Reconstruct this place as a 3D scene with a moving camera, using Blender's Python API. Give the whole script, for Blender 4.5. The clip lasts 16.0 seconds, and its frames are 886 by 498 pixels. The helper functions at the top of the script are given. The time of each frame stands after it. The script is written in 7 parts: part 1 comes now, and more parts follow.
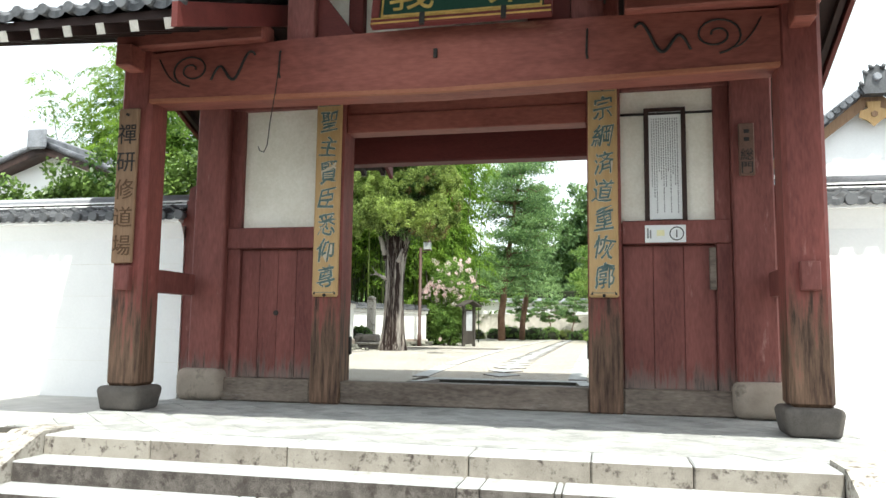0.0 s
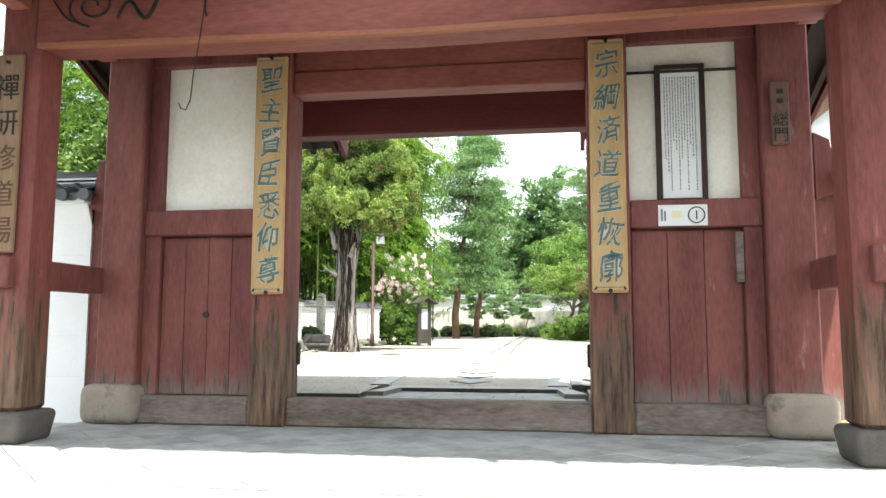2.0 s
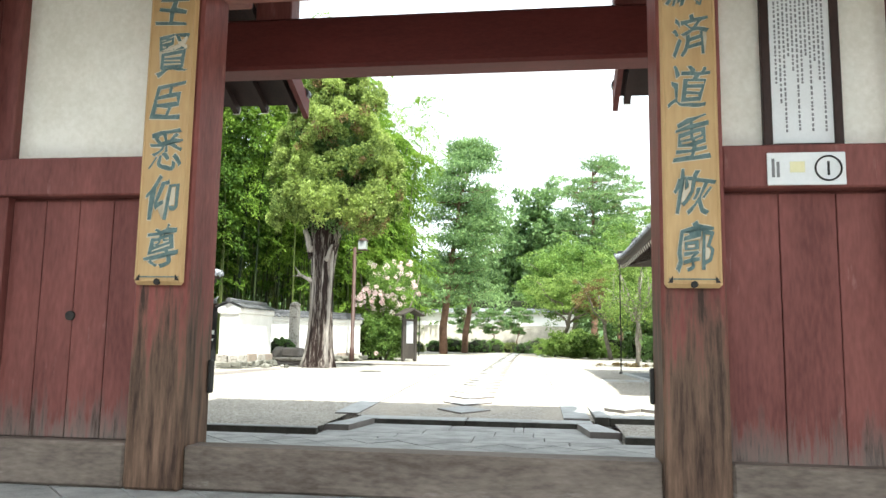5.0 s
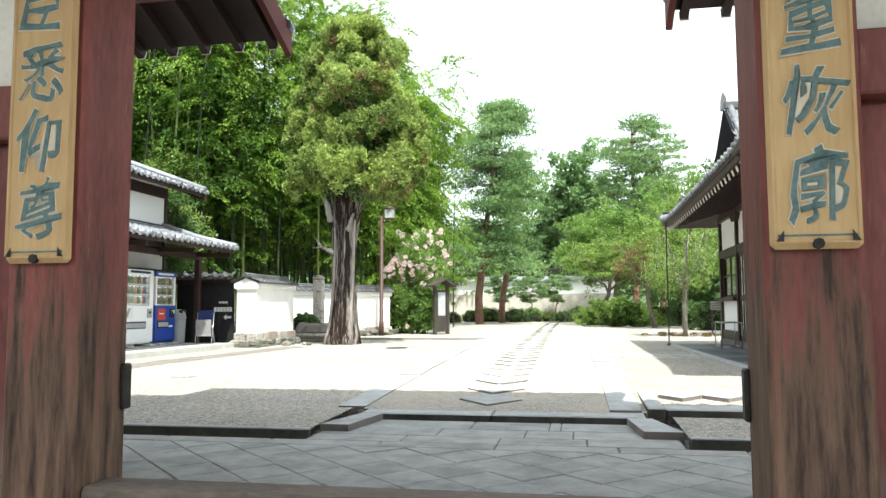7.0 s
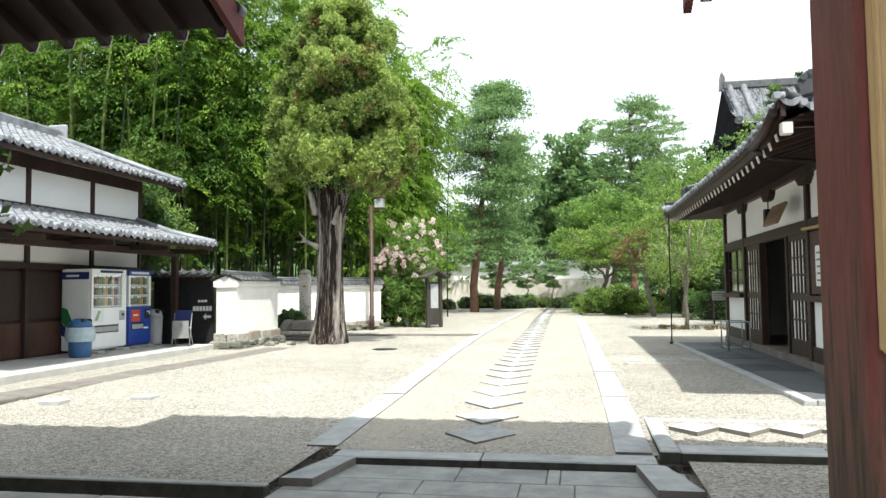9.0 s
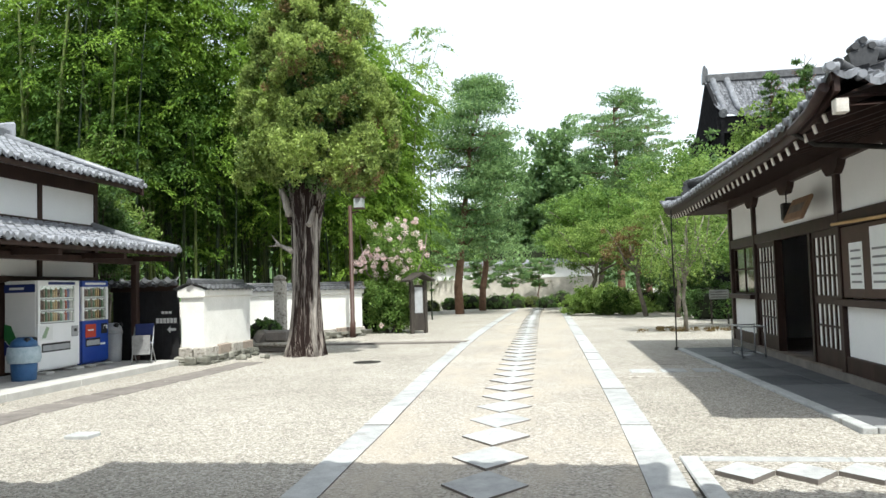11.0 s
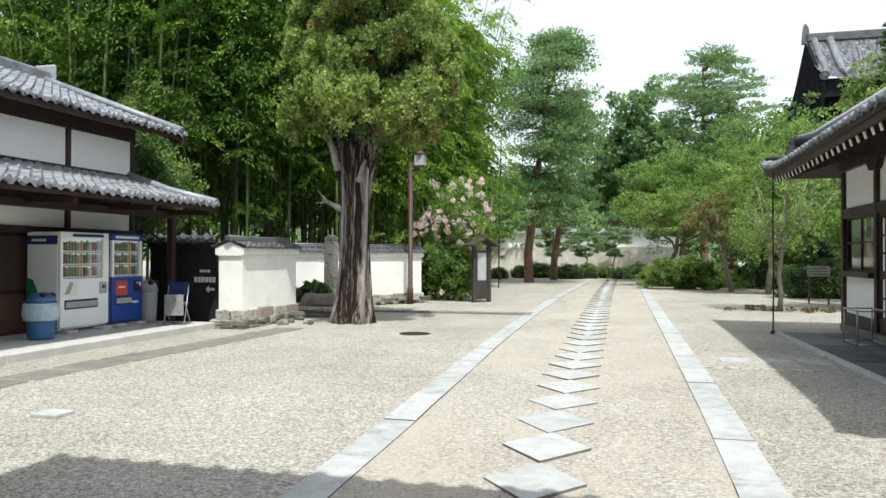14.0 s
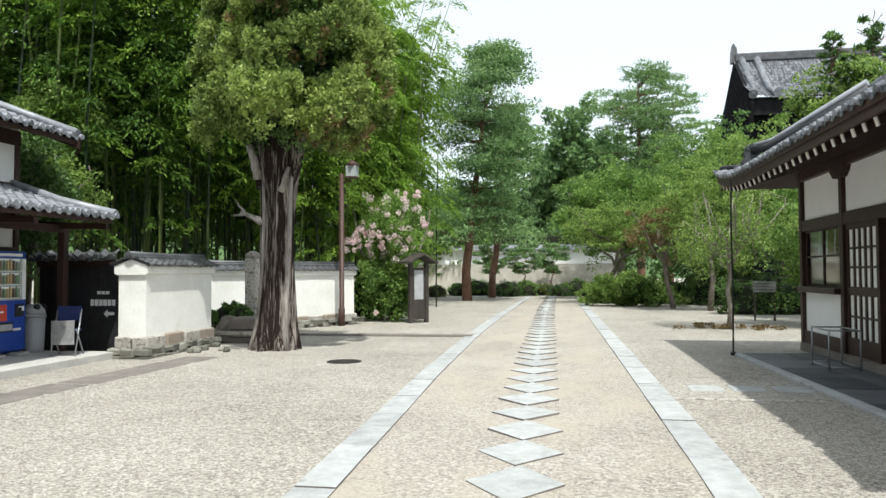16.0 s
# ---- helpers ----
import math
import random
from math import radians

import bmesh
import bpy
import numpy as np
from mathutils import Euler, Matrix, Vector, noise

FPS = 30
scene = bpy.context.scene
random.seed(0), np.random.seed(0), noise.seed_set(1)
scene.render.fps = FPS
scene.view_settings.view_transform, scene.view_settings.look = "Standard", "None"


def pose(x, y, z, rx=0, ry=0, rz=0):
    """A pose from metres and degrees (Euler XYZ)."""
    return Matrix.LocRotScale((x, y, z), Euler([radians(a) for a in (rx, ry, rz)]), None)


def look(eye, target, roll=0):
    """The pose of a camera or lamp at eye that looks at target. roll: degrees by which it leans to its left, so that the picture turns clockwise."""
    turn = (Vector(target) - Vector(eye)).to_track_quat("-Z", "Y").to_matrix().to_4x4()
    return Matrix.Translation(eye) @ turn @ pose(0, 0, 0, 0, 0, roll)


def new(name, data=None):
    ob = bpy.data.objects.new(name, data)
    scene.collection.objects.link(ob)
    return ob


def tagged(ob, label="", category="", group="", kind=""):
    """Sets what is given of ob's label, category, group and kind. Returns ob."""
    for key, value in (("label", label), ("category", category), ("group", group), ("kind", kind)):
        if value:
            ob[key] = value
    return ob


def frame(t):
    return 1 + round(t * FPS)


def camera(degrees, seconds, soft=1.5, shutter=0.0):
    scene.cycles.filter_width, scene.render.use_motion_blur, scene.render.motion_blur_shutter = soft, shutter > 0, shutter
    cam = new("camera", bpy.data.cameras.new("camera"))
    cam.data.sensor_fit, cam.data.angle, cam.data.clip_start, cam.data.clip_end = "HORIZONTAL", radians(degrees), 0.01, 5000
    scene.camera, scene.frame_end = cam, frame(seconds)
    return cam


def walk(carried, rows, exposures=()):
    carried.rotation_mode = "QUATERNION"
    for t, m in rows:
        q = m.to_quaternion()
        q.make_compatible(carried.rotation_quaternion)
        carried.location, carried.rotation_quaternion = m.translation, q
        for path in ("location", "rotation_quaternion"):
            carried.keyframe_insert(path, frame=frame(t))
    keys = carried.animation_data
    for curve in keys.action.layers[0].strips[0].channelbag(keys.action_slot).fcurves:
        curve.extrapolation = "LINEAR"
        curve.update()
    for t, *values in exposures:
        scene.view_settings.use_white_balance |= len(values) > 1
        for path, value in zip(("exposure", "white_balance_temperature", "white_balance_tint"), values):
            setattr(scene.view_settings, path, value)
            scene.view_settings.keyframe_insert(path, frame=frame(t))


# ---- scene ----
cam = camera(61.2, 16.0)
PATH = [
    (0, (1.795, -9.336, 0.98), (1.368, -7.393, 1.191), 0.7),
    (0.5, (1.594, -9.004, 1.068), (1.251, -7.044, 1.266), -0.4),
    (1, (1.364, -8.62, 1.022), (1.096, -6.648, 1.216), 2.3),
    (1.5, (1.32, -8.186, 1.032), (0.956, -6.229, 1.232), 1.9),
    (2, (1.218, -7.707, 1.045), (0.925, -5.739, 1.249), 0.1),
    (2.5, (1.124, -7.234, 1.051), (0.823, -5.274, 1.314), 0.2),
    (3, (0.992, -6.789, 1.026), (0.68, -4.83, 1.281), 1.5),
    (3.5, (0.892, -6.314, 1.033), (0.618, -4.345, 1.254), -1.0),
    (3.7, (0.846, -6.13, 1.022), (0.582, -4.162, 1.262), 0.6),
    (5.8, (0.805, -4.331, 1.022), (0.54, -2.364, 1.268), 1.0),
    (6, (0.784, -4.16, 1.024), (0.512, -2.196, 1.287), 1.0),
    (6.5, (0.808, -3.761, 1.022), (0.524, -1.792, 1.226), -0.9),
    (7, (0.828, -3.414, 1.137), (0.467, -1.454, 1.297), -0.3),
    (7.5, (0.792, -3.149, 1.225), (0.394, -1.193, 1.359), -0.6),
    (8, (0.801, -2.908, 1.351), (0.43, -0.951, 1.53), -0.1),
    (8.5, (0.857, -2.698, 1.468), (0.508, -0.734, 1.612), -0.5),
    (8.7, (0.841, -2.582, 1.509), (0.491, -0.617, 1.629), -0.6),
    (10.8, (0.425, -1.113, 1.722), (0.072, 0.853, 1.813), -1.0),
    (11, (0.45, -0.966, 1.726), (0.146, 1.008, 1.831), -1.7),
    (11.5, (0.528, -0.623, 1.707), (0.237, 1.353, 1.823), -1.0),
    (12, (0.568, -0.338, 1.718), (0.174, 1.622, 1.779), -0.2),
    (12.5, (0.52, 0.003, 1.716), (0.15, 1.964, 1.847), -2.1),
    (13, (0.483, 0.279, 1.697), (0.07, 2.236, 1.711), -0.9),
    (13.5, (0.456, 0.626, 1.705), (-0.038, 2.562, 1.788), 0.8),
    (14, (0.432, 0.927, 1.694), (-0.068, 2.864, 1.712), 0.1),
    (14.5, (0.313, 1.269, 1.696), (-0.169, 3.21, 1.728), 0.1),
    (15, (0.247, 1.613, 1.723), (-0.091, 3.582, 1.806), -0.1),
    (15.5, (0.194, 2.032, 1.732), (-0.189, 3.994, 1.801), 0.4),
    (16, (0.108, 2.42, 1.688), (-0.225, 4.391, 1.753), -0.3),
]
walk(cam, [(t, look(eye, target, roll)) for t, eye, target, roll in PATH],
     [(t, e, 6450 if t < 11 else 6320, 3 if t < 11 else 5) for t, e in ((0, 1.02), (1.5, 1.35), (3.5, 1.6), (6, 1.4), (7, 1.24), (8.5, 0.98), (11, 0.66), (12.5, 0.56), (14, 0.44), (16, 0.38))])


# ---- world, sun ----
SUN = Vector((0.25, -0.46, 1.0)).normalized()
world = bpy.data.worlds.new("sky")
world.use_nodes = True
scene.world = world
_n = world.node_tree.nodes
_sky = _n.new("ShaderNodeTexSky")
_sky.sky_type = 'NISHITA'
_sky.sun_disc = False
_sky.sun_elevation = math.asin(SUN.z)
_sky.sun_rotation = math.atan2(SUN.x, SUN.y)
_sky.dust_density = 2.0
_sky.air_density = 1.0
_sky.ozone_density = 0.6
_haze = _n.new("ShaderNodeMix")
_haze.data_type = 'RGBA'
_haze.inputs[0].default_value = 0.62
_haze.inputs[7].default_value = (7.3, 7.4, 7.45, 1)
world.node_tree.links.new(_sky.outputs[0], _haze.inputs[6])
world.node_tree.links.new(_haze.outputs[2], _n["Background"].inputs[0])
_n["Background"].inputs[1].default_value = 0.15
sun = new("sun", bpy.data.lights.new("sun", "SUN"))
sun.data.energy = 4.0
sun.data.angle = radians(0.6)
sun.data.color = (1.0, 0.965, 0.91)
sun.matrix_world = look(SUN * 50, (0, 0, 0))


# ---- materials ----
def mat(name, c1, c2, scale=6.0, rough=0.7, bump=0.2, stretch=(1, 1, 1), fine=60.0, metal=0.0, spec=0.3,
        island=0.0, per_object=0.0, stain=None, stain_scale=0.8, stain_at=0.55, bump_size=0.01, lo=0.45, hi=1.0):
    """Two-colour surface: coarse patches, fine grain, optional stains and variation piece by piece."""
    m = bpy.data.materials.new(name)
    m.use_nodes = True
    N, K = m.node_tree.nodes, m.node_tree.links
    b = N["Principled BSDF"]
    b.inputs["Roughness"].default_value = rough
    b.inputs["Metallic"].default_value = metal
    b.inputs["Specular IOR Level"].default_value = spec
    co = N.new("ShaderNodeTexCoord")
    mp = N.new("ShaderNodeMapping")
    mp.inputs["Scale"].default_value = stretch
    geo = N.new("ShaderNodeNewGeometry")
    K.new(geo.outputs["Position"], mp.inputs["Vector"])
    coarse = N.new("ShaderNodeTexNoise")
    coarse.inputs["Scale"].default_value = scale
    coarse.inputs["Detail"].default_value = 5
    coarse.inputs["Roughness"].default_value = 0.65
    K.new(mp.outputs[0], coarse.inputs["Vector"])
    grain = N.new("ShaderNodeTexNoise")
    grain.inputs["Scale"].default_value = fine
    grain.inputs["Detail"].default_value = 3
    K.new(mp.outputs[0], grain.inputs["Vector"])
    add = N.new("ShaderNodeMath")
    add.operation = 'MULTIPLY_ADD'
    K.new(grain.outputs[0], add.inputs[0])
    add.inputs[1].default_value = 0.5
    K.new(coarse.outputs[0], add.inputs[2])
    last = add
    for amount, source in ((island, geo.outputs["Random Per Island"]), (per_object, None)):
        if amount:
            if source is None:
                source = N.new("ShaderNodeObjectInfo").outputs["Random"]
            more = N.new("ShaderNodeMath")
            more.operation = 'MULTIPLY_ADD'
            K.new(source, more.inputs[0])
            more.inputs[1].default_value = amount
            K.new(last.outputs[0], more.inputs[2])
            shift = N.new("ShaderNodeMath")
            shift.operation = 'SUBTRACT'
            K.new(more.outputs[0], shift.inputs[0])
            shift.inputs[1].default_value = amount / 2
            last = shift
    ramp = N.new("ShaderNodeValToRGB")
    ramp.color_ramp.elements[0].position = lo
    ramp.color_ramp.elements[1].position = hi
    ramp.color_ramp.elements[0].color = (*c1, 1)
    ramp.color_ramp.elements[1].color = (*c2, 1)
    K.new(last.outputs[0], ramp.inputs[0])
    colour = ramp.outputs[0]
    if stain:
        sn = N.new("ShaderNodeTexNoise")
        sn.inputs["Scale"].default_value = stain_scale
        sn.inputs["Detail"].default_value = 7
        sn.inputs["Roughness"].default_value = 0.7
        K.new(mp.outputs[0], sn.inputs["Vector"])
        sr = N.new("ShaderNodeValToRGB")
        sr.color_ramp.elements[0].position = stain_at
        sr.color_ramp.elements[1].position = stain_at + 0.12
        K.new(sn.outputs[0], sr.inputs[0])
        mix = N.new("ShaderNodeMix")
        mix.data_type = 'RGBA'
        K.new(sr.outputs[0], mix.inputs[0])
        K.new(colour, mix.inputs[6])
        mix.inputs[7].default_value = (*stain, 1)
        colour = mix.outputs[2]
    K.new(colour, b.inputs["Base Color"])
    if bump:
        bp = N.new("ShaderNodeBump")
        bp.inputs["Strength"].default_value = bump
        bp.inputs["Distance"].default_value = bump_size
        K.new(add.outputs[0], bp.inputs["Height"])
        K.new(bp.outputs[0], b.inputs["Normal"])
    return m


def worn_paint(name, paint1, paint2, wood1, wood2, low, high, most=0.78):
    """Paint over timber, flaked off unevenly between two heights, where rain splashes."""
    m = mat(name, paint1, paint2, scale=3, rough=0.62, bump=0.35, stretch=(1, 1, 0.22), fine=40, lo=0.42, hi=1.02, stain=(paint2[0] * 1.3, paint2[1] * 2.0, paint2[2] * 2.0), stain_scale=7, stain_at=0.62)
    N, K = m.node_tree.nodes, m.node_tree.links
    b = N["Principled BSDF"]
    old = b.inputs["Base Color"].links[0].from_socket
    geo = next(n for n in N if n.type == 'NEW_GEOMETRY')
    sep = N.new("ShaderNodeSeparateXYZ")
    K.new(geo.outputs["Position"], sep.inputs[0])
    rng = N.new("ShaderNodeMapRange")
    rng.inputs[1].default_value, rng.inputs[2].default_value = low, high
    rng.inputs[3].default_value, rng.inputs[4].default_value = most, 0.30
    K.new(sep.outputs[2], rng.inputs[0])
    mp = N.new("ShaderNodeMapping")
    mp.inputs["Scale"].default_value = (9, 9, 0.9)
    K.new(geo.outputs["Position"], mp.inputs[0])
    ns = N.new("ShaderNodeTexNoise")
    ns.inputs["Scale"].default_value = 1.6
    ns.inputs["Detail"].default_value = 8
    ns.inputs["Roughness"].default_value = 0.7
    K.new(mp.outputs[0], ns.inputs["Vector"])
    sub = N.new("ShaderNodeMath")
    sub.operation = 'SUBTRACT'
    K.new(rng.outputs[0], sub.inputs[0])
    K.new(ns.outputs[0], sub.inputs[1])
    mul = N.new("ShaderNodeMath")
    mul.operation = 'MULTIPLY'
    mul.use_clamp = True
    K.new(sub.outputs[0], mul.inputs[0])
    mul.inputs[1].default_value = 5.0
    wr = N.new("ShaderNodeValToRGB")
    wr.color_ramp.elements[0].color = (*wood1, 1)
    wr.color_ramp.elements[1].color = (*wood2, 1)
    wr.color_ramp.elements[0].position, wr.color_ramp.elements[1].position = 0.35, 0.68
    K.new(ns.outputs[0], wr.inputs[0])
    mix = N.new("ShaderNodeMix")
    mix.data_type = 'RGBA'
    K.new(mul.outputs[0], mix.inputs[0])
    K.new(old, mix.inputs[6])
    K.new(wr.outputs[0], mix.inputs[7])
    K.new(mix.outputs[2], b.inputs["Base Color"])
    return m


def leaf_mat(name, dark, light, through_light=0.35, rough=0.5, each=0.5):
    m = bpy.data.materials.new(name)
    m.use_nodes = True
    N, K = m.node_tree.nodes, m.node_tree.links
    b = N["Principled BSDF"]
    b.inputs["Roughness"].default_value = rough
    b.inputs["Specular IOR Level"].default_value = 0.25
    geo = N.new("ShaderNodeNewGeometry")
    ns = N.new("ShaderNodeTexNoise")
    ns.inputs["Scale"].default_value = 0.7
    ns.inputs["Detail"].default_value = 3
    K.new(geo.outputs["Position"], ns.inputs["Vector"])
    mid = N.new("ShaderNodeMath")
    mid.operation = 'MULTIPLY_ADD'
    K.new(geo.outputs["Random Per Island"], mid.inputs[0])
    mid.inputs[1].default_value = each
    K.new(ns.outputs[0], mid.inputs[2])
    ramp = N.new("ShaderNodeValToRGB")
    ramp.color_ramp.elements[0].position, ramp.color_ramp.elements[1].position = 0.3 + 0.2 * each, 0.7 + 0.6 * each
    ramp.color_ramp.elements[0].color, ramp.color_ramp.elements[1].color = (*dark, 1), (*light, 1)
    K.new(mid.outputs[0], ramp.inputs[0])
    K.new(ramp.outputs[0], b.inputs["Base Color"])
    tr = N.new("ShaderNodeBsdfTranslucent")
    K.new(ramp.outputs[0], tr.inputs[0])
    mix = N.new("ShaderNodeMixShader")
    mix.inputs[0].default_value = through_light
    K.new(b.outputs[0], mix.inputs[1])
    K.new(tr.outputs[0], mix.inputs[2])
    K.new(mix.outputs[0], N["Material Output"].inputs[0])
    return m


RED = worn_paint("red_painted_timber", (0.085, 0.023, 0.020), (0.245, 0.085, 0.072), (0.065, 0.038, 0.031), (0.36, 0.315, 0.275), 0.1, 0.9)
RED_PILLAR = worn_paint("red_pillar_timber", (0.085, 0.021, 0.018), (0.265, 0.080, 0.066), (0.034, 0.017, 0.011), (0.22, 0.135, 0.088), 0.1, 2.15, 0.93)
RED_BEAM = mat("red_beam_timber", (0.135, 0.034, 0.027), (0.32, 0.105, 0.078), scale=2.2, rough=0.6, stretch=(0.25, 1, 1), fine=35,
               stain=(0.40, 0.20, 0.13), stain_scale=1.7, stain_at=0.62)
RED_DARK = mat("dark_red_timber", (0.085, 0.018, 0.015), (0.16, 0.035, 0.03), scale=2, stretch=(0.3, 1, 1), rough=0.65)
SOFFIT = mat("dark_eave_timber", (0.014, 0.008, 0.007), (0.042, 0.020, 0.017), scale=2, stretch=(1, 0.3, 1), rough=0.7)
GREY_WOOD = mat("weathered_timber", (0.052, 0.036, 0.028), (0.25, 0.205, 0.168), scale=3, stretch=(0.3, 1, 1), fine=45, bump=0.5, stain=(0.30, 0.27, 0.235), stain_scale=5, stain_at=0.6)
DARK_WOOD = mat("dark_stained_timber", (0.018, 0.010, 0.008), (0.055, 0.03, 0.024), scale=3, rough=0.55, stretch=(1, 1, 0.3), fine=40)
RAFTER_END = mat("white_rafter_end", (0.5, 0.46, 0.4), (0.75, 0.72, 0.66), scale=9, rough=0.8)
PLASTER = mat("aged_plaster", (0.77, 0.73, 0.62), (0.90, 0.865, 0.77), lo=0.58, hi=0.9, scale=1.3, rough=0.9, bump=0.12, fine=30, stain=(0.46, 0.41, 0.31), stain_scale=1.1, stain_at=0.63)
WHITE = mat("white_plaster", (0.82, 0.82, 0.81), (0.90, 0.90, 0.89), scale=1.0, rough=0.9, bump=0.08, fine=30)
OLD_WHITE = mat("stained_white_plaster", (0.70, 0.69, 0.64), (0.88, 0.87, 0.83), scale=1.4, rough=0.9, bump=0.15, fine=25, stain=(0.5, 0.47, 0.38), stain_scale=0.9, stain_at=0.62)
TILE = mat("grey_roof_tile", (0.025, 0.027, 0.032), (0.26, 0.27, 0.295), scale=2.6, rough=0.42, bump=0.15, fine=30, spec=0.5, island=0.5, per_object=0.5)
RIDGE_TILE = mat("black_ridge_tile", (0.016, 0.016, 0.018), (0.06, 0.062, 0.066), scale=6, rough=0.5, bump=0.25, fine=40, spec=0.4)
TILE_DARK = mat("dark_roof_tile", (0.028, 0.029, 0.032), (0.125, 0.128, 0.135), scale=2.5, rough=0.45, bump=0.15, fine=30, spec=0.5, island=0.4, per_object=0.4)
GRANITE = mat("granite", (0.26, 0.24, 0.21), (0.50, 0.47, 0.42), scale=4, rough=0.85, bump=0.3, fine=140, per_object=0.4, stain=(0.125, 0.105, 0.085), stain_scale=13, stain_at=0.51)
CLEAN_GRANITE = mat("pale_granite", (0.27, 0.275, 0.272), (0.47, 0.48, 0.475), scale=5, rough=0.88, bump=0.4, fine=120, per_object=0.2, stain=(0.25, 0.24, 0.215), stain_scale=3.4, stain_at=0.58)
PAVER = mat("grey_paving_stone", (0.235, 0.238, 0.228), (0.415, 0.418, 0.402), lo=0.56, hi=0.92, scale=3, rough=0.85, bump=0.35, fine=120, per_object=0.13)
JOINT = mat("joint_sand", (0.05, 0.047, 0.04), (0.11, 0.10, 0.088), scale=10, rough=0.95)
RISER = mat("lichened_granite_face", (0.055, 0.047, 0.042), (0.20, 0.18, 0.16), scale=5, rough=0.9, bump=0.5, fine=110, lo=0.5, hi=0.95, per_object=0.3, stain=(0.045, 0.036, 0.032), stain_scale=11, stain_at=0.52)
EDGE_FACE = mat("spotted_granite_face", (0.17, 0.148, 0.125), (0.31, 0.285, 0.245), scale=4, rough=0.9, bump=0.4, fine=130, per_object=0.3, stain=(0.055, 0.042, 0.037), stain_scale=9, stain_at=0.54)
# Kerb and trench sides: shade and grime both put into this dark colour.
SHADE_FACE = mat("shaded_grimy_stone_face", (0.024, 0.024, 0.020), (0.10, 0.096, 0.080), scale=6, rough=0.9, bump=0.5, fine=90)
BASE_STONE = mat("base_stone", (0.21, 0.17, 0.138), (0.38, 0.32, 0.265), scale=3, rough=0.85, bump=0.45, fine=110, stain=(0.15, 0.125, 0.10), stain_scale=3, stain_at=0.55)
BLACK_STONE = mat("blackened_base_stone", (0.055, 0.05, 0.045), (0.145, 0.128, 0.115), scale=3, rough=0.85, bump=0.4, fine=110)
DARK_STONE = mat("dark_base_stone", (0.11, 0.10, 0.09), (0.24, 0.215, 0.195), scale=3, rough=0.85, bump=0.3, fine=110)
ASPHALT = mat("street_asphalt", (0.05, 0.05, 0.05), (0.10, 0.10, 0.095), scale=5, rough=0.9, bump=0.4, fine=150)
BARK = mat("stripped_bark", (0.016, 0.008, 0.006), (0.36, 0.32, 0.285), scale=5, rough=0.9, bump=0.9, stretch=(1.5, 1.5, 0.12), fine=25, bump_size=0.03, lo=0.74, hi=0.95)
PINE_BARK = mat("red_pine_bark", (0.085, 0.05, 0.035), (0.25, 0.145, 0.10), scale=4, rough=0.9, bump=0.8, fine=20, bump_size=0.03)
GREY_BARK = mat("grey_bark", (0.08, 0.065, 0.05), (0.22, 0.19, 0.155), scale=5, rough=0.9, bump=0.6, fine=25)
CULM = mat("bamboo_culm", (0.012, 0.024, 0.008), (0.105, 0.135, 0.035), scale=0.6, rough=0.45, bump=0.05, fine=8, per_object=0.9)
BLUE_VINYL = mat("dark_blue_vinyl", (.012, .022, .09), (.025, .04, .14), scale=4, rough=.45, bump=.05)
BOARD = mat("ochre_board", (0.42, 0.26, 0.112), (0.59, 0.405, 0.20), scale=2, rough=0.6, bump=0.2, stretch=(1, 1, 0.15), fine=40)
OLD_BOARD = mat("old_cedar_board", (0.17, 0.10, 0.06), (0.34, 0.215, 0.13), scale=3, rough=0.7, bump=0.3, stretch=(1, 1, 0.15), fine=40)
INK = mat("faded_green_ink", (0.035, 0.075, 0.072), (0.17, 0.24, 0.23), scale=9, rough=0.7, bump=0)
CARVED = mat("pale_carved_edge", (0.52, 0.44, 0.31), (0.66, 0.60, 0.48), scale=9, rough=0.7, bump=0)
BLACK_INK = mat("black_ink", (0.012, 0.012, 0.012), (0.035, 0.032, 0.03), scale=9, rough=0.7, bump=0)
GREYTEXT = mat("grey_print", (0.14, 0.14, 0.14), (0.3, 0.3, 0.3), scale=9, rough=0.8, bump=0)
PAPER = mat("white_paper", (0.72, 0.73, 0.72), (0.82, 0.83, 0.82), scale=3, rough=0.6, bump=0.02)
GREEN_BOARD = mat("dark_green_lacquer", (0.008, 0.03, 0.02), (0.02, 0.06, 0.04), scale=4, rough=0.4, bump=0.05)
GOLD = mat("gold_leaf", (0.45, 0.28, 0.07), (0.75, 0.52, 0.17), scale=8, rough=0.4, bump=0.1, metal=0.4)
IRON = mat("black_iron", (0.012, 0.012, 0.012), (0.05, 0.045, 0.04), scale=10, rough=0.6, metal=0.3)
STEEL = mat("thin_grey_metal", (0.25, 0.26, 0.27), (0.42, 0.43, 0.44), scale=8, rough=0.4, metal=0.7, bump=0.05)
CONCRETE = mat("concrete_kerb", (0.36, 0.35, 0.33), (0.52, 0.51, 0.48), scale=3, rough=0.9, bump=0.25, fine=90)
L_JUNIPER = leaf_mat("juniper_leaf", (0.07, 0.125, 0.03), (0.43, 0.53, 0.15), 0.48)
L_DRY = leaf_mat("dry_leaf", (0.10, 0.065, 0.025), (0.26, 0.19, 0.08))
L_BAMBOO = leaf_mat("bamboo_leaf", (0.045, 0.115, 0.013), (0.27, 0.42, 0.06), 0.5, 0.7, 0.3)
# Shaded copy of the bamboo leaf: the grove's shade is in its colour.
L_SHADE_BAMBOO = leaf_mat("shaded_bamboo_leaf", (0.014, 0.044, 0.008), (0.115, 0.215, 0.03), 0.38, 0.7, 0.3)
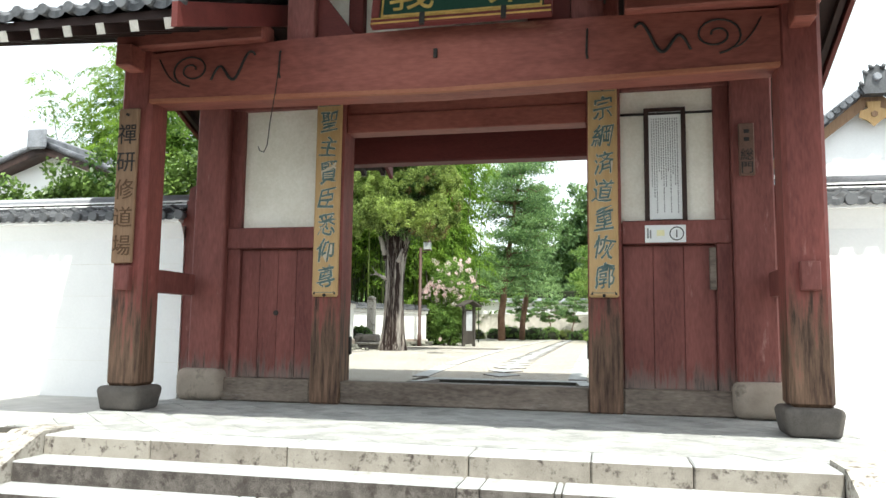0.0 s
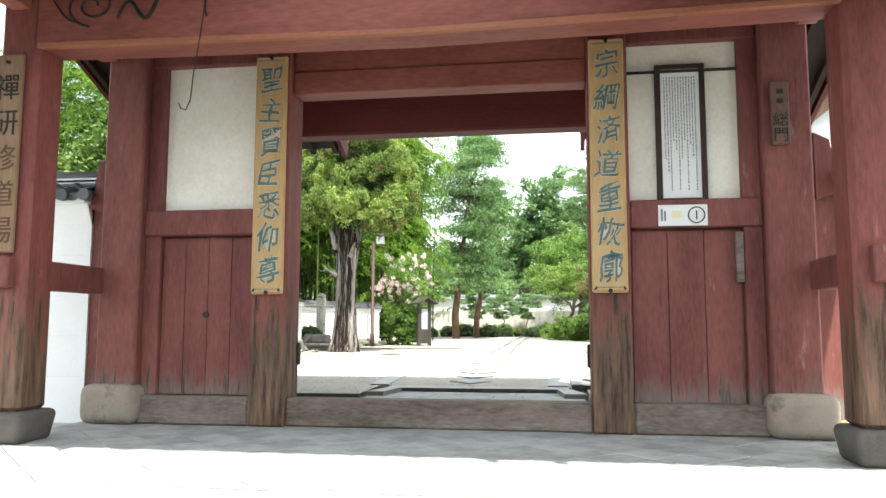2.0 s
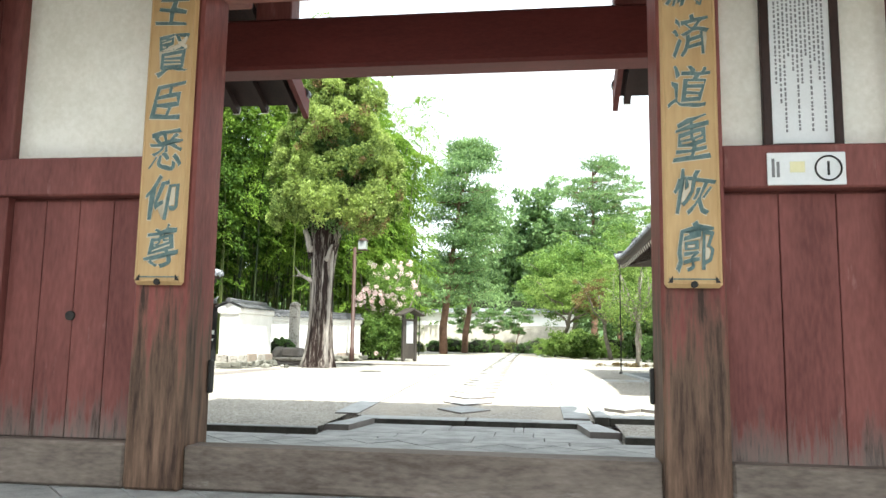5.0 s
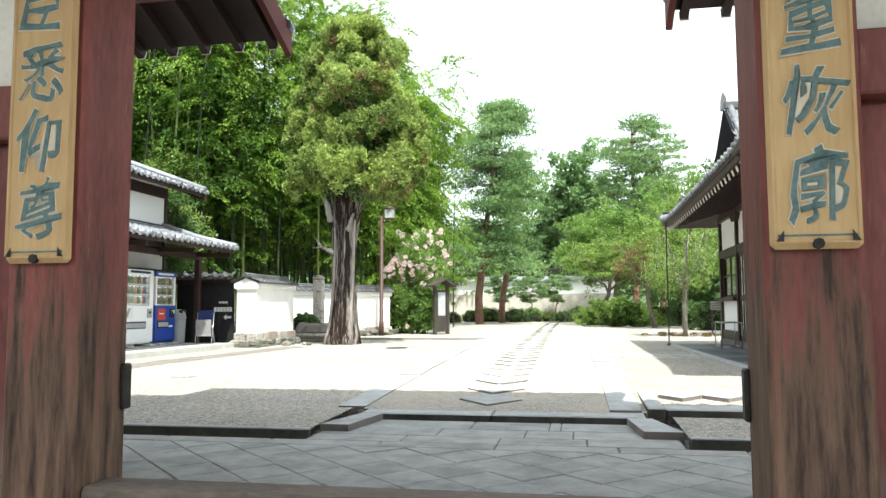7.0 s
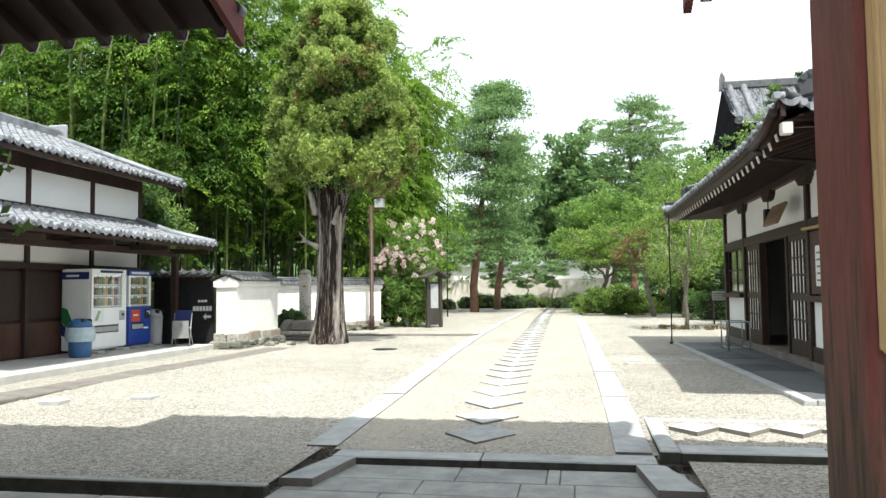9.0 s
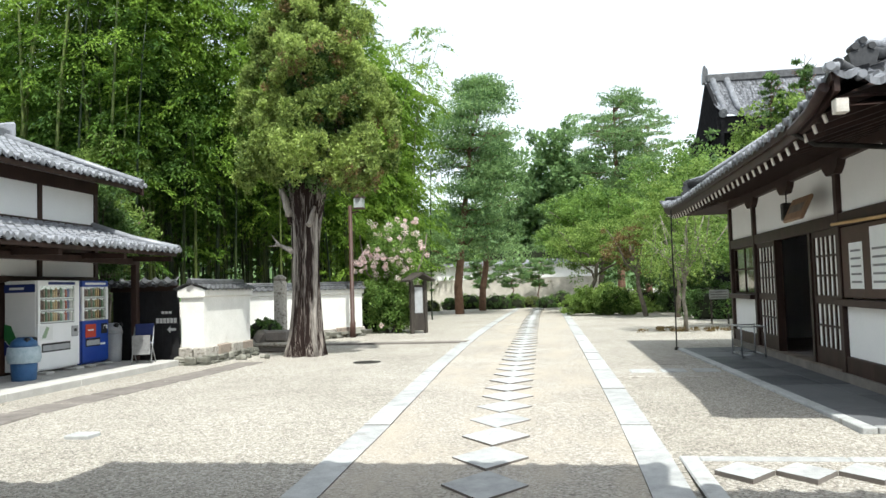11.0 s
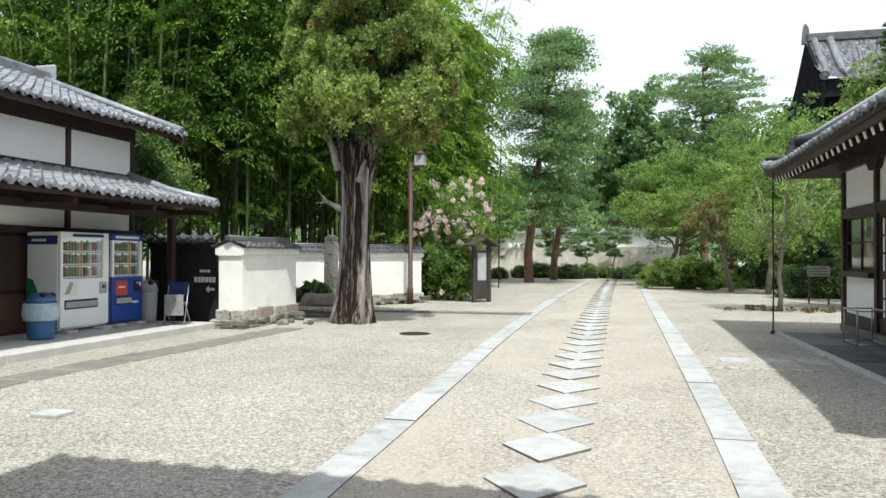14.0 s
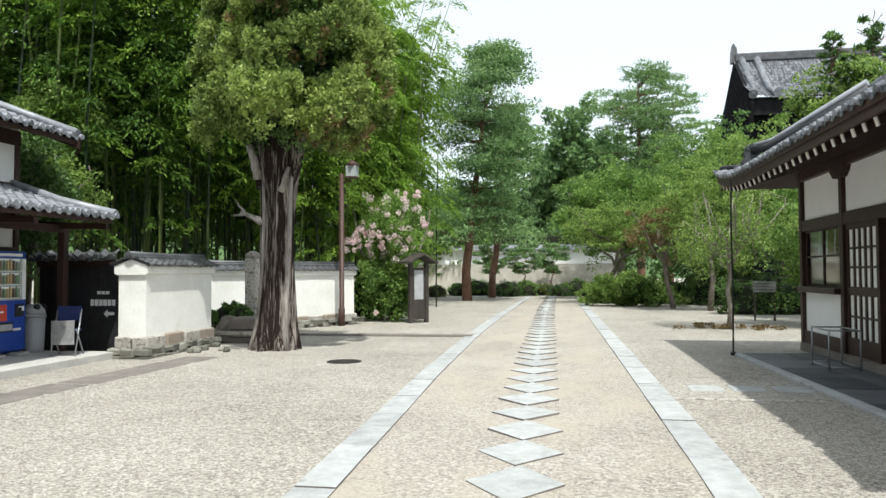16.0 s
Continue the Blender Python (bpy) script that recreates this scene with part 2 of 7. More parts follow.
L_PINE = leaf_mat("pine_needles", (0.065, 0.135, 0.055), (0.27, 0.41, 0.16), 0.45)
L_BRIGHT = leaf_mat("maple_leaf", (0.06, 0.125, 0.025), (0.31, 0.43, 0.11), 0.5)
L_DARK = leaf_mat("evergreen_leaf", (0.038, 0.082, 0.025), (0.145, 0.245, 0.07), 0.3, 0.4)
L_SHRUB = leaf_mat("shrub_leaf", (0.055, 0.125, 0.027), (0.26, 0.40, 0.095), 0.4)
L_CAMELLIA = leaf_mat("camellia_leaf", (0.03, 0.07, 0.018), (0.19, 0.29, 0.07), 0.25, 0.22)
L_OLIVE = leaf_mat("clipped_olive_leaf", (0.06, 0.085, 0.02), (0.20, 0.24, 0.07), 0.2)
PETAL = leaf_mat("pink_petal", (0.72, 0.48, 0.50), (0.92, 0.82, 0.80), 0.4)


def gravel_mat(name, size, stops, sand=None):
    """River gravel: pebble cells of mixed grey, tan and cream, each a little dome; trodden sand may cover it in drifts."""
    m = bpy.data.materials.new(name)
    m.use_nodes = True
    N, K = m.node_tree.nodes, m.node_tree.links
    b = N["Principled BSDF"]
    b.inputs["Roughness"].default_value = 0.85
    b.inputs["Specular IOR Level"].default_value = 0.3
    geo = N.new("ShaderNodeNewGeometry")
    vo = N.new("ShaderNodeTexVoronoi")
    vo.inputs["Scale"].default_value = size
    K.new(geo.outputs["Position"], vo.inputs["Vector"])
    bw = N.new("ShaderNodeSeparateColor")
    K.new(vo.outputs["Color"], bw.inputs[0])

    def patches(scale, stretch=(1, 1, 1)):
        mp = N.new("ShaderNodeMapping")
        mp.inputs["Scale"].default_value = stretch
        K.new(geo.outputs["Position"], mp.inputs["Vector"])
        ns = N.new("ShaderNodeTexNoise")
        ns.inputs["Scale"].default_value = scale
        ns.inputs["Detail"].default_value = 7
        ns.inputs["Roughness"].default_value = 0.68
        K.new(mp.outputs[0], ns.inputs["Vector"])
        return ns.outputs[0]
    ma = N.new("ShaderNodeMath")
    ma.operation = 'MULTIPLY_ADD'
    K.new(patches(0.45), ma.inputs[0])
    ma.inputs[1].default_value = 0.9
    K.new(bw.outputs[0], ma.inputs[2])
    ramp = N.new("ShaderNodeValToRGB")
    e = ramp.color_ramp.elements
    half = N.new("ShaderNodeMath")
    half.operation = 'MULTIPLY'
    half.inputs[1].default_value = 0.55
    K.new(ma.outputs[0], half.inputs[0])
    e[0].position, e[0].color = 0.12, (*stops[0], 1)
    e[1].position, e[1].color = 0.86, (*stops[3], 1)
    e.new(0.36).color = (*stops[1], 1)
    e.new(0.62).color = (*stops[2], 1)
    K.new(half.outputs[0], ramp.inputs[0])
    colour = ramp.outputs[0]
    bp = N.new("ShaderNodeBump")
    bp.inputs["Distance"].default_value = 0.7 / size
    bp.inputs["Strength"].default_value = 1.0
    bp.invert = True
    if sand:
        grain = N.new("ShaderNodeTexNoise")
        grain.inputs["Scale"].default_value = 140
        grain.inputs["Detail"].default_value = 3
        K.new(geo.outputs["Position"], grain.inputs["Vector"])
        fine = N.new("ShaderNodeValToRGB")
        fine.color_ramp.elements[0].position, fine.color_ramp.elements[1].position = 0.35, 0.65
        fine.color_ramp.elements[0].color, fine.color_ramp.elements[1].color = (*sand[0], 1), (*sand[1], 1)
        K.new(grain.outputs[0], fine.inputs[0])
        edge = N.new("ShaderNodeValToRGB")
        edge.color_ramp.elements[0].position, edge.color_ramp.elements[1].position = 0.47, 0.66
        K.new(patches(1.1, (1, 0.45, 1)), edge.inputs[0])
        mix = N.new("ShaderNodeMix")
        mix.data_type = 'RGBA'
        K.new(edge.outputs[0], mix.inputs[0])
        K.new(colour, mix.inputs[6])
        K.new(fine.outputs[0], mix.inputs[7])
        colour = mix.outputs[2]
        less = N.new("ShaderNodeMapRange")
        less.inputs[3].default_value, less.inputs[4].default_value = 0.9, 0.25
        K.new(edge.outputs[0], less.inputs[0])
        K.new(less.outputs[0], bp.inputs["Strength"])
    K.new(colour, b.inputs["Base Color"])
    K.new(vo.outputs["Distance"], bp.inputs["Height"])
    K.new(bp.outputs[0], b.inputs["Normal"])
    return m


GRAVEL = gravel_mat("gravel", 46, ((0.07, 0.066, 0.06), (0.27, 0.248, 0.213), (0.395, 0.367, 0.318), (0.56, 0.535, 0.488)))
SAND = gravel_mat("sandy_gravel", 52, ((0.09, 0.083, 0.074), (0.29, 0.264, 0.226), (0.40, 0.368, 0.32), (0.55, 0.52, 0.475)), ((0.31, 0.272, 0.22), (0.47, 0.42, 0.35)))


def glass_mat():
    m = bpy.data.materials.new("window_glass")
    m.use_nodes = True
    b = m.node_tree.nodes["Principled BSDF"]
    b.inputs["Base Color"].default_value = (0.9, 0.95, 0.93, 1)
    b.inputs["Roughness"].default_value = 0.03
    b.inputs["Transmission Weight"].default_value = 1.0
    b.inputs["IOR"].default_value = 1.45
    return m


GLASS = glass_mat()


# ---- mesh helpers ----
def thing(name, label, category, at=(0, 0, 0), rz=0.0, group="", kind=""):
    ob = new(name)
    ob.matrix_world = pose(*at, 0, 0, rz)
    return tagged(ob, label, category, group, kind)


def part(name, bm, material, parent=None, label=""):
    """Links a bmesh as one mesh object under a thing or a part, in the parent's own coordinates."""
    me = bpy.data.meshes.new(name)
    bm.to_mesh(me)
    bm.free()
    me.materials.append(material)
    ob = new(name, me)
    if parent:
        ob.parent = parent
    if label:
        ob["label"] = label
    return ob


def shared(name, me, parent, m, label=""):
    ob = new(name, me)
    ob.parent = parent
    ob.matrix_basis = m
    if label:
        ob["label"] = label
    return ob


def box(x0, x1, y0, y1, z0, z1, bevel=0.0, bm=None, turn=None):
    """A box, with its edges taken off by bevel, added to bm."""
    b = bmesh.new()
    bmesh.ops.create_cube(b, size=1.0)
    for v in b.verts:
        v.co = Vector((x0 + (v.co.x + .5) * (x1 - x0), y0 + (v.co.y + .5) * (y1 - y0), z0 + (v.co.z + .5) * (z1 - z0)))
    if bevel:
        bmesh.ops.bevel(b, geom=b.edges[:], offset=bevel, segments=1, affect='EDGES')
    if turn:
        bmesh.ops.transform(b, matrix=turn, verts=b.verts)
    return merge(bm, b)


def rounded(x0, x1, y0, y1, z0, z1, r, steps=3):
    """A box with rounded edges and corners."""
    b = box(x0, x1, y0, y1, z0, z1)
    bmesh.ops.bevel(b, geom=b.edges[:], offset=r, segments=steps, affect='EDGES', profile=0.5)
    for f in b.faces:
        f.smooth = True
    return b


def merge(bm, b):
    if bm is None:
        return b
    me = bpy.data.meshes.new("tmp")
    b.to_mesh(me)
    b.free()
    bm.from_mesh(me)
    bpy.data.meshes.remove(me)
    return bm


def tube(points, radii, sides=8, bm=None, cap=True):
    """A tapered tube along points."""
    b = bm or bmesh.new()
    rings = []
    pts = [Vector(p) for p in points]
    for i, p in enumerate(pts):
        d = (pts[min(i + 1, len(pts) - 1)] - pts[max(i - 1, 0)]).normalized()
        u = d.cross(Vector((0, 1, 0)) if abs(d.y) < 0.9 else Vector((1, 0, 0))).normalized()
        w = d.cross(u)
        r = float(radii[i] if isinstance(radii, (list, tuple)) else radii)
        rings.append([b.verts.new(p + r * (math.cos(a) * u + math.sin(a) * w)) for a in [2 * math.pi * k / sides for k in range(sides)]])
    for r0, r1 in zip(rings, rings[1:]):
        for k in range(sides):
            f = b.faces.new((r0[k], r0[(k + 1) % sides], r1[(k + 1) % sides], r1[k]))
            f.smooth = True
    if cap:
        b.faces.new(rings[0][::-1])
        b.faces.new(rings[-1])
    return b


def prism(profile, axis, a, b_, bm=None):
    """A closed outline swept from a to b_ along an axis: 'x' takes (y, z), 'y' takes (x, z), 'z' takes (x, y)."""
    b = bm or bmesh.new()

    def at(p, s):
        return {'x': (s, p[0], p[1]), 'y': (p[0], s, p[1]), 'z': (p[0], p[1], s)}[axis]
    lo = [b.verts.new(at(p, a)) for p in profile]
    hi = [b.verts.new(at(p, b_)) for p in profile]
    n = len(profile)
    for i in range(n):
        b.faces.new((lo[i], lo[(i + 1) % n], hi[(i + 1) % n], hi[i]))
    b.faces.new(lo[::-1])
    b.faces.new(hi)
    bmesh.ops.recalc_face_normals(b, faces=b.faces)
    return b


def quads(name, v, material, parent=None, label="", smooth=False):
    """A mesh of loose quads from an array (n, 4, 3)."""
    v = np.asarray(v, dtype=np.float32)
    n = len(v)
    me = bpy.data.meshes.new(name)
    me.vertices.add(4 * n)
    me.vertices.foreach_set("co", v.ravel())
    me.loops.add(4 * n)
    me.loops.foreach_set("vertex_index", np.arange(4 * n, dtype=np.int32))
    me.polygons.add(n)
    me.polygons.foreach_set("loop_start", np.arange(0, 4 * n, 4, dtype=np.int32))
    me.update(calc_edges=True)
    me.materials.append(material)
    ob = new(name, me)
    if parent:
        ob.parent = parent
    if label:
        ob["label"] = label
    return ob


def leaves(rng, centres, radii, count, length, width, flat=1.0, droop=0.0, lay=1.0):
    """Leaf quads scattered in clumps: count to a clump, denser towards each clump's outside."""
    centres, radii = np.asarray(centres, float), np.asarray(radii, float)
    c = np.repeat(centres, count, axis=0)
    r = np.repeat(radii, count)
    d = rng.normal(size=(len(c), 3))
    d /= np.linalg.norm(d, axis=1)[:, None]
    p = c + d * (r * rng.uniform(0.25, 1.0, len(c)) ** 0.6)[:, None] * np.array([1, 1, flat])
    a = rng.normal(size=(len(c), 3)) + d * 0.8
    a[:, 2] = a[:, 2] * lay - droop
    a /= np.linalg.norm(a, axis=1)[:, None]
    s = np.cross(a, lay * rng.normal(size=(len(c), 3)) + np.array([0, 0, 1.2]))
    s /= np.linalg.norm(s, axis=1)[:, None] + 1e-9
    ln = (length * rng.uniform(0.6, 1.3, len(c)))[:, None] * 0.5
    wd = (width * rng.uniform(0.6, 1.3, len(c)))[:, None] * 0.5
    return np.stack([p - a * ln, p + s * wd - a * ln * 0.1, p + a * ln, p - s * wd - a * ln * 0.1], axis=1)


def word(text, size, material, parent, m, name="lettering", label="", depth=0.003, bold=0.0, brush=0.0):
    """Writing as a thin mesh; a new line for each character when written downwards."""
    cu = bpy.data.curves.new(name, 'FONT')
    cu.body, cu.size, cu.align_x, cu.extrude = text, size, 'CENTER', depth
    cu.space_line = 0.98
    cu.offset = bold
    cu.resolution_u = 3
    tmp = new("tmp_text", cu)
    me = bpy.data.meshes.new_from_object(tmp.evaluated_get(bpy.context.evaluated_depsgraph_get()))
    bpy.data.objects.remove(tmp)
    me.materials.clear()
    me.materials.append(material)
    if brush:
        # strokes swing and swell as a brush does
        off = Vector((ord(text[0]) % 97, 0, 0))
        for v in me.vertices:
            p = v.co / size
            a = noise.noise(p * 2.1 + off)
            b = noise.noise(p * 2.1 + off + Vector((9, 4, 0)))
            c = noise.noise(p * 6.0 + off + Vector((3, 8, 0)))
            v.co.x += size * brush * (a + .35 * c + .5 * (p.y - .4))
            v.co.y += size * brush * (b + .35 * c + .9 * (p.x))
    ob = new(name, me)
    ob.parent = parent
    ob.matrix_basis = m
    if label:
        ob["label"] = label
    return ob


def tiled_slope(name, parent, length, run, drop, material=None, pitch=0.28, course=0.26, sag=0.05, label="", lift=0.0, keep=None):
    """One slope of a pan-tiled roof: eave along +x from 0 to length at the origin, rising backwards along +y by run and drop.
    Rolls and stepped courses are real relief; joined to one mesh."""
    material = material or TILE
    nx = max(2, int(round(length / pitch)))
    ny = max(2, int(round(math.hypot(run, drop) / course)))
    us = np.array([0.0, 0.10, 0.24, 0.40, 0.55, 0.68, 0.80, 0.90, 1.0])
    hs = 0.62 * np.array([0.085, 0.052, 0.012, 0.0, 0.006, 0.04, 0.088, 0.110, 0.085])
    quad = []
    for j in range(ny):
        v0, v1 = j / ny, (j + 1) / ny
        for k in range(len(us) - 1):
            ends = []
            for v, up in ((v0, 0.035), (v1, 0.0)):
                y, z = v * run, v * drop - sag * math.sin(math.pi * v)
                ends.append((y, z + up, v))
            i = np.arange(nx)[:, None]
            x0, x1 = (i + us[k]) * length / nx, (i + us[k + 1]) * length / nx

            def edge(x, h, e):
                t = x / length
                return np.concatenate([x, np.full_like(x, e[0]), e[1] + h + lift * (1 - e[2]) * (2 * abs(t - .5)) ** 7], axis=1)
            quad.append(np.stack([edge(x0, hs[k], ends[0]), edge(x1, hs[k + 1], ends[0]), edge(x1, hs[k + 1], ends[1]), edge(x0, hs[k], ends[1])], axis=1))
            low = np.array([0, 0, 0.04 if j else 0.07])
            quad.append(np.stack([edge(x0, hs[k], ends[0]) - low, edge(x1, hs[k + 1], ends[0]) - low, edge(x1, hs[k + 1], ends[0]), edge(x0, hs[k], ends[0])], axis=1))
    quad = np.concatenate(quad)
    if keep:
        mid = quad.mean(axis=1)
        quad = quad[keep(mid[:, 0], mid[:, 1])]
    ob = quads(name, quad, material, parent, label)
    ob["kind"] = "stuff"
    return ob


def eave_ends(parent, length, m, pitch=0.28, r=0.055, material=None, lift=0.0):
    """Round tile ends along an eave, one by one."""
    bm = tube([(0, -0.02, 0), (0, 0.1, 0)], r, 10)
    me = bpy.data.meshes.new("tile_end")
    bm.to_mesh(me)
    bm.free()
    me.materials.append(material or TILE)
    n = max(2, int(round(length / pitch)))
    for i in range(n + 1):
        shared("tile_end", me, parent, m @ pose(i * length / n - 0.02 * length / n, -0.02, 0.03 + lift * (2 * abs(i / n - .5)) ** 7))


def rows_of(parent, name, me, spots):
    for s in spots:
        shared(name, me, parent, s)


def mesh_of(bm, material, name):
    me = bpy.data.meshes.new(name)
    bm.to_mesh(me)
    bm.free()
    me.materials.append(material)
    return me


# ---- ground ----
COURT = 0.17


def level(y):
    """Height of the forecourt, which rises a little away from the gate."""
    return float(np.interp(y, [4.6, 6.0, 8.5], [0.065, 0.11, COURT]))



def sheet(name, x0, x1, profile, material, label, category):
    """A ground sheet from a profile of (y, z)."""
    bm = bmesh.new()
    rows = [[bm.verts.new((x, y, z)) for x in (x0, x1)] for y, z in profile]
    for a, b in zip(rows, rows[1:]):
        bm.faces.new((a[0], a[1], b[1], b[0]))
    return tagged(part(name, bm, material), label, category, kind="structure")


sheet("ground", -900, 900, [(-900, -0.70), (-3.30, -0.70), (-3.30, -0.06), (0.9, -0.06), (2.985, -0.06), (2.985, -0.16), (3.24, -0.16), (3.24, -0.06), (4.60, -0.06), (4.60, 0.065), (6.0, 0.11), (8.5, COURT), (60, COURT), (1200, COURT)],
      GRAVEL, "pale river gravel of the temple forecourt", "ground")
for x0, x1 in ((-60, -1.66), (1.70, 60)):
    sheet("ground", x0, x1, [(3.22, 0.045), (4.62, 0.045)] if x0 > 0 else [(3.22, 0.045), (4.61, 0.066)], GRAVEL, "gravel strip beside the stone apron", "ground")
sheet("road", -60, 60, [(-40, -0.684), (-4.9, -0.684)], ASPHALT, "grey asphalt street before the gate steps", "road")


def path_x(y, side):
    """Edges of the forecourt path: 'l' and 'r' the inner edges of its stone borders, 'c' the middle."""
    return float({'l': np.interp(y, [5, 8, 10.5, 13.5, 20, 27, 60], [-1.52, -1.55, -1.67, -1.83, -2.06, -2.2, -2.35]), 'r': np.interp(y, [5.5, 10, 14, 27, 35, 60], [1.09, 1.02, 0.96, 0.75, 0.6, 0.2]), 'c': np.interp(y, [5.5, 13, 35, 60], [-0.23, -0.43, -0.9, -1.15])}[side])


bm = bmesh.new()
rows = []
for y in [4.5, 5.2, 6.0, 7.2, 8.5, *np.linspace(10, 56, 24)]:
    rows.append([bm.verts.new((path_x(y, 'l'), y, level(y) + 0.006)), bm.verts.new((path_x(y, 'r'), y, level(y) + 0.006))])
for a, b in zip(rows, rows[1:]):
    bm.faces.new((a[0], a[1], b[1], b[0]))
path = tagged(part("path", bm, SAND), "packed sandy path with stone borders and diamond slabs", "path", kind="structure")

# ---- platform, steps, kerbs ----
platform = thing("platform", "grey stone platform under the gate, paved on the diagonal", "platform", kind="structure")
part("bed", box(-3.9, 4.1, -3.1, 2.975, -0.34, -0.012), JOINT, platform)
part("verge", box(-40, -3.95, -3.3, 0.9, -0.3, -0.05), CONCRETE, platform, "pale concrete verge below the wall")
part("verge", box(4.15, 40, -3.3, 0.9, -0.3, -0.05), CONCRETE, platform, "pale concrete verge below the wall")

rng = np.random.default_rng(3)
S = 0.37


def paver_mesh(s):
    bm = box(-s / 2 + .004, s / 2 - .004, -s / 2 + .004, s / 2 - .004, -0.06, 0.0, 0.006)
    return mesh_of(bm, PAVER, "paver")


def clipped_paver(cx, cy, s, lim):
    """A diamond paver cut off at the platform's edge."""
    h = s / math.sqrt(2) - 0.006
    poly = [(cx + h, cy), (cx, cy + h), (cx - h, cy), (cx, cy - h)]
    for ax, sign, val in lim:
        out = []
        for i in range(len(poly)):
            p, q = poly[i], poly[(i + 1) % len(poly)]
            fp, fq = sign * (val - p[ax]), sign * (val - q[ax])
            if fp >= 0:
                out.append(p)
            if fp * fq < 0:
                k = fp / (fp - fq)
                out.append((p[0] + k * (q[0] - p[0]), p[1] + k * (q[1] - p[1])))
        poly = out
        if len(poly) < 3:
            return None
    return poly


whole = paver_mesh(S)
LIM = [(0, 1, 4.1), (0, -1, -3.9), (1, 1, 2.72), (1, -1, -3.02)]
step = S / math.sqrt(2)
for i in range(-17, 19):
    for j in range(-13, 14):
        if (i + j) % 2:
            continue
        cx, cy = i * step - 0.105, j * step - 0.175
        poly = clipped_paver(cx, cy, S, LIM)
        if not poly:
            continue
        h = step - 0.01
        dz = rng.uniform(-0.004, 0.003)
        if -3.9 < cx - h and cx + h < 4.1 and -3.02 < cy - h and cy + h < 2.72:
            shared("paving_stone", whole, platform, pose(cx, cy, dz, 0, 0, 45))
        else:
            part("paving_stone", prism(poly, 'z', -0.06, dz), PAVER, platform)


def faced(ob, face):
    """Gives the upright sides of a stone their own face: weathered on steps, with shade in its colour on kerbs and
    trench.
    """
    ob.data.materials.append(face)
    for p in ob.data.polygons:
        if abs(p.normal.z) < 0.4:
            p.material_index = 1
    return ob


def stone(x0, x1, y0, y1, z0, z1, mat_=GRANITE, bevel=0.012, name="stone", parent=None, face=None):
    ob = part(name, box(x0, x1, y0, y1, z0, z1, bevel), mat_, parent)
    return faced(ob, face) if face else ob


# edging stones round the platform
xs = [-3.12, -2.06, -0.80, 0.72, 1.66, 2.40, 3.42]
for a, b in zip(xs, xs[1:]):
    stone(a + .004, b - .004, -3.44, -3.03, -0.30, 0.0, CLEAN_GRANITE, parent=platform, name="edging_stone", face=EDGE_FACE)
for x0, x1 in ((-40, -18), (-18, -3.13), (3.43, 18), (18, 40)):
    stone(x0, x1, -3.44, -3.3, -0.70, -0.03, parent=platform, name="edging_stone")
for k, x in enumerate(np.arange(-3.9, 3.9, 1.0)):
    stone(x + .004, x + .996, 2.74, 2.98, -0.2, 0.0, PAVER, parent=platform, name="edging_stone", face=SHADE_FACE)

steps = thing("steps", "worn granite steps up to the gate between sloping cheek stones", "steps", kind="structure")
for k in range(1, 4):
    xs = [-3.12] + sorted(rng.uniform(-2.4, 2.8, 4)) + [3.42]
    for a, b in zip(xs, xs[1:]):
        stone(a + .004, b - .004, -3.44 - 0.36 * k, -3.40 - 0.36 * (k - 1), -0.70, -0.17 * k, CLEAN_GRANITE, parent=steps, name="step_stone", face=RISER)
for x0, x1 in ((-3.46, -3.125), (3.425, 3.76)):
    part("cheek_stone", prism([(-3.05, 0.03), (-3.44, 0.03), (-4.75, -0.62), (-4.75, -0.72), (-3.05, -0.72)], 'x', x0, x1), GRANITE, steps)

kerbs = thing("apron", "grey stone apron and raised kerbs between the gate and the gravel", "pavement", kind="structure")
part("bed", box(-1.62, 1.66, 2.985, 4.25, -0.34, -0.012), JOINT, kerbs)
for r, (y0, y1) in enumerate(((2.99, 3.32), (3.33, 3.74), (3.75, 4.23))):
    xs = [-1.6, -0.75 + .25 * r, 0.1 + .2 * r, 0.85 - .12 * r, 1.64]
    for a, b in zip(xs, xs[1:]):
        stone(a + .004, b - .004, y0, y1, -0.08, rng.uniform(-0.004, 0.002), PAVER, 0.008, "paving_stone", kerbs)
stone(-1.46, -0.1, 4.24, 4.56, -0.1, 0.068, CLEAN_GRANITE, parent=kerbs, name="kerb_stone", face=SHADE_FACE)
stone(-0.09, 1.43, 4.24, 4.58, -0.1, 0.070, CLEAN_GRANITE, parent=kerbs, name="kerb_stone", face=SHADE_FACE)
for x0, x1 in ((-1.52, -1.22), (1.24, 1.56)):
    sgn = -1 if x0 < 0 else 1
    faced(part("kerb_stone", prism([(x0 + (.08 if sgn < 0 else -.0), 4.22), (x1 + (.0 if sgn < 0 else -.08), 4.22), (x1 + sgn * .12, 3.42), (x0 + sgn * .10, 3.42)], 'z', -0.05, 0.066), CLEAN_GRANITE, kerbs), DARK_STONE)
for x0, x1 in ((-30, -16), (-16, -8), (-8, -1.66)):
    stone(x0, x1, 3.22, 3.32, -0.3, 0.050, CLEAN_GRANITE, parent=kerbs, name="kerb_stone", face=SHADE_FACE)
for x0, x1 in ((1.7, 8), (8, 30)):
    stone(x0, x1, 3.22, 3.32, -0.3, 0.049, CLEAN_GRANITE, parent=kerbs, name="kerb_stone", face=SHADE_FACE)
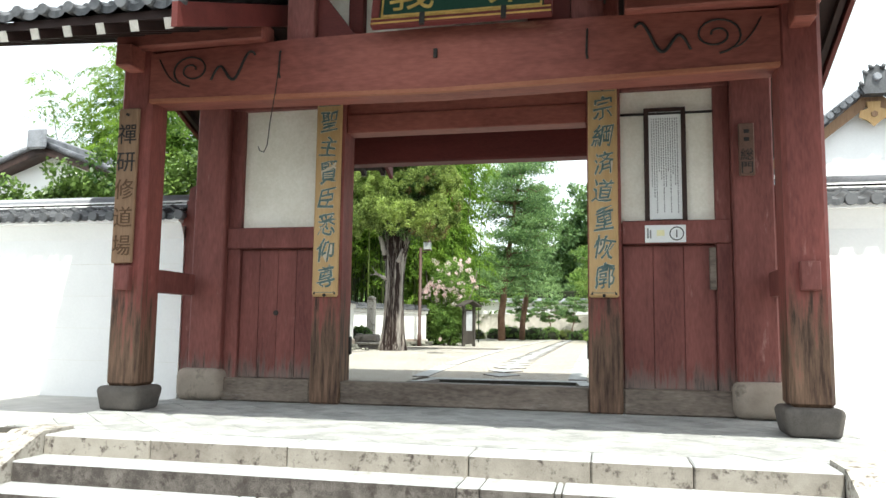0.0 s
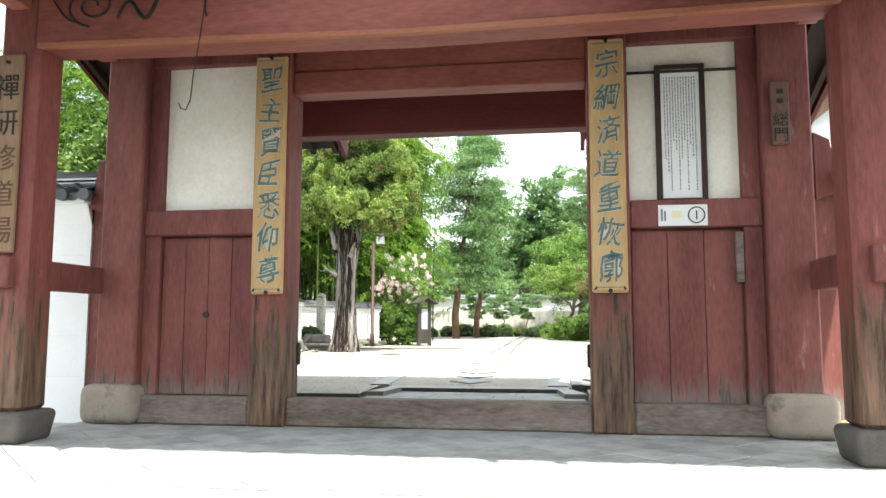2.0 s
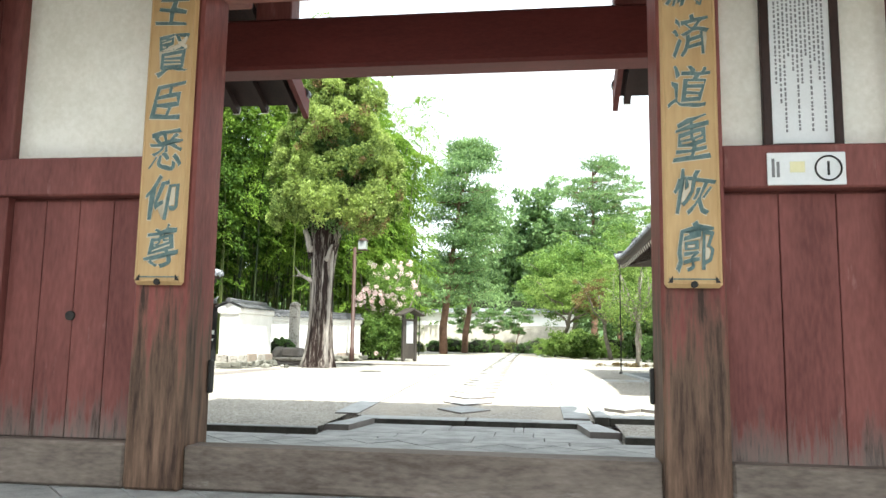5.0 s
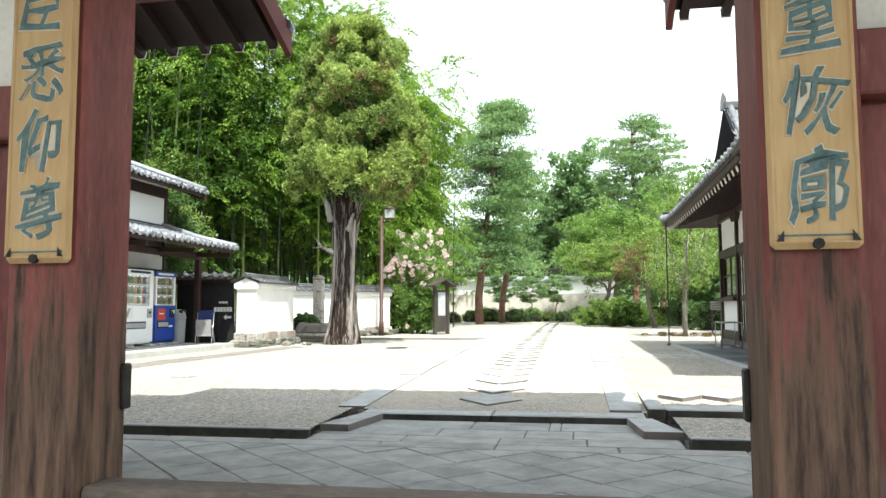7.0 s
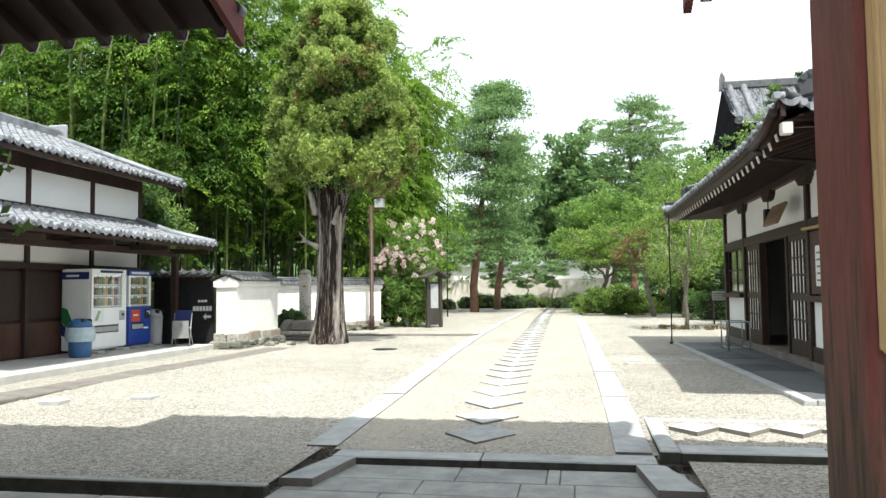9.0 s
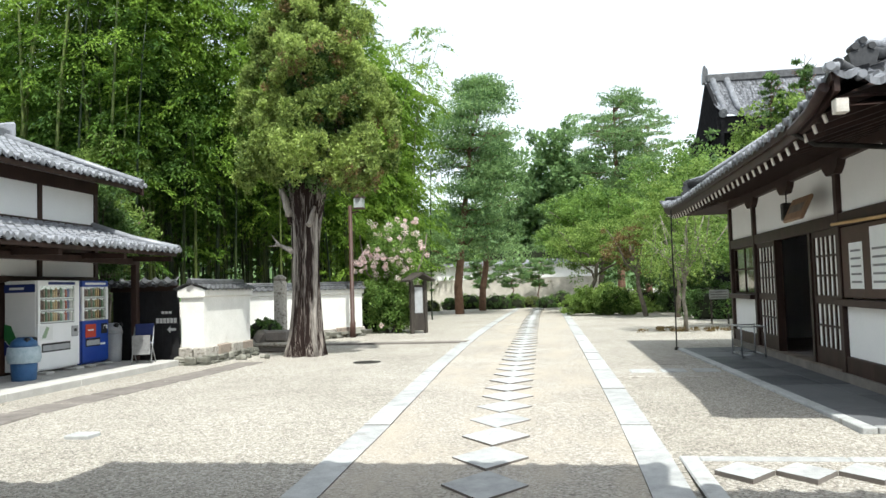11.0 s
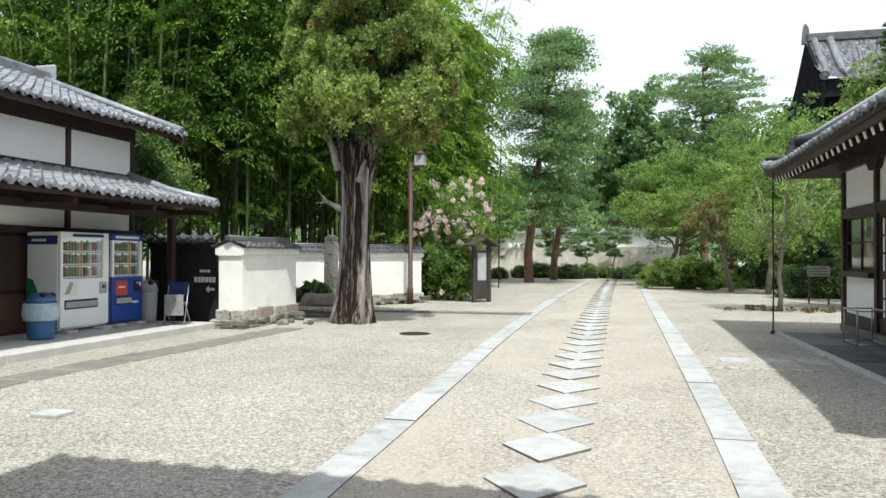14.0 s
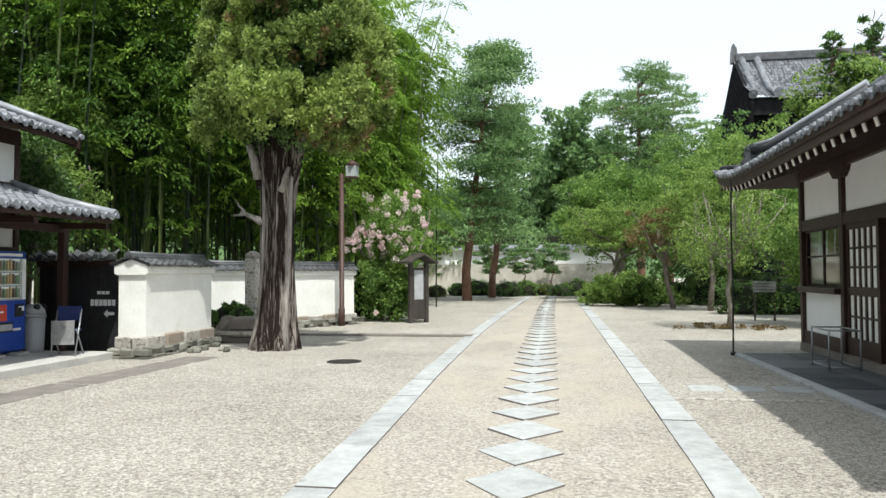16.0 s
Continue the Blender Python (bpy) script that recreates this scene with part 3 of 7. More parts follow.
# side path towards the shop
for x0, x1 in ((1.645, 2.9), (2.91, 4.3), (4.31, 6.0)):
    stone(x0, x1, 4.50, 4.84, 0.0, 0.122, CLEAN_GRANITE, parent=kerbs, name="kerb_stone", face=SHADE_FACE)
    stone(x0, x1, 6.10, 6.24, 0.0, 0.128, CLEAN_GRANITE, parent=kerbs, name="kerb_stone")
stone(1.47, 1.64, 4.50, 6.24, 0.0, 0.130, CLEAN_GRANITE, parent=kerbs, name="kerb_stone", face=SHADE_FACE)
# stone borders and diamond slabs of the path
y = 4.6
while y < 54:
    ln = min(rng.uniform(1.1, 2.0), 54.2 - y)
    for side, w in (('l', -0.31), ('r', 0.32)):
        x0, x1 = path_x(y, side), path_x(y + ln, side)
        p = [(x0, y + .006), (x1, y + ln - .006), (x1 + w, y + ln - .006), (x0 + w, y + .006)]
        bb = prism(p, 'z', -0.15, 0.022 + rng.uniform(-.006, .006))
        for v in bb.verts:
            v.co.z += level(v.co.y)
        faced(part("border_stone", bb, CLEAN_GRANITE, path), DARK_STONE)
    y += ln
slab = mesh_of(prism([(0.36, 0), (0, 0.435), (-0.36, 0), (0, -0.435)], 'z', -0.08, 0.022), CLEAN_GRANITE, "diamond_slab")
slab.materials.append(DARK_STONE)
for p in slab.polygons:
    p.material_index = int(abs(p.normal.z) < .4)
for k in range(53):
    y = 5.25 + 0.885 * k
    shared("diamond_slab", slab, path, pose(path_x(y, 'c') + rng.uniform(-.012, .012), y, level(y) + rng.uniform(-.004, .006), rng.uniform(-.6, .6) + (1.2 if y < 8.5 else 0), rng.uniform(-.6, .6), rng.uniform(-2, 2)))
for k in range(7):
    shared("diamond_slab", slab, path, pose(1.915 + 0.487 * k, 5.67, 0.118, rng.uniform(.5, 1.5), 0, 0) @ Matrix.Diagonal((.67, .63, 1, 1)))

# ---- gate ----
gate = thing("temple_gate", "weathered red-painted timber temple gate with tiled roofs", "gate")


def post(x, y, w, d, z0, z1, m=RED, name="post", bevel=0.02):
    return part(name, box(x - w / 2, x + w / 2, y - d / 2, y + d / 2, z0, z1, bevel), m, gate)


for sx in (-1, 1):
    post(sx * 1.77, 0.05, 0.40, 0.42, 0.0, 5.6, name="main_pillar", m=RED_PILLAR)
    post(sx * 3.47, 0.05, 0.46, 0.46, 0.40, 4.6, name="corner_pillar")
    for sy in (-1, 1):
        post(sx * 3.68, sy * 1.42, 0.40, 0.40, 0.27, 4.4, m=RED_PILLAR, name="front_post" if sy < 0 else "rear_post", bevel=0.045)
        # base stones: cushion shaped
        b = rounded(-0.27, 0.27, -0.27, 0.27, 0.0, 0.28, 0.06)
        for v in b.verts:
            if v.co.z < 0.06:
                v.co.x *= 0.9
                v.co.y *= 0.9
        bmesh.ops.translate(b, verts=b.verts, vec=(sx * 3.68, sy * 1.42, 0))
        part("base_stone", b, BLACK_STONE, gate)
    part("base_stone", rounded(sx * 3.50 - 0.32, sx * 3.50 + 0.32, -0.30, 0.36, 0.0, 0.42, 0.11, 4), BASE_STONE, gate)
    # tie beams between corner pillar and front or rear post, tenons through the post
    for sy in (-1, 1):
        y0, y1 = sorted((sy * 0.25, sy * 1.70))
        part("tie_beam", box(sx * 3.68 - .09, sx * 3.68 + .09, y0, y1, 1.38, 1.66, 0.012), RED, gate)
        y0, y1 = sorted((sy * 0.2, sy * 1.9))
        part("tie_beam", box(sx * 3.68 - .10, sx * 3.68 + .10, y0, y1, 3.98, 4.24, 0.012), RED_BEAM, gate)
    # wall bays: frame, plaster, rails
    x0, x1 = sorted((sx * 1.975, sx * 3.235))
    part("plaster_panel", box(x0 + 0.11 * (sx < 0), x1 - 0.11 * (sx > 0), 0.02, 0.10, 2.30, 3.93), PLASTER, gate, "aged cream plaster panel")
    part("jamb", box(*(sorted((sx * 3.06, sx * 3.24))), -0.06, 0.16, 0.0, 4.1, 0.01), RED, gate)
    part("rail", box(x0, x1, -0.10, 0.14, 2.02, 2.30, 0.012), RED, gate)
    part("rail", box(x0, x1, -0.08, 0.14, 3.93, 4.12, 0.01), RED, gate)
    part("sill", box(x0, x1, -0.14, 0.18, 0.0, 0.30, 0.02), GREY_WOOD, gate, "bare weathered timber sill")
part("threshold", box(-1.58, 1.58, -0.10, 0.14, 0.0, 0.29, 0.02), GREY_WOOD, gate, "bare weathered timber threshold")
part("lintel", box(-1.565, 1.565, -0.08, 0.20, 3.55, 3.80, 0.012), RED_BEAM, gate)
part("upper_lintel", box(-3.7, 3.7, -0.16, 0.24, 4.13, 4.55, 0.02), RED_BEAM, gate)
part("infill_board", box(-1.565, 1.565, -0.055, 0.12, 3.803, 4.128), RED_BEAM, gate)
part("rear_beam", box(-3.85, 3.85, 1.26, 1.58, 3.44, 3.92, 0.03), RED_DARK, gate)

# left wicket door and right fixed boards
wicket = part("wicket_door", box(-3.07, -1.96, 0.03, 0.07, 0.30, 2.03), RED, gate, "small red plank wicket door, worn bare at its foot")
for k in range(4):
    part("plank", box(-3.05 + .266 * k, -3.05 + .266 * (k + 1) - .006, 0.0, 0.032, 0.305, 2.0, 0.004), RED, wicket)
part("door_pull", tube([(-2.53, -0.02, 1.16), (-2.53, 0.01, 1.16)], 0.035, 10), IRON, wicket, "round black iron pull")
boards = part("fixed_door", box(1.96, 3.07, 0.03, 0.07, 0.28, 2.03), RED, gate, "fixed red plank panel, paint worn at its foot")
for k in range(3):
    part("plank", box(1.99 + .352 * k, 1.99 + .352 * (k + 1) - .006, 0.0, 0.032, 0.28, 2.0, 0.004), RED, boards)
part("strap", box(2.98, 3.055, -0.075, -0.02, 1.47, 1.97, 0.006), GREY_WOOD, boards, "worn grey timber batten")
# open leaves folded back inside the gate
for sx in (-1, 1):
    x0, x1 = sorted((sx * 1.60, sx * 1.68))
    part("hinge", box(*sorted((sx * 1.545, sx * 1.575)), 0.20, 0.27, 0.62, 0.86, 0.01), IRON, gate)

# the great rainbow beam between the front posts
for y0, y1 in ((-1.62, -1.22),):
    b = bmesh.new()
    prof = [(-3.50, 3.62), (-2.6, 3.60), (0, 3.56), (2.6, 3.60), (3.50, 3.62), (3.50, 4.20), (1.8, 4.25), (0, 4.27), (-1.8, 4.25), (-3.50, 4.20)]
    part("rainbow_beam", prism(prof, 'y', y0, y1, b), RED_BEAM, gate, "heavy red beam carved with cloud scrolls")
    part("beam_edge", prism([(-3.49, 3.60), (0, 3.535), (3.49, 3.60), (3.49, 3.645), (0, 3.58), (-3.49, 3.645)], 'y', y0 + .05, y0 - .012),
         mat("worn_orange_edge", (0.26, 0.085, 0.05), (0.40, 0.165, 0.095), scale=3, stretch=(.3, 1, 1)), gate)


def scroll(x, sx):
    """An incised cloud scroll drawn on the beam's face."""
    pts = []
    for k in range(34):
        a = k * 0.33
        r = 0.035 + 0.17 * k / 34
        pts.append((x + sx * r * math.cos(a) * 1.3, -1.627, 3.97 + r * math.sin(a)))
    tail = [(x + sx * (0.25 + .55 * t), -1.627, 3.83 + .12 * math.sin(t * 9) + .22 * t) for t in np.linspace(0, 1, 22)]
    tail2 = [(x - sx * (.15 + .28 * t), -1.627, 3.82 + .30 * t * t) for t in np.linspace(0, 1, 8)]
    b = tube(pts, 0.011, 5)
    tube(tail, [0.02 - .012 * abs(t - .5) for t in np.linspace(0, 1, 22)], 5, b)
    tube(tail2, 0.008, 5, b)
    part("carved_scroll", b, IRON, gate, "dark carved cloud scroll")


scroll(-2.95, 1)
scroll(2.9, -1)
for x in (-1.83, 1.62):
    part("iron_staple", tube([(x, -1.63, 4.12), (x, -1.65, 4.10), (x - .01, -1.65, 3.85), (x, -1.63, 3.80)], 0.012, 6), IRON, gate)
part("iron_staple", box(-.03, .01, -1.645, -1.62, 3.92, 4.02), IRON, gate)
part("wire_hook", tube([(-1.83, -1.66, 3.95), (-1.86, -1.68, 3.60), (-1.91, -1.68, 3.25), (-1.93, -1.68, 3.02), (-1.97, -1.68, 2.93), (-2.02, -1.68, 2.95), (-2.04, -1.68, 3.0)], 0.006, 5), IRON, gate, "bent hanging wire hook")

# upper structure: struts, plaster, plaque
for sx in (-1, 1):
    part("strut", box(sx * 1.62 - .17, sx * 1.62 + .17, -1.58, -1.26, 4.24, 5.6, 0.015), RED, gate)
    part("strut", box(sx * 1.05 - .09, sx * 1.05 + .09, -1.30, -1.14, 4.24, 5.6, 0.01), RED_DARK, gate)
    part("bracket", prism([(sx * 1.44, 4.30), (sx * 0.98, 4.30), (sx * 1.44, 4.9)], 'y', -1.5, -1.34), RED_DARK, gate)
    part("block", box(sx * 2.55 - .22, sx * 2.55 + .22, -1.66, -1.2, 4.25, 4.34, 0.02), GREY_WOOD, gate)
part("plaster_panel", box(-1.45, 1.45, -1.18, -1.10, 4.24, 5.6), PLASTER, gate)
part("plate_beam", box(-2.0, 2.0, -1.66, -1.2, 5.55, 5.8, 0.02), RED_BEAM, gate)
part("plate_beam", box(-2.0, 2.0, 1.2, 1.66, 5.55, 5.8, 0.02), RED_BEAM, gate)
part("rear_strut", box(-1.79, -1.45, 1.3, 1.54, 3.92, 5.6, 0.015), RED, gate)
part("rear_strut", box(1.45, 1.79, 1.3, 1.54, 3.92, 5.6, 0.015), RED, gate)

plaque = thing("name_plaque", "dark green lacquered plaque with gold characters in a red frame", "plaque", (0.30, -1.86, 4.30))
plaque.matrix_world = pose(0.30, -1.86, 4.30, -12, 0, 0) @ Matrix.Diagonal((.87, 1, 1, 1))
part("board", box(-1.02, 1.02, 0.0, 0.05, 0.0, 1.1), GREEN_BOARD, plaque)
for z in (-.10, 1.1):
    part("frame", box(-1.12, 1.12, -0.04, 0.06, z, z + .1, .015), RED_DARK, plaque)
for x in (-1.12, 1.02):
    part("frame", box(x, x + .1, -0.04, 0.06, 0.0, 1.1, .015), RED_DARK, plaque)
for x0, x1, z0, z1 in ((-1.0, 1.0, .02, .045), (-1.0, -.975, .05, 1.08), (.975, 1.0, .05, 1.08)):
    part("gold_line", box(x0, x1, -.012, -.002, z0, z1), GOLD, plaque)
for z0, z1 in ((-.085, -.07), (-.03, -.018)):
    part("gold_line", box(-1.11, 1.11, -.055, -.042, z0, z1), GOLD, plaque)
word("義一第", 0.62, GOLD, plaque, pose(0, -0.008, 0.14, 90), label="gold characters")
for x in (-0.45, 0.55):
    part("hook", box(x - .03, x + .03, -.08, -.04, -.14, 0.0), IRON, plaque)


def rafters(parent, xs, y_in, z_in, y_out, z_out, w=0.07, h=0.09, ends=True):
    """Sloping rafters with whitened ends."""
    ang = math.degrees(math.atan2(z_out - z_in, y_out - y_in))
    ln = math.hypot(y_out - y_in, z_out - z_in)
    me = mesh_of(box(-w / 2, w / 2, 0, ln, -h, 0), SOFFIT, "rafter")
    me2 = mesh_of(box(-w / 2 - .006, w / 2 + .006, 0, 0.012, -h - .006, .006), RAFTER_END, "rafter_end")
    for x in xs:
        r = shared("rafter", me, parent, pose(x, y_in, z_in, ang, 0, 0) if y_out > y_in else pose(x, y_in, z_in, 180 - ang, 0, 180))
        if ends:
            shared("rafter_end", me2, r, pose(0, ln + .001, 0))


def gate_roof(x0, x1, ridge, eave_y, eave_z, front_y=None):
    """A double-pitched roof, ridge along x."""
    run, drop = eave_y, ridge - eave_z
    fy = front_y or eave_y
    f = tiled_slope("tiles", None, x1 - x0, fy, drop, TILE_DARK, sag=0.0)
    f.parent = gate
    f.matrix_basis = pose(x0, -fy, eave_z + 0.10)
    g = tiled_slope("tiles", None, x1 - x0, run, drop, TILE_DARK, sag=0.0)
    g.parent = gate
    g.matrix_basis = pose(x1, eave_y, eave_z + 0.10, 0, 0, 180)
    eave_ends(gate, x1 - x0, pose(x0, -fy, eave_z + 0.12), material=TILE_DARK)
    eave_ends(gate, x1 - x0, pose(x1, eave_y, eave_z + 0.12, 0, 0, 180), material=TILE_DARK)
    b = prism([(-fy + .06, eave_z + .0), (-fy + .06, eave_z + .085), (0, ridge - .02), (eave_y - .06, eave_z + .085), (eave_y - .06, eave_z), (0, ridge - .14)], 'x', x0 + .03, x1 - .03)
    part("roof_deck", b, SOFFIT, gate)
    part("ridge", box(x0 - .1, x1 + .1, -.16, .16, ridge - .05, ridge + .42, .04), TILE_DARK, gate)
    n = int((x1 - x0) / 0.36)
    xs = [x0 + .12 + k * (x1 - x0 - .24) / n for k in range(n + 1)]
    slope = drop / eave_y
    rafters(gate, xs, -0.2, ridge - .15 - .2 * drop / fy, -fy + .04, eave_z - .01)
    rafters(gate, xs, 0.2, ridge - .15 - .2 * slope, eave_y - .04, eave_z - .01)
    for x in (x0 - .03, x1 - .03):
        for s in (-1, 1):
            part("bargeboard", prism([(s * ((fy if s < 0 else eave_y) + .05), eave_z - .14), (s * ((fy if s < 0 else eave_y) + .05), eave_z + .10), (0, ridge + .02), (0, ridge - .26)], 'x', x, x + .06), RED_DARK, gate)


gate_roof(-5.1, -2.0, 5.35, 3.45, 3.80)
gate_roof(1.66, 4.75, 5.35, 3.45, 3.80)
gate_roof(-2.6, 2.6, 7.0, 3.4, 5.45, 4.2)
for sx in (-1, 1):
    for s in (-1, 1):
        y0, y1 = sorted((s * 1.75, s * 1.45))
        part("purlin", box(*sorted((sx * 2.0, sx * 3.9)), y0, y1, 4.24, 4.46, .02), RED_BEAM, gate)

# hanging boards
def hanging_board(x, text, label):
    t = thing("couplet_board", label, "sign board", (x, -0.19, 1.37), group="couplet boards")
    b = box(-0.175, 0.175, -0.025, 0.025, 0.0, 2.58, 0.02)
    part("board", b, BOARD, t)
    for x in (-.168, .150):
        part("raised_edge", box(x, x + .018, -.034, -.02, .03, 2.55, .006), BOARD, t)
    for z in (.018, 2.546):
        part("raised_edge", box(-.149, .149, -.034, -.02, z, z + .016, .006), BOARD, t)
    for x in (-.158, .128):
        part("corner_fitting", prism([(x, .03), (x + .03, .03), (x + (.03 if x < 0 else 0), .075)], 'y', -.037, -.0345), IRON, t, "dark corner fitting")
    n = len(text)
    for k, ch in enumerate(text):
        at = pose((.012, -.01, .016, -.014)[k % 4], -0.029, 2.20 - k * (2.40 / n), 90, 0, 0) @ pose(0, 0, 0, 0, 0, (5, -3, 4, -5)[(k * 3) % 4]) @ Matrix(((.84, .10, 0, 0), (0, 1.02, 0, 0), (0, 0, 1, 0), (0, 0, 0, 1)))
        word(ch, 0.30, CARVED, t, at, name="carved_edge", bold=.0065, brush=.11, depth=.001)
        word(ch, 0.30, INK, t, at, name="character", bold=.002, brush=.11, depth=.003)
    for z in (.05, 2.52):
        part("border_line", box(-.15, .15, -.029, -.026, z, z + .008), INK, t)
    for z in (0.02, 2.55):
        part("nail", tube([(0, -0.045, z), (0, -.02, z)], 0.022, 8), IRON, t)
    return t


hanging_board(-1.77, "聖主賢臣悉仰尊", "ochre couplet board with green brush characters on the gate pillar")
hanging_board(1.76, "宗綱済道重恢廓", "ochre couplet board with green brush characters on the gate pillar")
side = thing("name_board", "narrow cedar board lettered down the front post", "sign board", (-3.72, -1.655, 1.69))
part("board", box(-.13, .13, -.025, .03, 0, 1.84, .012), OLD_BOARD, side)
for k, ch in enumerate("禪研修道場"):
    word(ch, 0.26, BLACK_INK if k < 2 else mat("faded_ink", (.055, .03, .014), (.13, .07, .035), bump=0), side, pose(0, -0.028, 1.43 - .33 * k, 90), name="character")
part("nail", tube([(0, -.05, 1.76), (0, -.02, 1.76)], .018, 8), IRON, side)
tag = thing("gate_tag", "small dark wooden tag with faded lettering on the pillar", "sign board", (3.40, -0.22, 2.79))
part("board", box(-.085, .085, -.02, .03, 0, .62, .008), mat("dark_tag_wood", (.09, .05, .035), (.17, .10, .075), scale=4), tag)
word("総", 0.15, BLACK_INK, tag, pose(0, -.023, .19, 90), name="character")
word("門", 0.15, BLACK_INK, tag, pose(0, -.023, .04, 90), name="character")
for z in (.50, .405):
    part("faded_bar", box(-.03, .03, -.023, -.02, z, z + .045), BLACK_INK, tag)

notice = thing("notice_board", "framed white notice sheet printed in columns on the plaster", "notice board", (2.50, -0.03, 2.27))
part("sheet", box(-.19, .19, 0.0, .02, .05, 1.38), PAPER, notice)
for x0, x1, z0, z1 in ((-.245, -.19, 0, 1.43), (.19, .245, 0, 1.43), (-.19, .19, 0, .05), (-.19, .19, 1.38, 1.43)):
    part("frame", box(x0, x1, -.02, .03, z0, z1, .006), DARK_WOOD, notice)
rg = np.random.default_rng(8)
for k in range(12):
    b = None
    z = 1.30
    stop = rg.uniform(.25, .75) if k % 3 else .14
    while z > stop:
        h = rg.uniform(.012, .03)
        b = box(.145 - .027 * k - .006, .145 - .027 * k + .006, -.003, -.001, z - h, z, bm=b)
        z -= h + rg.uniform(.006, .016)
    part("text_column", b, GREYTEXT, notice)
part("hanging_rod", tube([(-.55, .0, 1.36), (.56, .0, 1.36)], .016, 6), IRON, notice, "black hanging rod")
numsign = thing("number_sign", "white plate with the circled number 1 below the notice", "sign", (2.48, -0.125, 2.03))
part("plate", box(-.235, .235, 0, .015, 0, .21, .004), PAPER, numsign)
b = tube([(.13 + .078 * math.cos(a), -.004, .105 + .078 * math.sin(a)) for a in np.linspace(0, 2 * math.pi, 25)], .006, 5)
part("ring", b, BLACK_INK, numsign)
word("1", .13, BLACK_INK, numsign, pose(.13, -.003, .06, 90), name="numeral")
part("yellow_mark", box(-.10, -.01, -.002, .0, .08, .15), mat("pale_yellow", (.75, .70, .40), (.82, .78, .5), bump=0), numsign)
for x, z in ((-.21, .17), (-.18, .15)):
    part("faded_bar", box(x, x + .018, -.002, 0, .05, z), GREYTEXT, numsign)


# ---- walls beside the gate ----
def tiled_wall(name, a, b, h, thick, base_z, label, white=WHITE, stone_base=0.0, eave=0.22):
    """A plastered wall with a small tiled roof, from a to b on the plan."""
    ax, ay = a
    L = math.hypot(b[0] - ax, b[1] - ay)
    w = thing(name, label, "wall", (ax, ay, base_z), math.degrees(math.atan2(b[1] - ay, b[0] - ax)), kind="structure")
    if stone_base:
        part("footing", box(0, L, -thick / 2 - .05, thick / 2 + .05, -.3, stone_base, .02), DARK_STONE, w)
    part("plaster_body", box(0, L, -thick / 2, thick / 2, stone_base or -0.2, h), white, w)
    part("cornice", prism([(-thick / 2 - eave * .45, h - .0), (-thick / 2 - .003, h - .22), (thick / 2 + .003, h - .22), (thick / 2 + eave * .45, h)], 'x', 0, L), white, w)
    for s in (0, 180):
        t = tiled_slope("tiles", w, L + .1, thick / 2 + eave, .20, TILE_DARK, pitch=.27, course=.2, sag=.0)
        t.matrix_basis = pose(-.05 if s == 0 else L + .05, (-1 if s == 0 else 1) * (thick / 2 + eave), h + .06, 0, 0, s)
        eave_ends(w, L + .1, pose(-.05 if s == 0 else L + .05, (-1 if s == 0 else 1) * (thick / 2 + eave), h + .06, 0, 0, s), pitch=.27, r=.068, material=TILE_DARK)
    part("eave_board", prism([(-thick / 2 - eave + .02, h), (thick / 2 + eave - .02, h), (thick / 2 + eave - .02, h + .055), (0, h + .22), (-thick / 2 - eave + .02, h + .055)], 'x', -.02, L + .02), white, w)
    for k in range(3):
        part("ridge_tile", box(-.07, L + .07, -.13 + .015 * k, .13 - .015 * k, h + .19 + .05 * k, h + .23 + .05 * k, .008), TILE_DARK, w)
    part("ridge_mortar", box(-.05, L + .05, -.10, .10, h + .16, h + .345), white, w, "pale mortar between ridge courses")
    part("ridge_cap", tube([(-.1, 0, h + .37), (L + .1, 0, h + .37)], .075, 10), TILE, w)
    return w


wl = tiled_wall("wall_west", (-34, 0.35), (-4.05, 0.35), 2.42, 0.36, 0.0, "white plastered boundary wall with a tiled coping")
wr = tiled_wall("wall_east", (4.05, 0.35), (34, 0.35), 2.42, 0.36, 0.0, "white plastered boundary wall with a tiled coping")
for w in (wl, wr):
    for k in range(1, 5):
        part("plaster_line", box(0, 29.9, -.184, -.178, .46 * k, .46 * k + .006), OLD_WHITE, w)
for sx in (-1, 1):
    part("wall_post", box(*sorted((sx * 3.69, sx * 4.06)), .2, .5, 0.0, 2.75, .012), RED, gate)
    part("curved_bracket", prism([(sx * 3.80, 2.3), (sx * 4.26, 2.45), (sx * 4.2, 2.55), (sx * 3.98, 2.58), (sx * 3.95, 2.9), (sx * 3.80, 2.98)], 'y', .1, .2), RED, gate)


# ---- house with the vending machines ----
BROWN_PLANK = mat("brown_planks", (.045, .020, .014), (.105, .052, .036), scale=3, rough=.6, stretch=(1, 1, .3), fine=40)
HY = 8.3
house = thing("house", "two-storey white and dark timber house with grey tiled roofs", "house")
part("upper_wall", box(-16.2, -10.2, HY, 15.06, 3.3, 4.5), WHITE, house)
part("gable", prism([(-16.2, 4.5), (-10.2, 4.5), (-13.1, 5.6)], 'y', HY, 15.06), WHITE, house)
part("lower_wall", box(-16.2, -10.3, HY, 15.0, 0.1, 3.3), DARK_WOOD, house, "dark plank ground floor")
for y in (8.4, 10.4, 12.4):
    for z0, z1, m in ((0.3, 1.0, BROWN_PLANK), (1.05, 2.05, DARK_WOOD)):
        part("plank_panel", box(-10.3, -10.25, y, y + 1.85, z0, z1, .01), m, house)
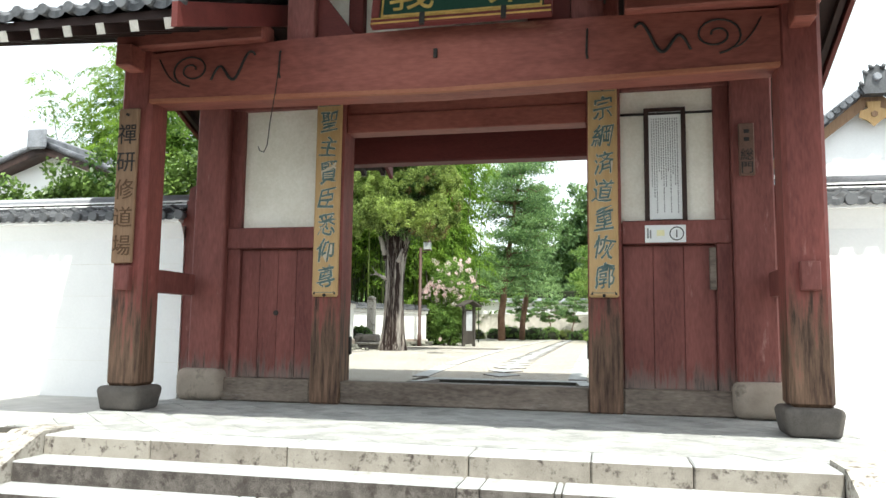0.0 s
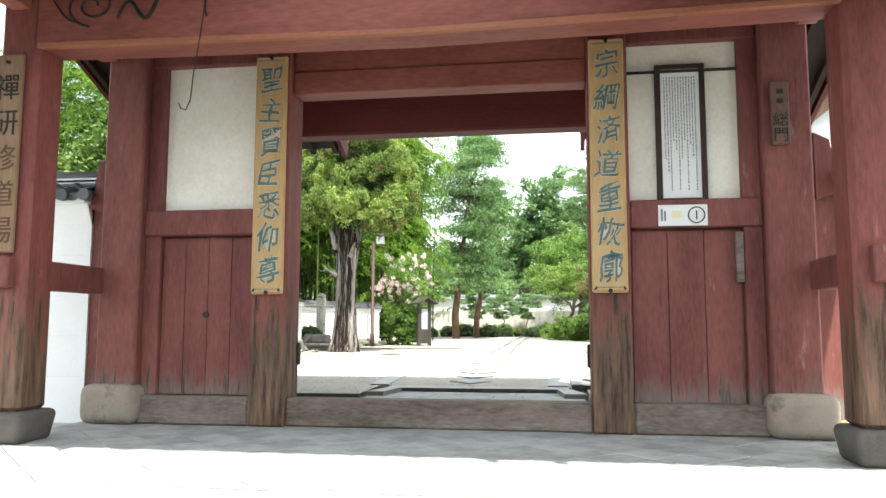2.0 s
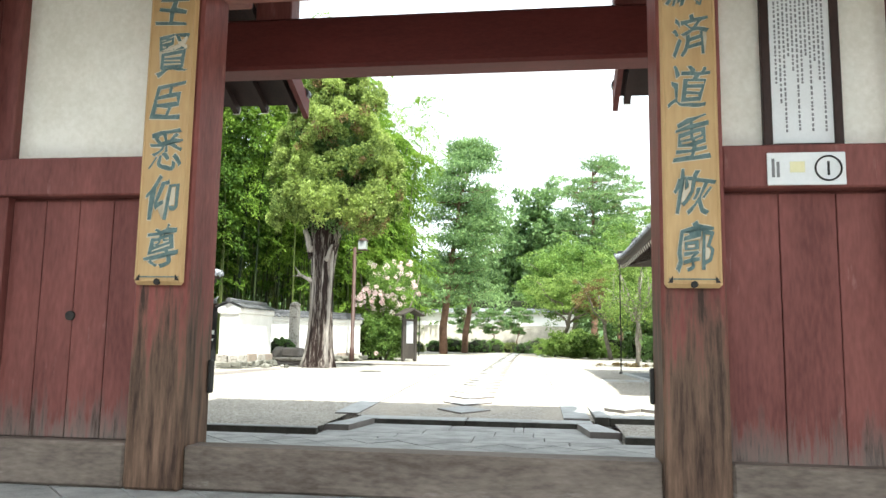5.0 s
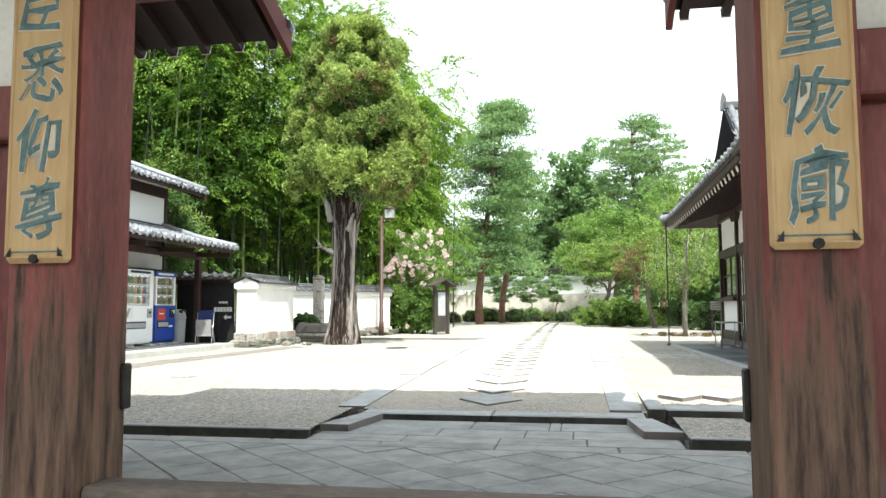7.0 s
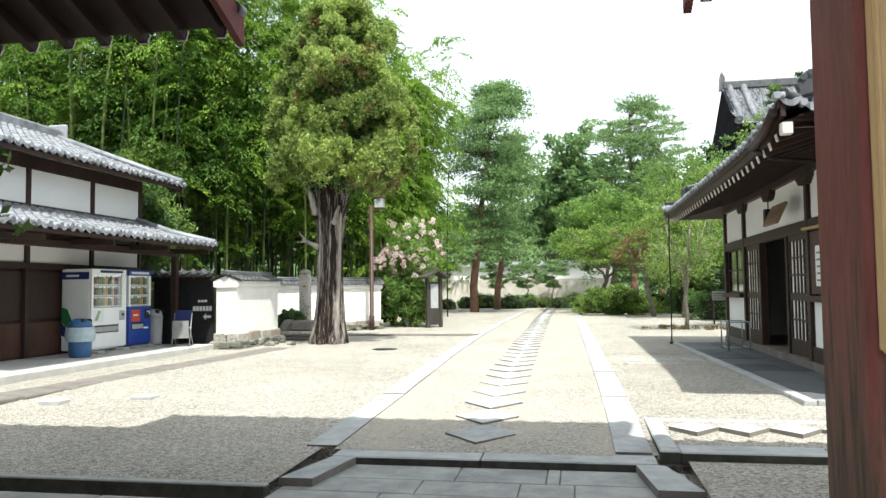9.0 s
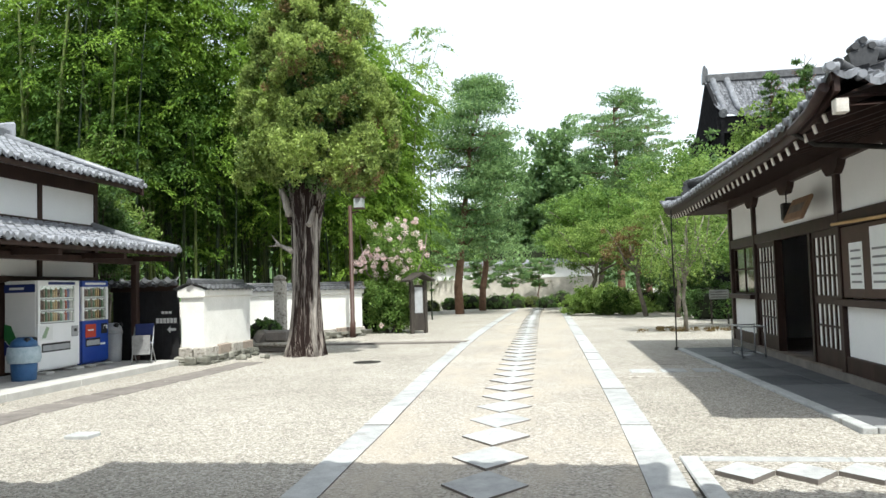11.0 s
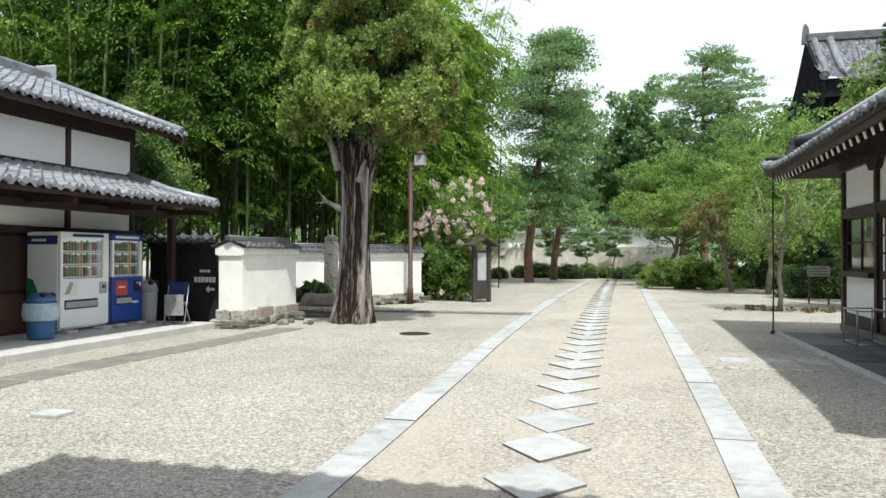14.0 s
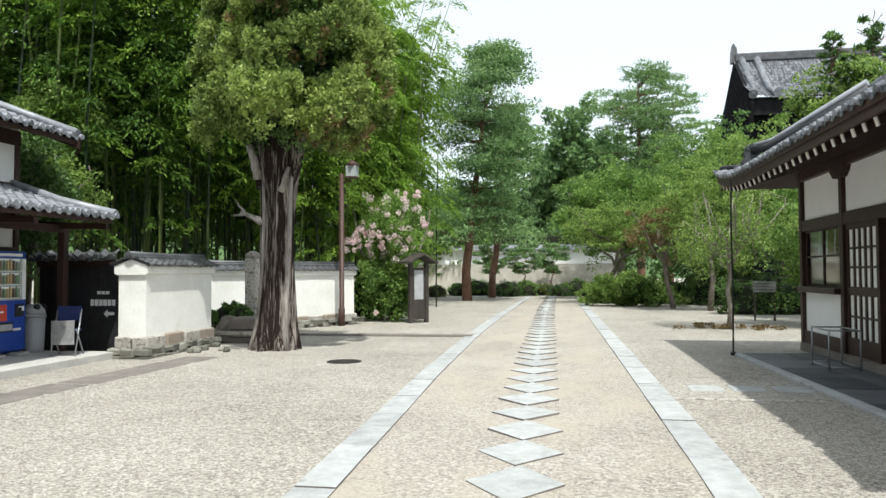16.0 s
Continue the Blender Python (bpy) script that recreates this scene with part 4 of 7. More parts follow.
for y in (9.02, 11.05, 13.1, 15.0):
    part("timber_post", box(-10.26, -10.16, y - .06, y + .06, 0.3, 4.4, .008), DARK_WOOD, house)
part("timber_rail", box(-10.24, -10.15, HY, 15.06, 3.30, 3.42, .008), DARK_WOOD, house)
part("timber_rail", box(-10.24, -10.15, HY, 15.06, 4.14, 4.42, .008), DARK_WOOD, house)
part("plaster_band", box(-10.28, -10.21, HY, 15.0, 2.22, 2.62), WHITE, house)
part("timber_rail", box(-10.26, -10.15, HY, 15.0, 2.10, 2.22, .008), DARK_WOOD, house)
for y in (9.0, 11.0, 13.0, 14.85):
    part("bracket", prism([(-10.2, 2.58), (-8.2, 2.52), (-8.2, 2.62), (-10.2, 2.72)], 'y', y - .05, y + .05), DARK_WOOD, house)
part("porch_beam", box(-9.27, -9.13, HY, 15.1, 2.48, 2.62, .01), DARK_WOOD, house)
part("porch_post", box(-9.27, -9.13, 14.93, 15.07, 0.28, 2.5, .01), DARK_WOOD, house)
t = tiled_slope("tiles", house, 7.1, 2.2, 0.62, TILE, pitch=.235, course=.22)
t.matrix_basis = pose(-8.05, 7.8, 2.72, 0, 0, 90)
eave_ends(house, 7.1, pose(-8.05, 7.8, 2.74, 0, 0, 90))
part("eave_deck", prism([(-8.1, 2.62), (-8.1, 2.70), (-10.2, 3.30), (-10.2, 3.2)], 'y', 7.82, 14.88), DARK_WOOD, house)
part("edge_tile", tube([(-8.05, 14.88, 2.80), (-9.2, 14.9, 3.08), (-10.2, 14.9, 3.42)], .08, 8), TILE, house)
t = tiled_slope("tiles", house, 7.9, 3.75, 1.42, TILE, pitch=.235, course=.22)
t.matrix_basis = pose(-9.35, 7.8, 4.36, 0, 0, 90)
eave_ends(house, 7.9, pose(-9.35, 7.8, 4.38, 0, 0, 90))
t = tiled_slope("tiles", house, 7.9, 3.95, 1.42, TILE)
t.matrix_basis = pose(-17.05, 15.7, 4.36, 0, 0, -90)
part("eave_deck", prism([(-9.4, 4.24), (-9.4, 4.34), (-13.1, 5.72), (-17.0, 4.34), (-17.0, 4.24), (-13.1, 5.60)], 'y', 7.85, 15.62), DARK_WOOD, house)
for y in (7.82, 15.6):
    for s in (-1, 1):
        part("bargeboard", prism([(-13.2 + s * 3.85, 4.16), (-13.2 + s * 3.85, 4.42), (-13.2, 5.84), (-13.2, 5.58)], 'y', y, y + .06), DARK_WOOD, house)
        part("edge_tile", tube([(-13.2 + s * 3.85, y, 4.46), (-13.2, y, 5.88)], .085, 8), TILE, house)
part("ridge", box(-13.4, -13.0, 7.7, 15.8, 5.74, 6.06, .06), TILE, house)
for y in (7.6, 15.75):
    part("ridge_end_tile", box(-13.5, -12.9, y, y + .12, 5.66, 6.22, .05), TILE, house)
terrace = thing("terrace", "concrete terrace kerb under the vending machines", "terrace", kind="structure")
part("slab", box(-10.25, -8.25, 4.0, 15.05, 0.0, 0.285), CONCRETE, terrace)
for y in np.arange(4.0, 15.0, 1.84):
    stone(-8.245, -8.06, y + .004, y + 1.836, 0.0, 0.30, CONCRETE, .012, "kerb_stone", terrace)
for k in range(13):
    y = 4.2 + k * 0.86
    xx = -7.15 + 0.055 * (y - 4)
    stone(xx - .32, xx + .32, y, y + .80, 0.05, COURT + .014 + rng.uniform(-.006, .006), DARK_STONE, .02, "strip_stone", terrace)

MACHINE_WHITE = mat("white_enamel", (.82, .83, .83), (.88, .89, .89), scale=3, rough=.3, bump=0, spec=.5)
MACHINE_BLUE = mat("blue_enamel", (.012, .045, .28), (.02, .07, .36), scale=3, rough=.3, bump=0, spec=.5)
PLASTIC_BLUE = mat("blue_plastic", (.03, .09, .22), (.06, .15, .30), scale=4, rough=.4, bump=.05)
GREEN_PAINT = mat("green_band", (.03, .16, .05), (.05, .22, .08), scale=3, rough=.3, bump=0)
NAVY_PAINT = mat("navy_band", (.02, .03, .14), (.03, .05, .18), scale=3, rough=.3, bump=0)
RED_LABEL = mat("red_label", (.45, .05, .03), (.58, .09, .05), scale=3, rough=.4, bump=0)
# Black plastic; slots and bin holes also get their inner shade from this colour.
SHADOW_GAP = mat("black_plastic_and_gap_shade", (.012, .012, .013), (.03, .03, .032), scale=6, rough=.5, bump=0)
GREY_PLASTIC = mat("grey_plastic", (.30, .31, .32), (.42, .43, .44), scale=5, rough=.5, bump=.05)
BAG = mat("clear_bag", (.26, .36, .42), (.48, .57, .62), scale=9, rough=.3, bump=.5)
LIT_PANEL = mat("lit_display_panel", (.8, .8, .8), (.85, .85, .85), bump=0)
LIT_PANEL.node_tree.nodes["Principled BSDF"].inputs["Emission Color"].default_value = (1, .98, .94, 1)
LIT_PANEL.node_tree.nodes["Principled BSDF"].inputs["Emission Strength"].default_value = .22
DRINK = bpy.data.materials.new("drink_labels")
DRINK.use_nodes = True
_N, _K = DRINK.node_tree.nodes, DRINK.node_tree.links
_g = _N.new("ShaderNodeNewGeometry")
_r = _N.new("ShaderNodeValToRGB")
_r.color_ramp.interpolation = 'CONSTANT'
for k, c in enumerate(((.48, .16, .12), (.22, .34, .22), (.20, .14, .11), (.74, .73, .70), (.60, .45, .24), (.22, .28, .45), (.66, .67, .62), (.36, .28, .22))):
    el = _r.color_ramp.elements[k] if k < 2 else _r.color_ramp.elements.new(k / 8)
    el.position, el.color = k / 8, (*c, 1)
_K.new(_g.outputs["Random Per Island"], _r.inputs[0])
_K.new(_r.outputs[0], _N["Principled BSDF"].inputs["Base Color"])
_N["Principled BSDF"].inputs["Roughness"].default_value = .35


def vending_machine(y, w, body_mat, label, white):
    """A drinks machine whose front faces +x; local y runs along its width."""
    v = thing("vending_machine", label, "vending machine", (-9.5, y, 0.285), group="vending machines")
    d, h = .72, 1.83
    for fy in (.08, w - .18):
        for fx in (-.6, -.14):
            part("foot", box(fx, fx + .1, fy, fy + .1, 0, .07), SHADOW_GAP, v)
    part("body", box(-d, -.05, 0, w, .06, h, .015), MACHINE_WHITE if white else MACHINE_BLUE, v)
    # front door built round its window
    z0, z1 = (.98, 1.72) if white else (.98, 1.70)
    a, b = .07, w - (.17 if white else .10)
    part("front_panel", box(-.05, 0, .005, w - .005, .10, z0, .008), body_mat, v)
    part("front_panel", box(-.05, 0, .005, w - .005, z1, h, .008), MACHINE_WHITE if white else body_mat, v)
    part("front_panel", box(-.05, 0, .005, a, z0, z1), MACHINE_WHITE, v)
    part("front_panel", box(-.05, 0, b, w - .005, z0, z1), MACHINE_WHITE, v)
    part("display_back", box(-.048, -.044, a, b, z0, z1), LIT_PANEL, v, "lit white display panel")
    rr = np.random.default_rng(int(y * 10))
    for k in range(3):
        zz = z0 + .04 + k * .235
        part("shelf", box(-.044, -.006, a, b, zz - .02, zz, .003), MACHINE_WHITE, v)
        n = int((b - a) / .072)
        bb = None
        for i in range(n):
            yy = a + .04 + i * (b - a - .07) / (n - 1)
            hh = rr.uniform(.15, .2)
            bb = tube([(-.024, yy, zz + .002), (-.024, yy, zz + hh * .72), (-.024, yy, zz + hh)], [.03, .03, .016], 6, bb)
        dk = part("drink", bb, DRINK, v, "row of mixed drink bottles")
        dk["kind"] = "stuff"
        part("button_strip", box(-.006, .004, a + .02, b - .02, zz - .045, zz - .022), GREY_PLASTIC, v)
    gl = part("window_pane", box(-.004, 0.0, a, b, z0, z1), GLASS, v)
    gl.visible_shadow = False
    part("dispensing_slot", box(-.02, .006, .10, w - .30, .42, .60, .01), SHADOW_GAP, v)
    part("slot_flap", box(.006, .012, .13, w - .33, .45, .56, .004), GREY_PLASTIC, v)
    part("coin_panel", box(0, .012, w - .27, w - .06, .68, .90, .004), SHADOW_GAP if not white else GREY_PLASTIC, v)
    part("coin_slot", box(.012, .02, w - .2, w - .12, .78, .84), SHADOW_GAP, v)
    if white:
        part("poster", box(0, .004, .05, .42, .66, .94), PAPER, v, "small poster of a drink")
        part("poster_mark", prism([(.10, .70), (.22, .70), (.32, .90), (.24, .92)], 'x', .004, .007), mat("poster_green", (.2, .3, .2), (.35, .45, .3), bump=0), v)
        part("dark_band", box(-d - .004, -.06, -.004, 0, 1.60, 1.76), NAVY_PAINT, v)
        part("dark_band", box(-d * .85, -.3, -.007, -.004, 1.655, 1.70), PAPER, v)
        part("green_wave", prism([(-d, 1.0), (-d * .8, .96), (-.42, .62), (-.12, .46), (-.06, .30), (-.06, .14), (-.3, .28), (-d, .70)], 'y', -.006, 0), GREEN_PAINT, v, "green painted wave")
        part("navy_wave", prism([(-d, .68), (-.3, .26), (-.06, .12), (-.06, .08), (-d, .40)], 'y', -.005, -.0005), NAVY_PAINT, v)
        part("light_box_mark", box(0, .004, .3, w - .15, 1.745, 1.80), NAVY_PAINT, v)
    else:
        part("red_label", box(0, .005, .10, .46, .62, .90), RED_LABEL, v, "square red label")
        part("label_bars", box(.005, .008, .18, .38, .76, .79), PAPER, v)
        part("white_bars", merge(box(0, .004, .25, .40, .44, .48), box(0, .004, .43, w - .12, .44, .48)), PAPER, v)
        part("white_label", box(0.012, .016, w - .2, w - .06, .78, .86), PAPER, v)
        part("light_box_mark", box(0, .004, .1, w - .1, 1.74, 1.79), PAPER, v)
    for fy in (.05, w - .3):
        part("plinth_block", box(-.2, .14, fy, fy + .25, 0, .055, .01), CONCRETE, v, "concrete foot block")
    return v


vending_machine(12.14, 1.27, MACHINE_WHITE, "white drinks vending machine with green and navy side bands", True)
vending_machine(13.50, .92, MACHINE_BLUE, "blue drinks vending machine with a red label", False)


def bin_(x, y, m, label, r=.24, h=.62, lid=True, bag=False):
    b = thing("waste_bin", label, "bin", (x, y, 0.285))
    part("bucket", tube([(0, 0, 0), (0, 0, .05), (0, 0, h)], [r * .85, r * .88, r], 14), m, b)
    part("rim", tube([(0, 0, h - .04), (0, 0, h + .01)], r * 1.06, 14), m, b)
    if lid:
        part("lid", tube([(0, 0, h + .01), (0, 0, h + .12), (0, 0, h + .2)], [r * 1.02, r * .9, r * .5], 14), m, b)
        for k in (-1, 1):
            part("bin_hole", tube([(.10, k * .09, h + .15), (.17, k * .09, h + .145)], .05, 10), SHADOW_GAP, b)
    if bag:
        part("bag", tube([(0, 0, h * .55), (0, 0, h * .7), (0, 0, h + .005), (0, 0, h + .03)], [r * 1.1, r * 1.22, r * 1.16, r * 1.1], 14, cap=False), BAG, b, "clear plastic bag over the rim")
    return b


bin_(-9.22, 11.40, PLASTIC_BLUE, "blue recycling bin with a clear bag beside the machines", .24, .58, True, True)
bin_(-9.62, 14.78, GREY_PLASTIC, "grey plastic waste bin beside the blue machine", .2, .68)

chair = thing("folding_chair", "folding steel chair with a blue back on the terrace", "chair", (-8.62, 14.35, 0.285), -72)
for yy in (-.2, .2):
    part("leg", tube([(.22, yy, 0), (-.12, yy, .80)], .013, 6), STEEL, chair)
    part("leg", tube([(-.24, yy, 0), (.16, yy, .46)], .013, 6), STEEL, chair)
part("seat", box(-.16, .2, -.19, .19, .42, .455, .012), BLUE_VINYL, chair)
part("backrest", box(-.125, -.10, -.2, .2, .60, .86, .012), BLUE_VINYL, chair)
part("hung_board", box(.215, .23, -.19, .19, .2, .62, .004), GREYTEXT, chair, "grey board hung on the chair")

# black boarded side gate with its tiled cap and lettered sign
fence = thing("side_gate", "black boarded side gate with a white lettered notice", "gate")
for k in range(8):
    part("board", box(-10.1 + .21 * k, -10.1 + .21 * k + .205, 15.55, 15.59, .2, 1.86), SHADOW_GAP, fence)
part("top_rail", box(-10.15, -8.42, 15.5, 15.64, 1.86, 1.98, .01), DARK_WOOD, fence)
t = tiled_slope("tiles", fence, 1.75, .28, .15, TILE_DARK)
t.matrix_basis = pose(-10.15, 15.28, 1.98)
eave_ends(fence, 1.75, pose(-10.15, 15.28, 2.0), material=TILE_DARK)
for k in range(6):
    part("sign_bar", box(-9.0 + .09 * k, -9.0 + .09 * k + .07, 15.54, 15.549, 1.10, 1.22), PAPER, fence)
for k in range(3):
    part("sign_bar", box(-8.86 + .09 * k, -8.86 + .09 * k + .07, 15.54, 15.549, 1.32, 1.38), PAPER, fence)
part("arrow", prism([(-8.72, .95), (-8.64, 1.03), (-8.64, .98), (-8.5, .98), (-8.5, .92), (-8.64, .92), (-8.64, .87)], 'y', 15.54, 15.549), PAPER, fence, "white arrow")

# ---- inner walls, stone things ----
RUBBLE = mat("rubble_stone", (.10, .10, .082), (.27, .265, .225), scale=3, rough=.9, bump=.5, fine=60, per_object=.6)


def garden_wall(name, a, b, h, thick, label, footing, joint=.6):
    """A plastered wall under a low gabled coping: a white band follows the gable, thin dark tiles lie on it."""
    ax, ay = a
    L = math.hypot(b[0] - ax, b[1] - ay)
    w = thing(name, label, "wall", (ax, ay, COURT), math.degrees(math.atan2(b[1] - ay, b[0] - ax)), kind="structure")
    n = max(2, int(L / joint))
    for k in range(n):
        for s in (-1, 1):
            y0, y1 = sorted((s * .02, s * (thick / 2 + .06 + .02 * ((k * 7) % 3))))
            part("footing_stone", box(k * L / n - .05 * (k == 0), (k + 1) * L / n - .012 + .06 * (k == n - 1), y0, y1, footing - .24, footing + .012 * ((k * 5) % 3), .025), BASE_STONE if k % 2 else GRANITE, w)
    part("plaster_body", box(0, L, -thick / 2, thick / 2, footing - .05, h), OLD_WHITE, w)
    e = thick / 2 + .06
    part("coping_band", prism([(-e, h - .13), (-thick / 2 - .002, h - .16), (thick / 2 + .002, h - .16), (e, h - .13), (e, h), (0, h + .13), (-e, h)], 'x', -.05, L + .05), OLD_WHITE, w, "white plaster band under the tiles")
    for s in (0, 180):
        t = tiled_slope("tiles", w, L + .2, e + .07, .30, TILE_DARK, pitch=.22, course=.13, sag=.0)
        t.matrix_basis = pose(-.1 if s == 0 else L + .1, (-1 if s == 0 else 1) * (e + .07), h + .012, 0, 0, s) @ Matrix.Diagonal((1, 1, .5, 1))
    part("ridge_tiles", box(-.12, L + .12, -.10, .10, h + .13, h + .20, .02), TILE_DARK, w)
    part("ridge_cap", tube([(-.14, 0, h + .22), (L * .5, 0, h + .205), (L + .14, 0, h + .22)], .06, 10), TILE_DARK, w)
    return w


garden_wall("wall_stub", (-7.86, 15.12), (-7.80, 17.55), 1.68, .56, "short stained white wall with a low tiled coping on a stone footing", .38)
garden_wall("wall_inner", (-9.5, 20.1), (-6.62, 24.9), 1.62, .34, "stained white inner wall with a low tiled coping", .30)


def lump(seed, s, squash=.7, fine=2):
    """A weathered stone: an uneven rounded block."""
    b = bmesh.new()
    bmesh.ops.create_icosphere(b, subdivisions=fine, radius=1.0)
    off = Vector((seed * 3.1, seed * 1.7, 0))
    for v in b.verts:
        k = 1 + .35 * noise.noise(v.co * 1.4 + off)
        v.co = Vector((v.co.x * k * s, v.co.y * k * s * .8, v.co.z * k * s * squash))
    return b




def slabby(seed):
    """A flat irregular walling stone."""
    b = box(-.20, .20, -.10, .10, -.075, .075, .02)
    for v in b.verts:
        v.co += Vector((noise.noise(v.co * 4 + Vector((seed, 0, 0))), noise.noise(v.co * 4 + Vector((0, seed, 5))), noise.noise(v.co * 5 + Vector((3, seed, 0))))) * .05
    return b


flats = [mesh_of(slabby(k * 2.3), RUBBLE, "rubble") for k in range(6)]
lumps = [mesh_of(lump(k, .16), RUBBLE, "rubble") for k in range(6)]
rubble = thing("rubble_footing", "rough rubble stones packed along the wall foot", "stones")
for lv in range(2):
    for k in range(11):
        f = (k + .5 * lv) / 11
        shared("rubble", flats[(k + lv) % 6], rubble, pose(-7.50 + .03 * f + .03 * (1 - lv), 15.05 + 2.65 * f, COURT - .01 + .13 * lv, rng.uniform(-6, 6), rng.uniform(-6, 6), 90 + rng.uniform(-9, 9)) @ Matrix.Diagonal((rng.uniform(.55, .8), rng.uniform(.7, 1), rng.uniform(.7, 1), 1)))
    for k in range(3):
        shared("rubble", flats[k], rubble, pose(-8.05 + .27 * k, 14.90, COURT - .01 + .12 * lv, 0, rng.uniform(-6, 6), rng.uniform(-9, 9)) @ Matrix.Diagonal((.65, .8, .8, 1)))
for k in range(20):
    g = k / 19
    s = rng.uniform(.7, 1.1)
    shared("rubble", flats[k % 6], rubble, pose(-9.0 + 2.5 * g + .24, 20.4 + 4.3 * g - .22, COURT + .05 + .10 * (k % 2), rng.uniform(-8, 8), 0, 59 + rng.uniform(-9, 9)) @ Matrix.Diagonal((s, s, s * .8, 1)))
pillar = thing("stone_pillar", "weathered square stone pillar with a rounded cap", "stone pillar", (-7.48, 19.6, COURT))
part("shaft", box(-.15, .15, -.15, .15, .2, 1.92, .03), GRANITE, pillar)
part("cap", tube([(0, 0, 1.92), (0, 0, 2.0), (0, 0, 2.08)], [.17, .19, .06], 12), GRANITE, pillar)
part("plinth", box(-.3, .3, -.3, .3, 0, .22, .04), GRANITE, pillar)
basin = thing("stone_basin", "dark stacked stone trough at the wall foot", "stone basin", (-7.15, 18.4, COURT))
part("foot", box(-.55, .6, -.35, .35, 0, .14, .03), DARK_STONE, basin)
part("slab", box(-.62, .66, -.42, .42, .14, .26, .04), GRANITE, basin)
part("block", box(-.25, .35, -.25, .3, .26, .56, .05), DARK_STONE, basin)
part("block", lump(9, .3), DARK_STONE, basin).matrix_basis = pose(-.35, 0, .36)
for k in range(9):
    s = rng.uniform(.3, .9)
    st = new("loose_stone", lumps[k % 6])
    st.matrix_world = pose(-7.3 + rng.uniform(-.3, .8), 16.2 + rng.uniform(-.6, 1.6), COURT + .03, 0, 0, rng.uniform(0, 360)) @ Matrix.Diagonal((s, s, s, 1))
    tagged(st, "loose rough stone on the gravel", "stone", group="loose stones")
drain = thing("drain", "low stone gutter edging across the gravel", "gutter", kind="structure")
for x0, x1 in ((-6.5, -5.1), (-5.09, -3.7), (-3.69, -2.2)):
    stone(x0, x1, 20.1, 20.28, 0.05, COURT + .05, DARK_STONE, .01, "gutter_stone", drain)
    stone(x0, x1, 20.62, 20.8, 0.05, COURT + .04, GRANITE, .01, "gutter_stone", drain)
cover = thing("drain_cover", "flat dark iron drain cover in the gravel", "drain cover", (-3.75, 14.95, COURT))
part("plate", tube([(0, 0, 0), (0, 0, .012)], .3, 20), IRON, cover)

# ---- lamp post, notice post ----
BROWN = mat("brown_paint", (.042, .022, .017), (.08, .042, .033), scale=5, rough=.5)
lamp = thing("street_lamp", "brown lamp post with a glass lantern", "lamp post", (-6.47, 23.55, COURT))
part("pole", tube([(0, 0, 0), (0, 0, .5), (0, 0, .52), (0, 0, 4.45)], [.10, .10, .078, .07], 10), BROWN, lamp)
part("bracket", tube([(0, 0, 4.2), (.3, 0, 4.25)], .03, 6), BROWN, lamp)
part("lantern_frame", box(.14, .50, -.18, .18, 4.32, 4.36), BROWN, lamp)
part("lantern_glass", box(.17, .47, -.15, .15, 4.36, 4.68), mat("frosted_glass", (.26, .28, .275), (.38, .40, .39), rough=.3, bump=0), lamp)
part("lantern_roof", tube([(.32, 0, 4.68), (.32, 0, 4.84)], [.27, .05], 4), BROWN, lamp)
STAND_WOOD = mat("weathered_black_timber", (.026, .022, .019), (.07, .06, .05), scale=3, rough=.8, stretch=(1, 1, .3), fine=40)
kiosk = thing("notice_post", "roofed dark timber notice stand", "notice stand", (-4.5, 25.1, COURT), 48)
for x in (-.30, .30):
    part("post", box(x - .06, x + .06, -.06, .06, 0, 1.85, .01), STAND_WOOD, kiosk)
part("panel", box(-.17, .17, -.03, .02, .72, 1.62), GREY_PLASTIC, kiosk, "weathered pale notice panel")
part("surround", box(-.24, .24, -.015, .03, .55, 1.7), STAND_WOOD, kiosk)
part("apron_board", box(-.24, .24, -.03, .03, .1, .55), STAND_WOOD, kiosk)
part("roof", prism([(-.55, 1.82), (0, 2.08), (.55, 1.82), (.55, 1.88), (0, 2.15), (-.55, 1.88)], 'y', -.3, .3), STAND_WOOD, kiosk)

# ---- shop on the other side ----
shop = thing("shop", "dark timber temple shop with white plaster panels and a tiled roof", "building")
X = 4.6
part("floor", box(X - .1, 11.5, 6.5, 17.95, .1, .32), DARK_STONE, shop)
part("rear_wall", box(11.4, 11.6, 6.5, 17.95, .2, 3.6), DARK_WOOD, shop)
part("end_wall", box(X + .1, 11.4, 17.85, 17.98, .2, 3.6), WHITE, shop)
part("end_wall", box(X + .1, 11.4, 6.42, 6.55, .2, 3.6), WHITE, shop)
part("room_ceiling", box(X + .1, 11.4, 6.5, 17.9, 3.3, 3.4), DARK_WOOD, shop)
for y in (17.92, 15.72, 10.88, 8.7, 6.5):
    part("post", box(X - .07, X + .09, y - .075, y + .075, .2, 3.6, .01), DARK_WOOD, shop)
part("head_beam", box(X - .08, X + .1, 6.42, 18.0, 3.42, 3.62, .01), DARK_WOOD, shop)
part("rail", box(X - .06, X + .08, 6.42, 18.0, 2.46, 2.66, .01), DARK_WOOD, shop)
part("upper_plaster", box(X, X + .05, 6.5, 17.9, 2.66, 3.42), WHITE, shop)
for y in (15.72, 13.3, 10.88, 8.7):
    part("bracket", prism([(y - .36, 3.44), (y + .36, 3.44), (y + .30, 3.34), (y + .16, 3.24), (y - .16, 3.24), (y - .30, 3.34)], 'x', X - .12, X - .002), DARK_WOOD, shop)
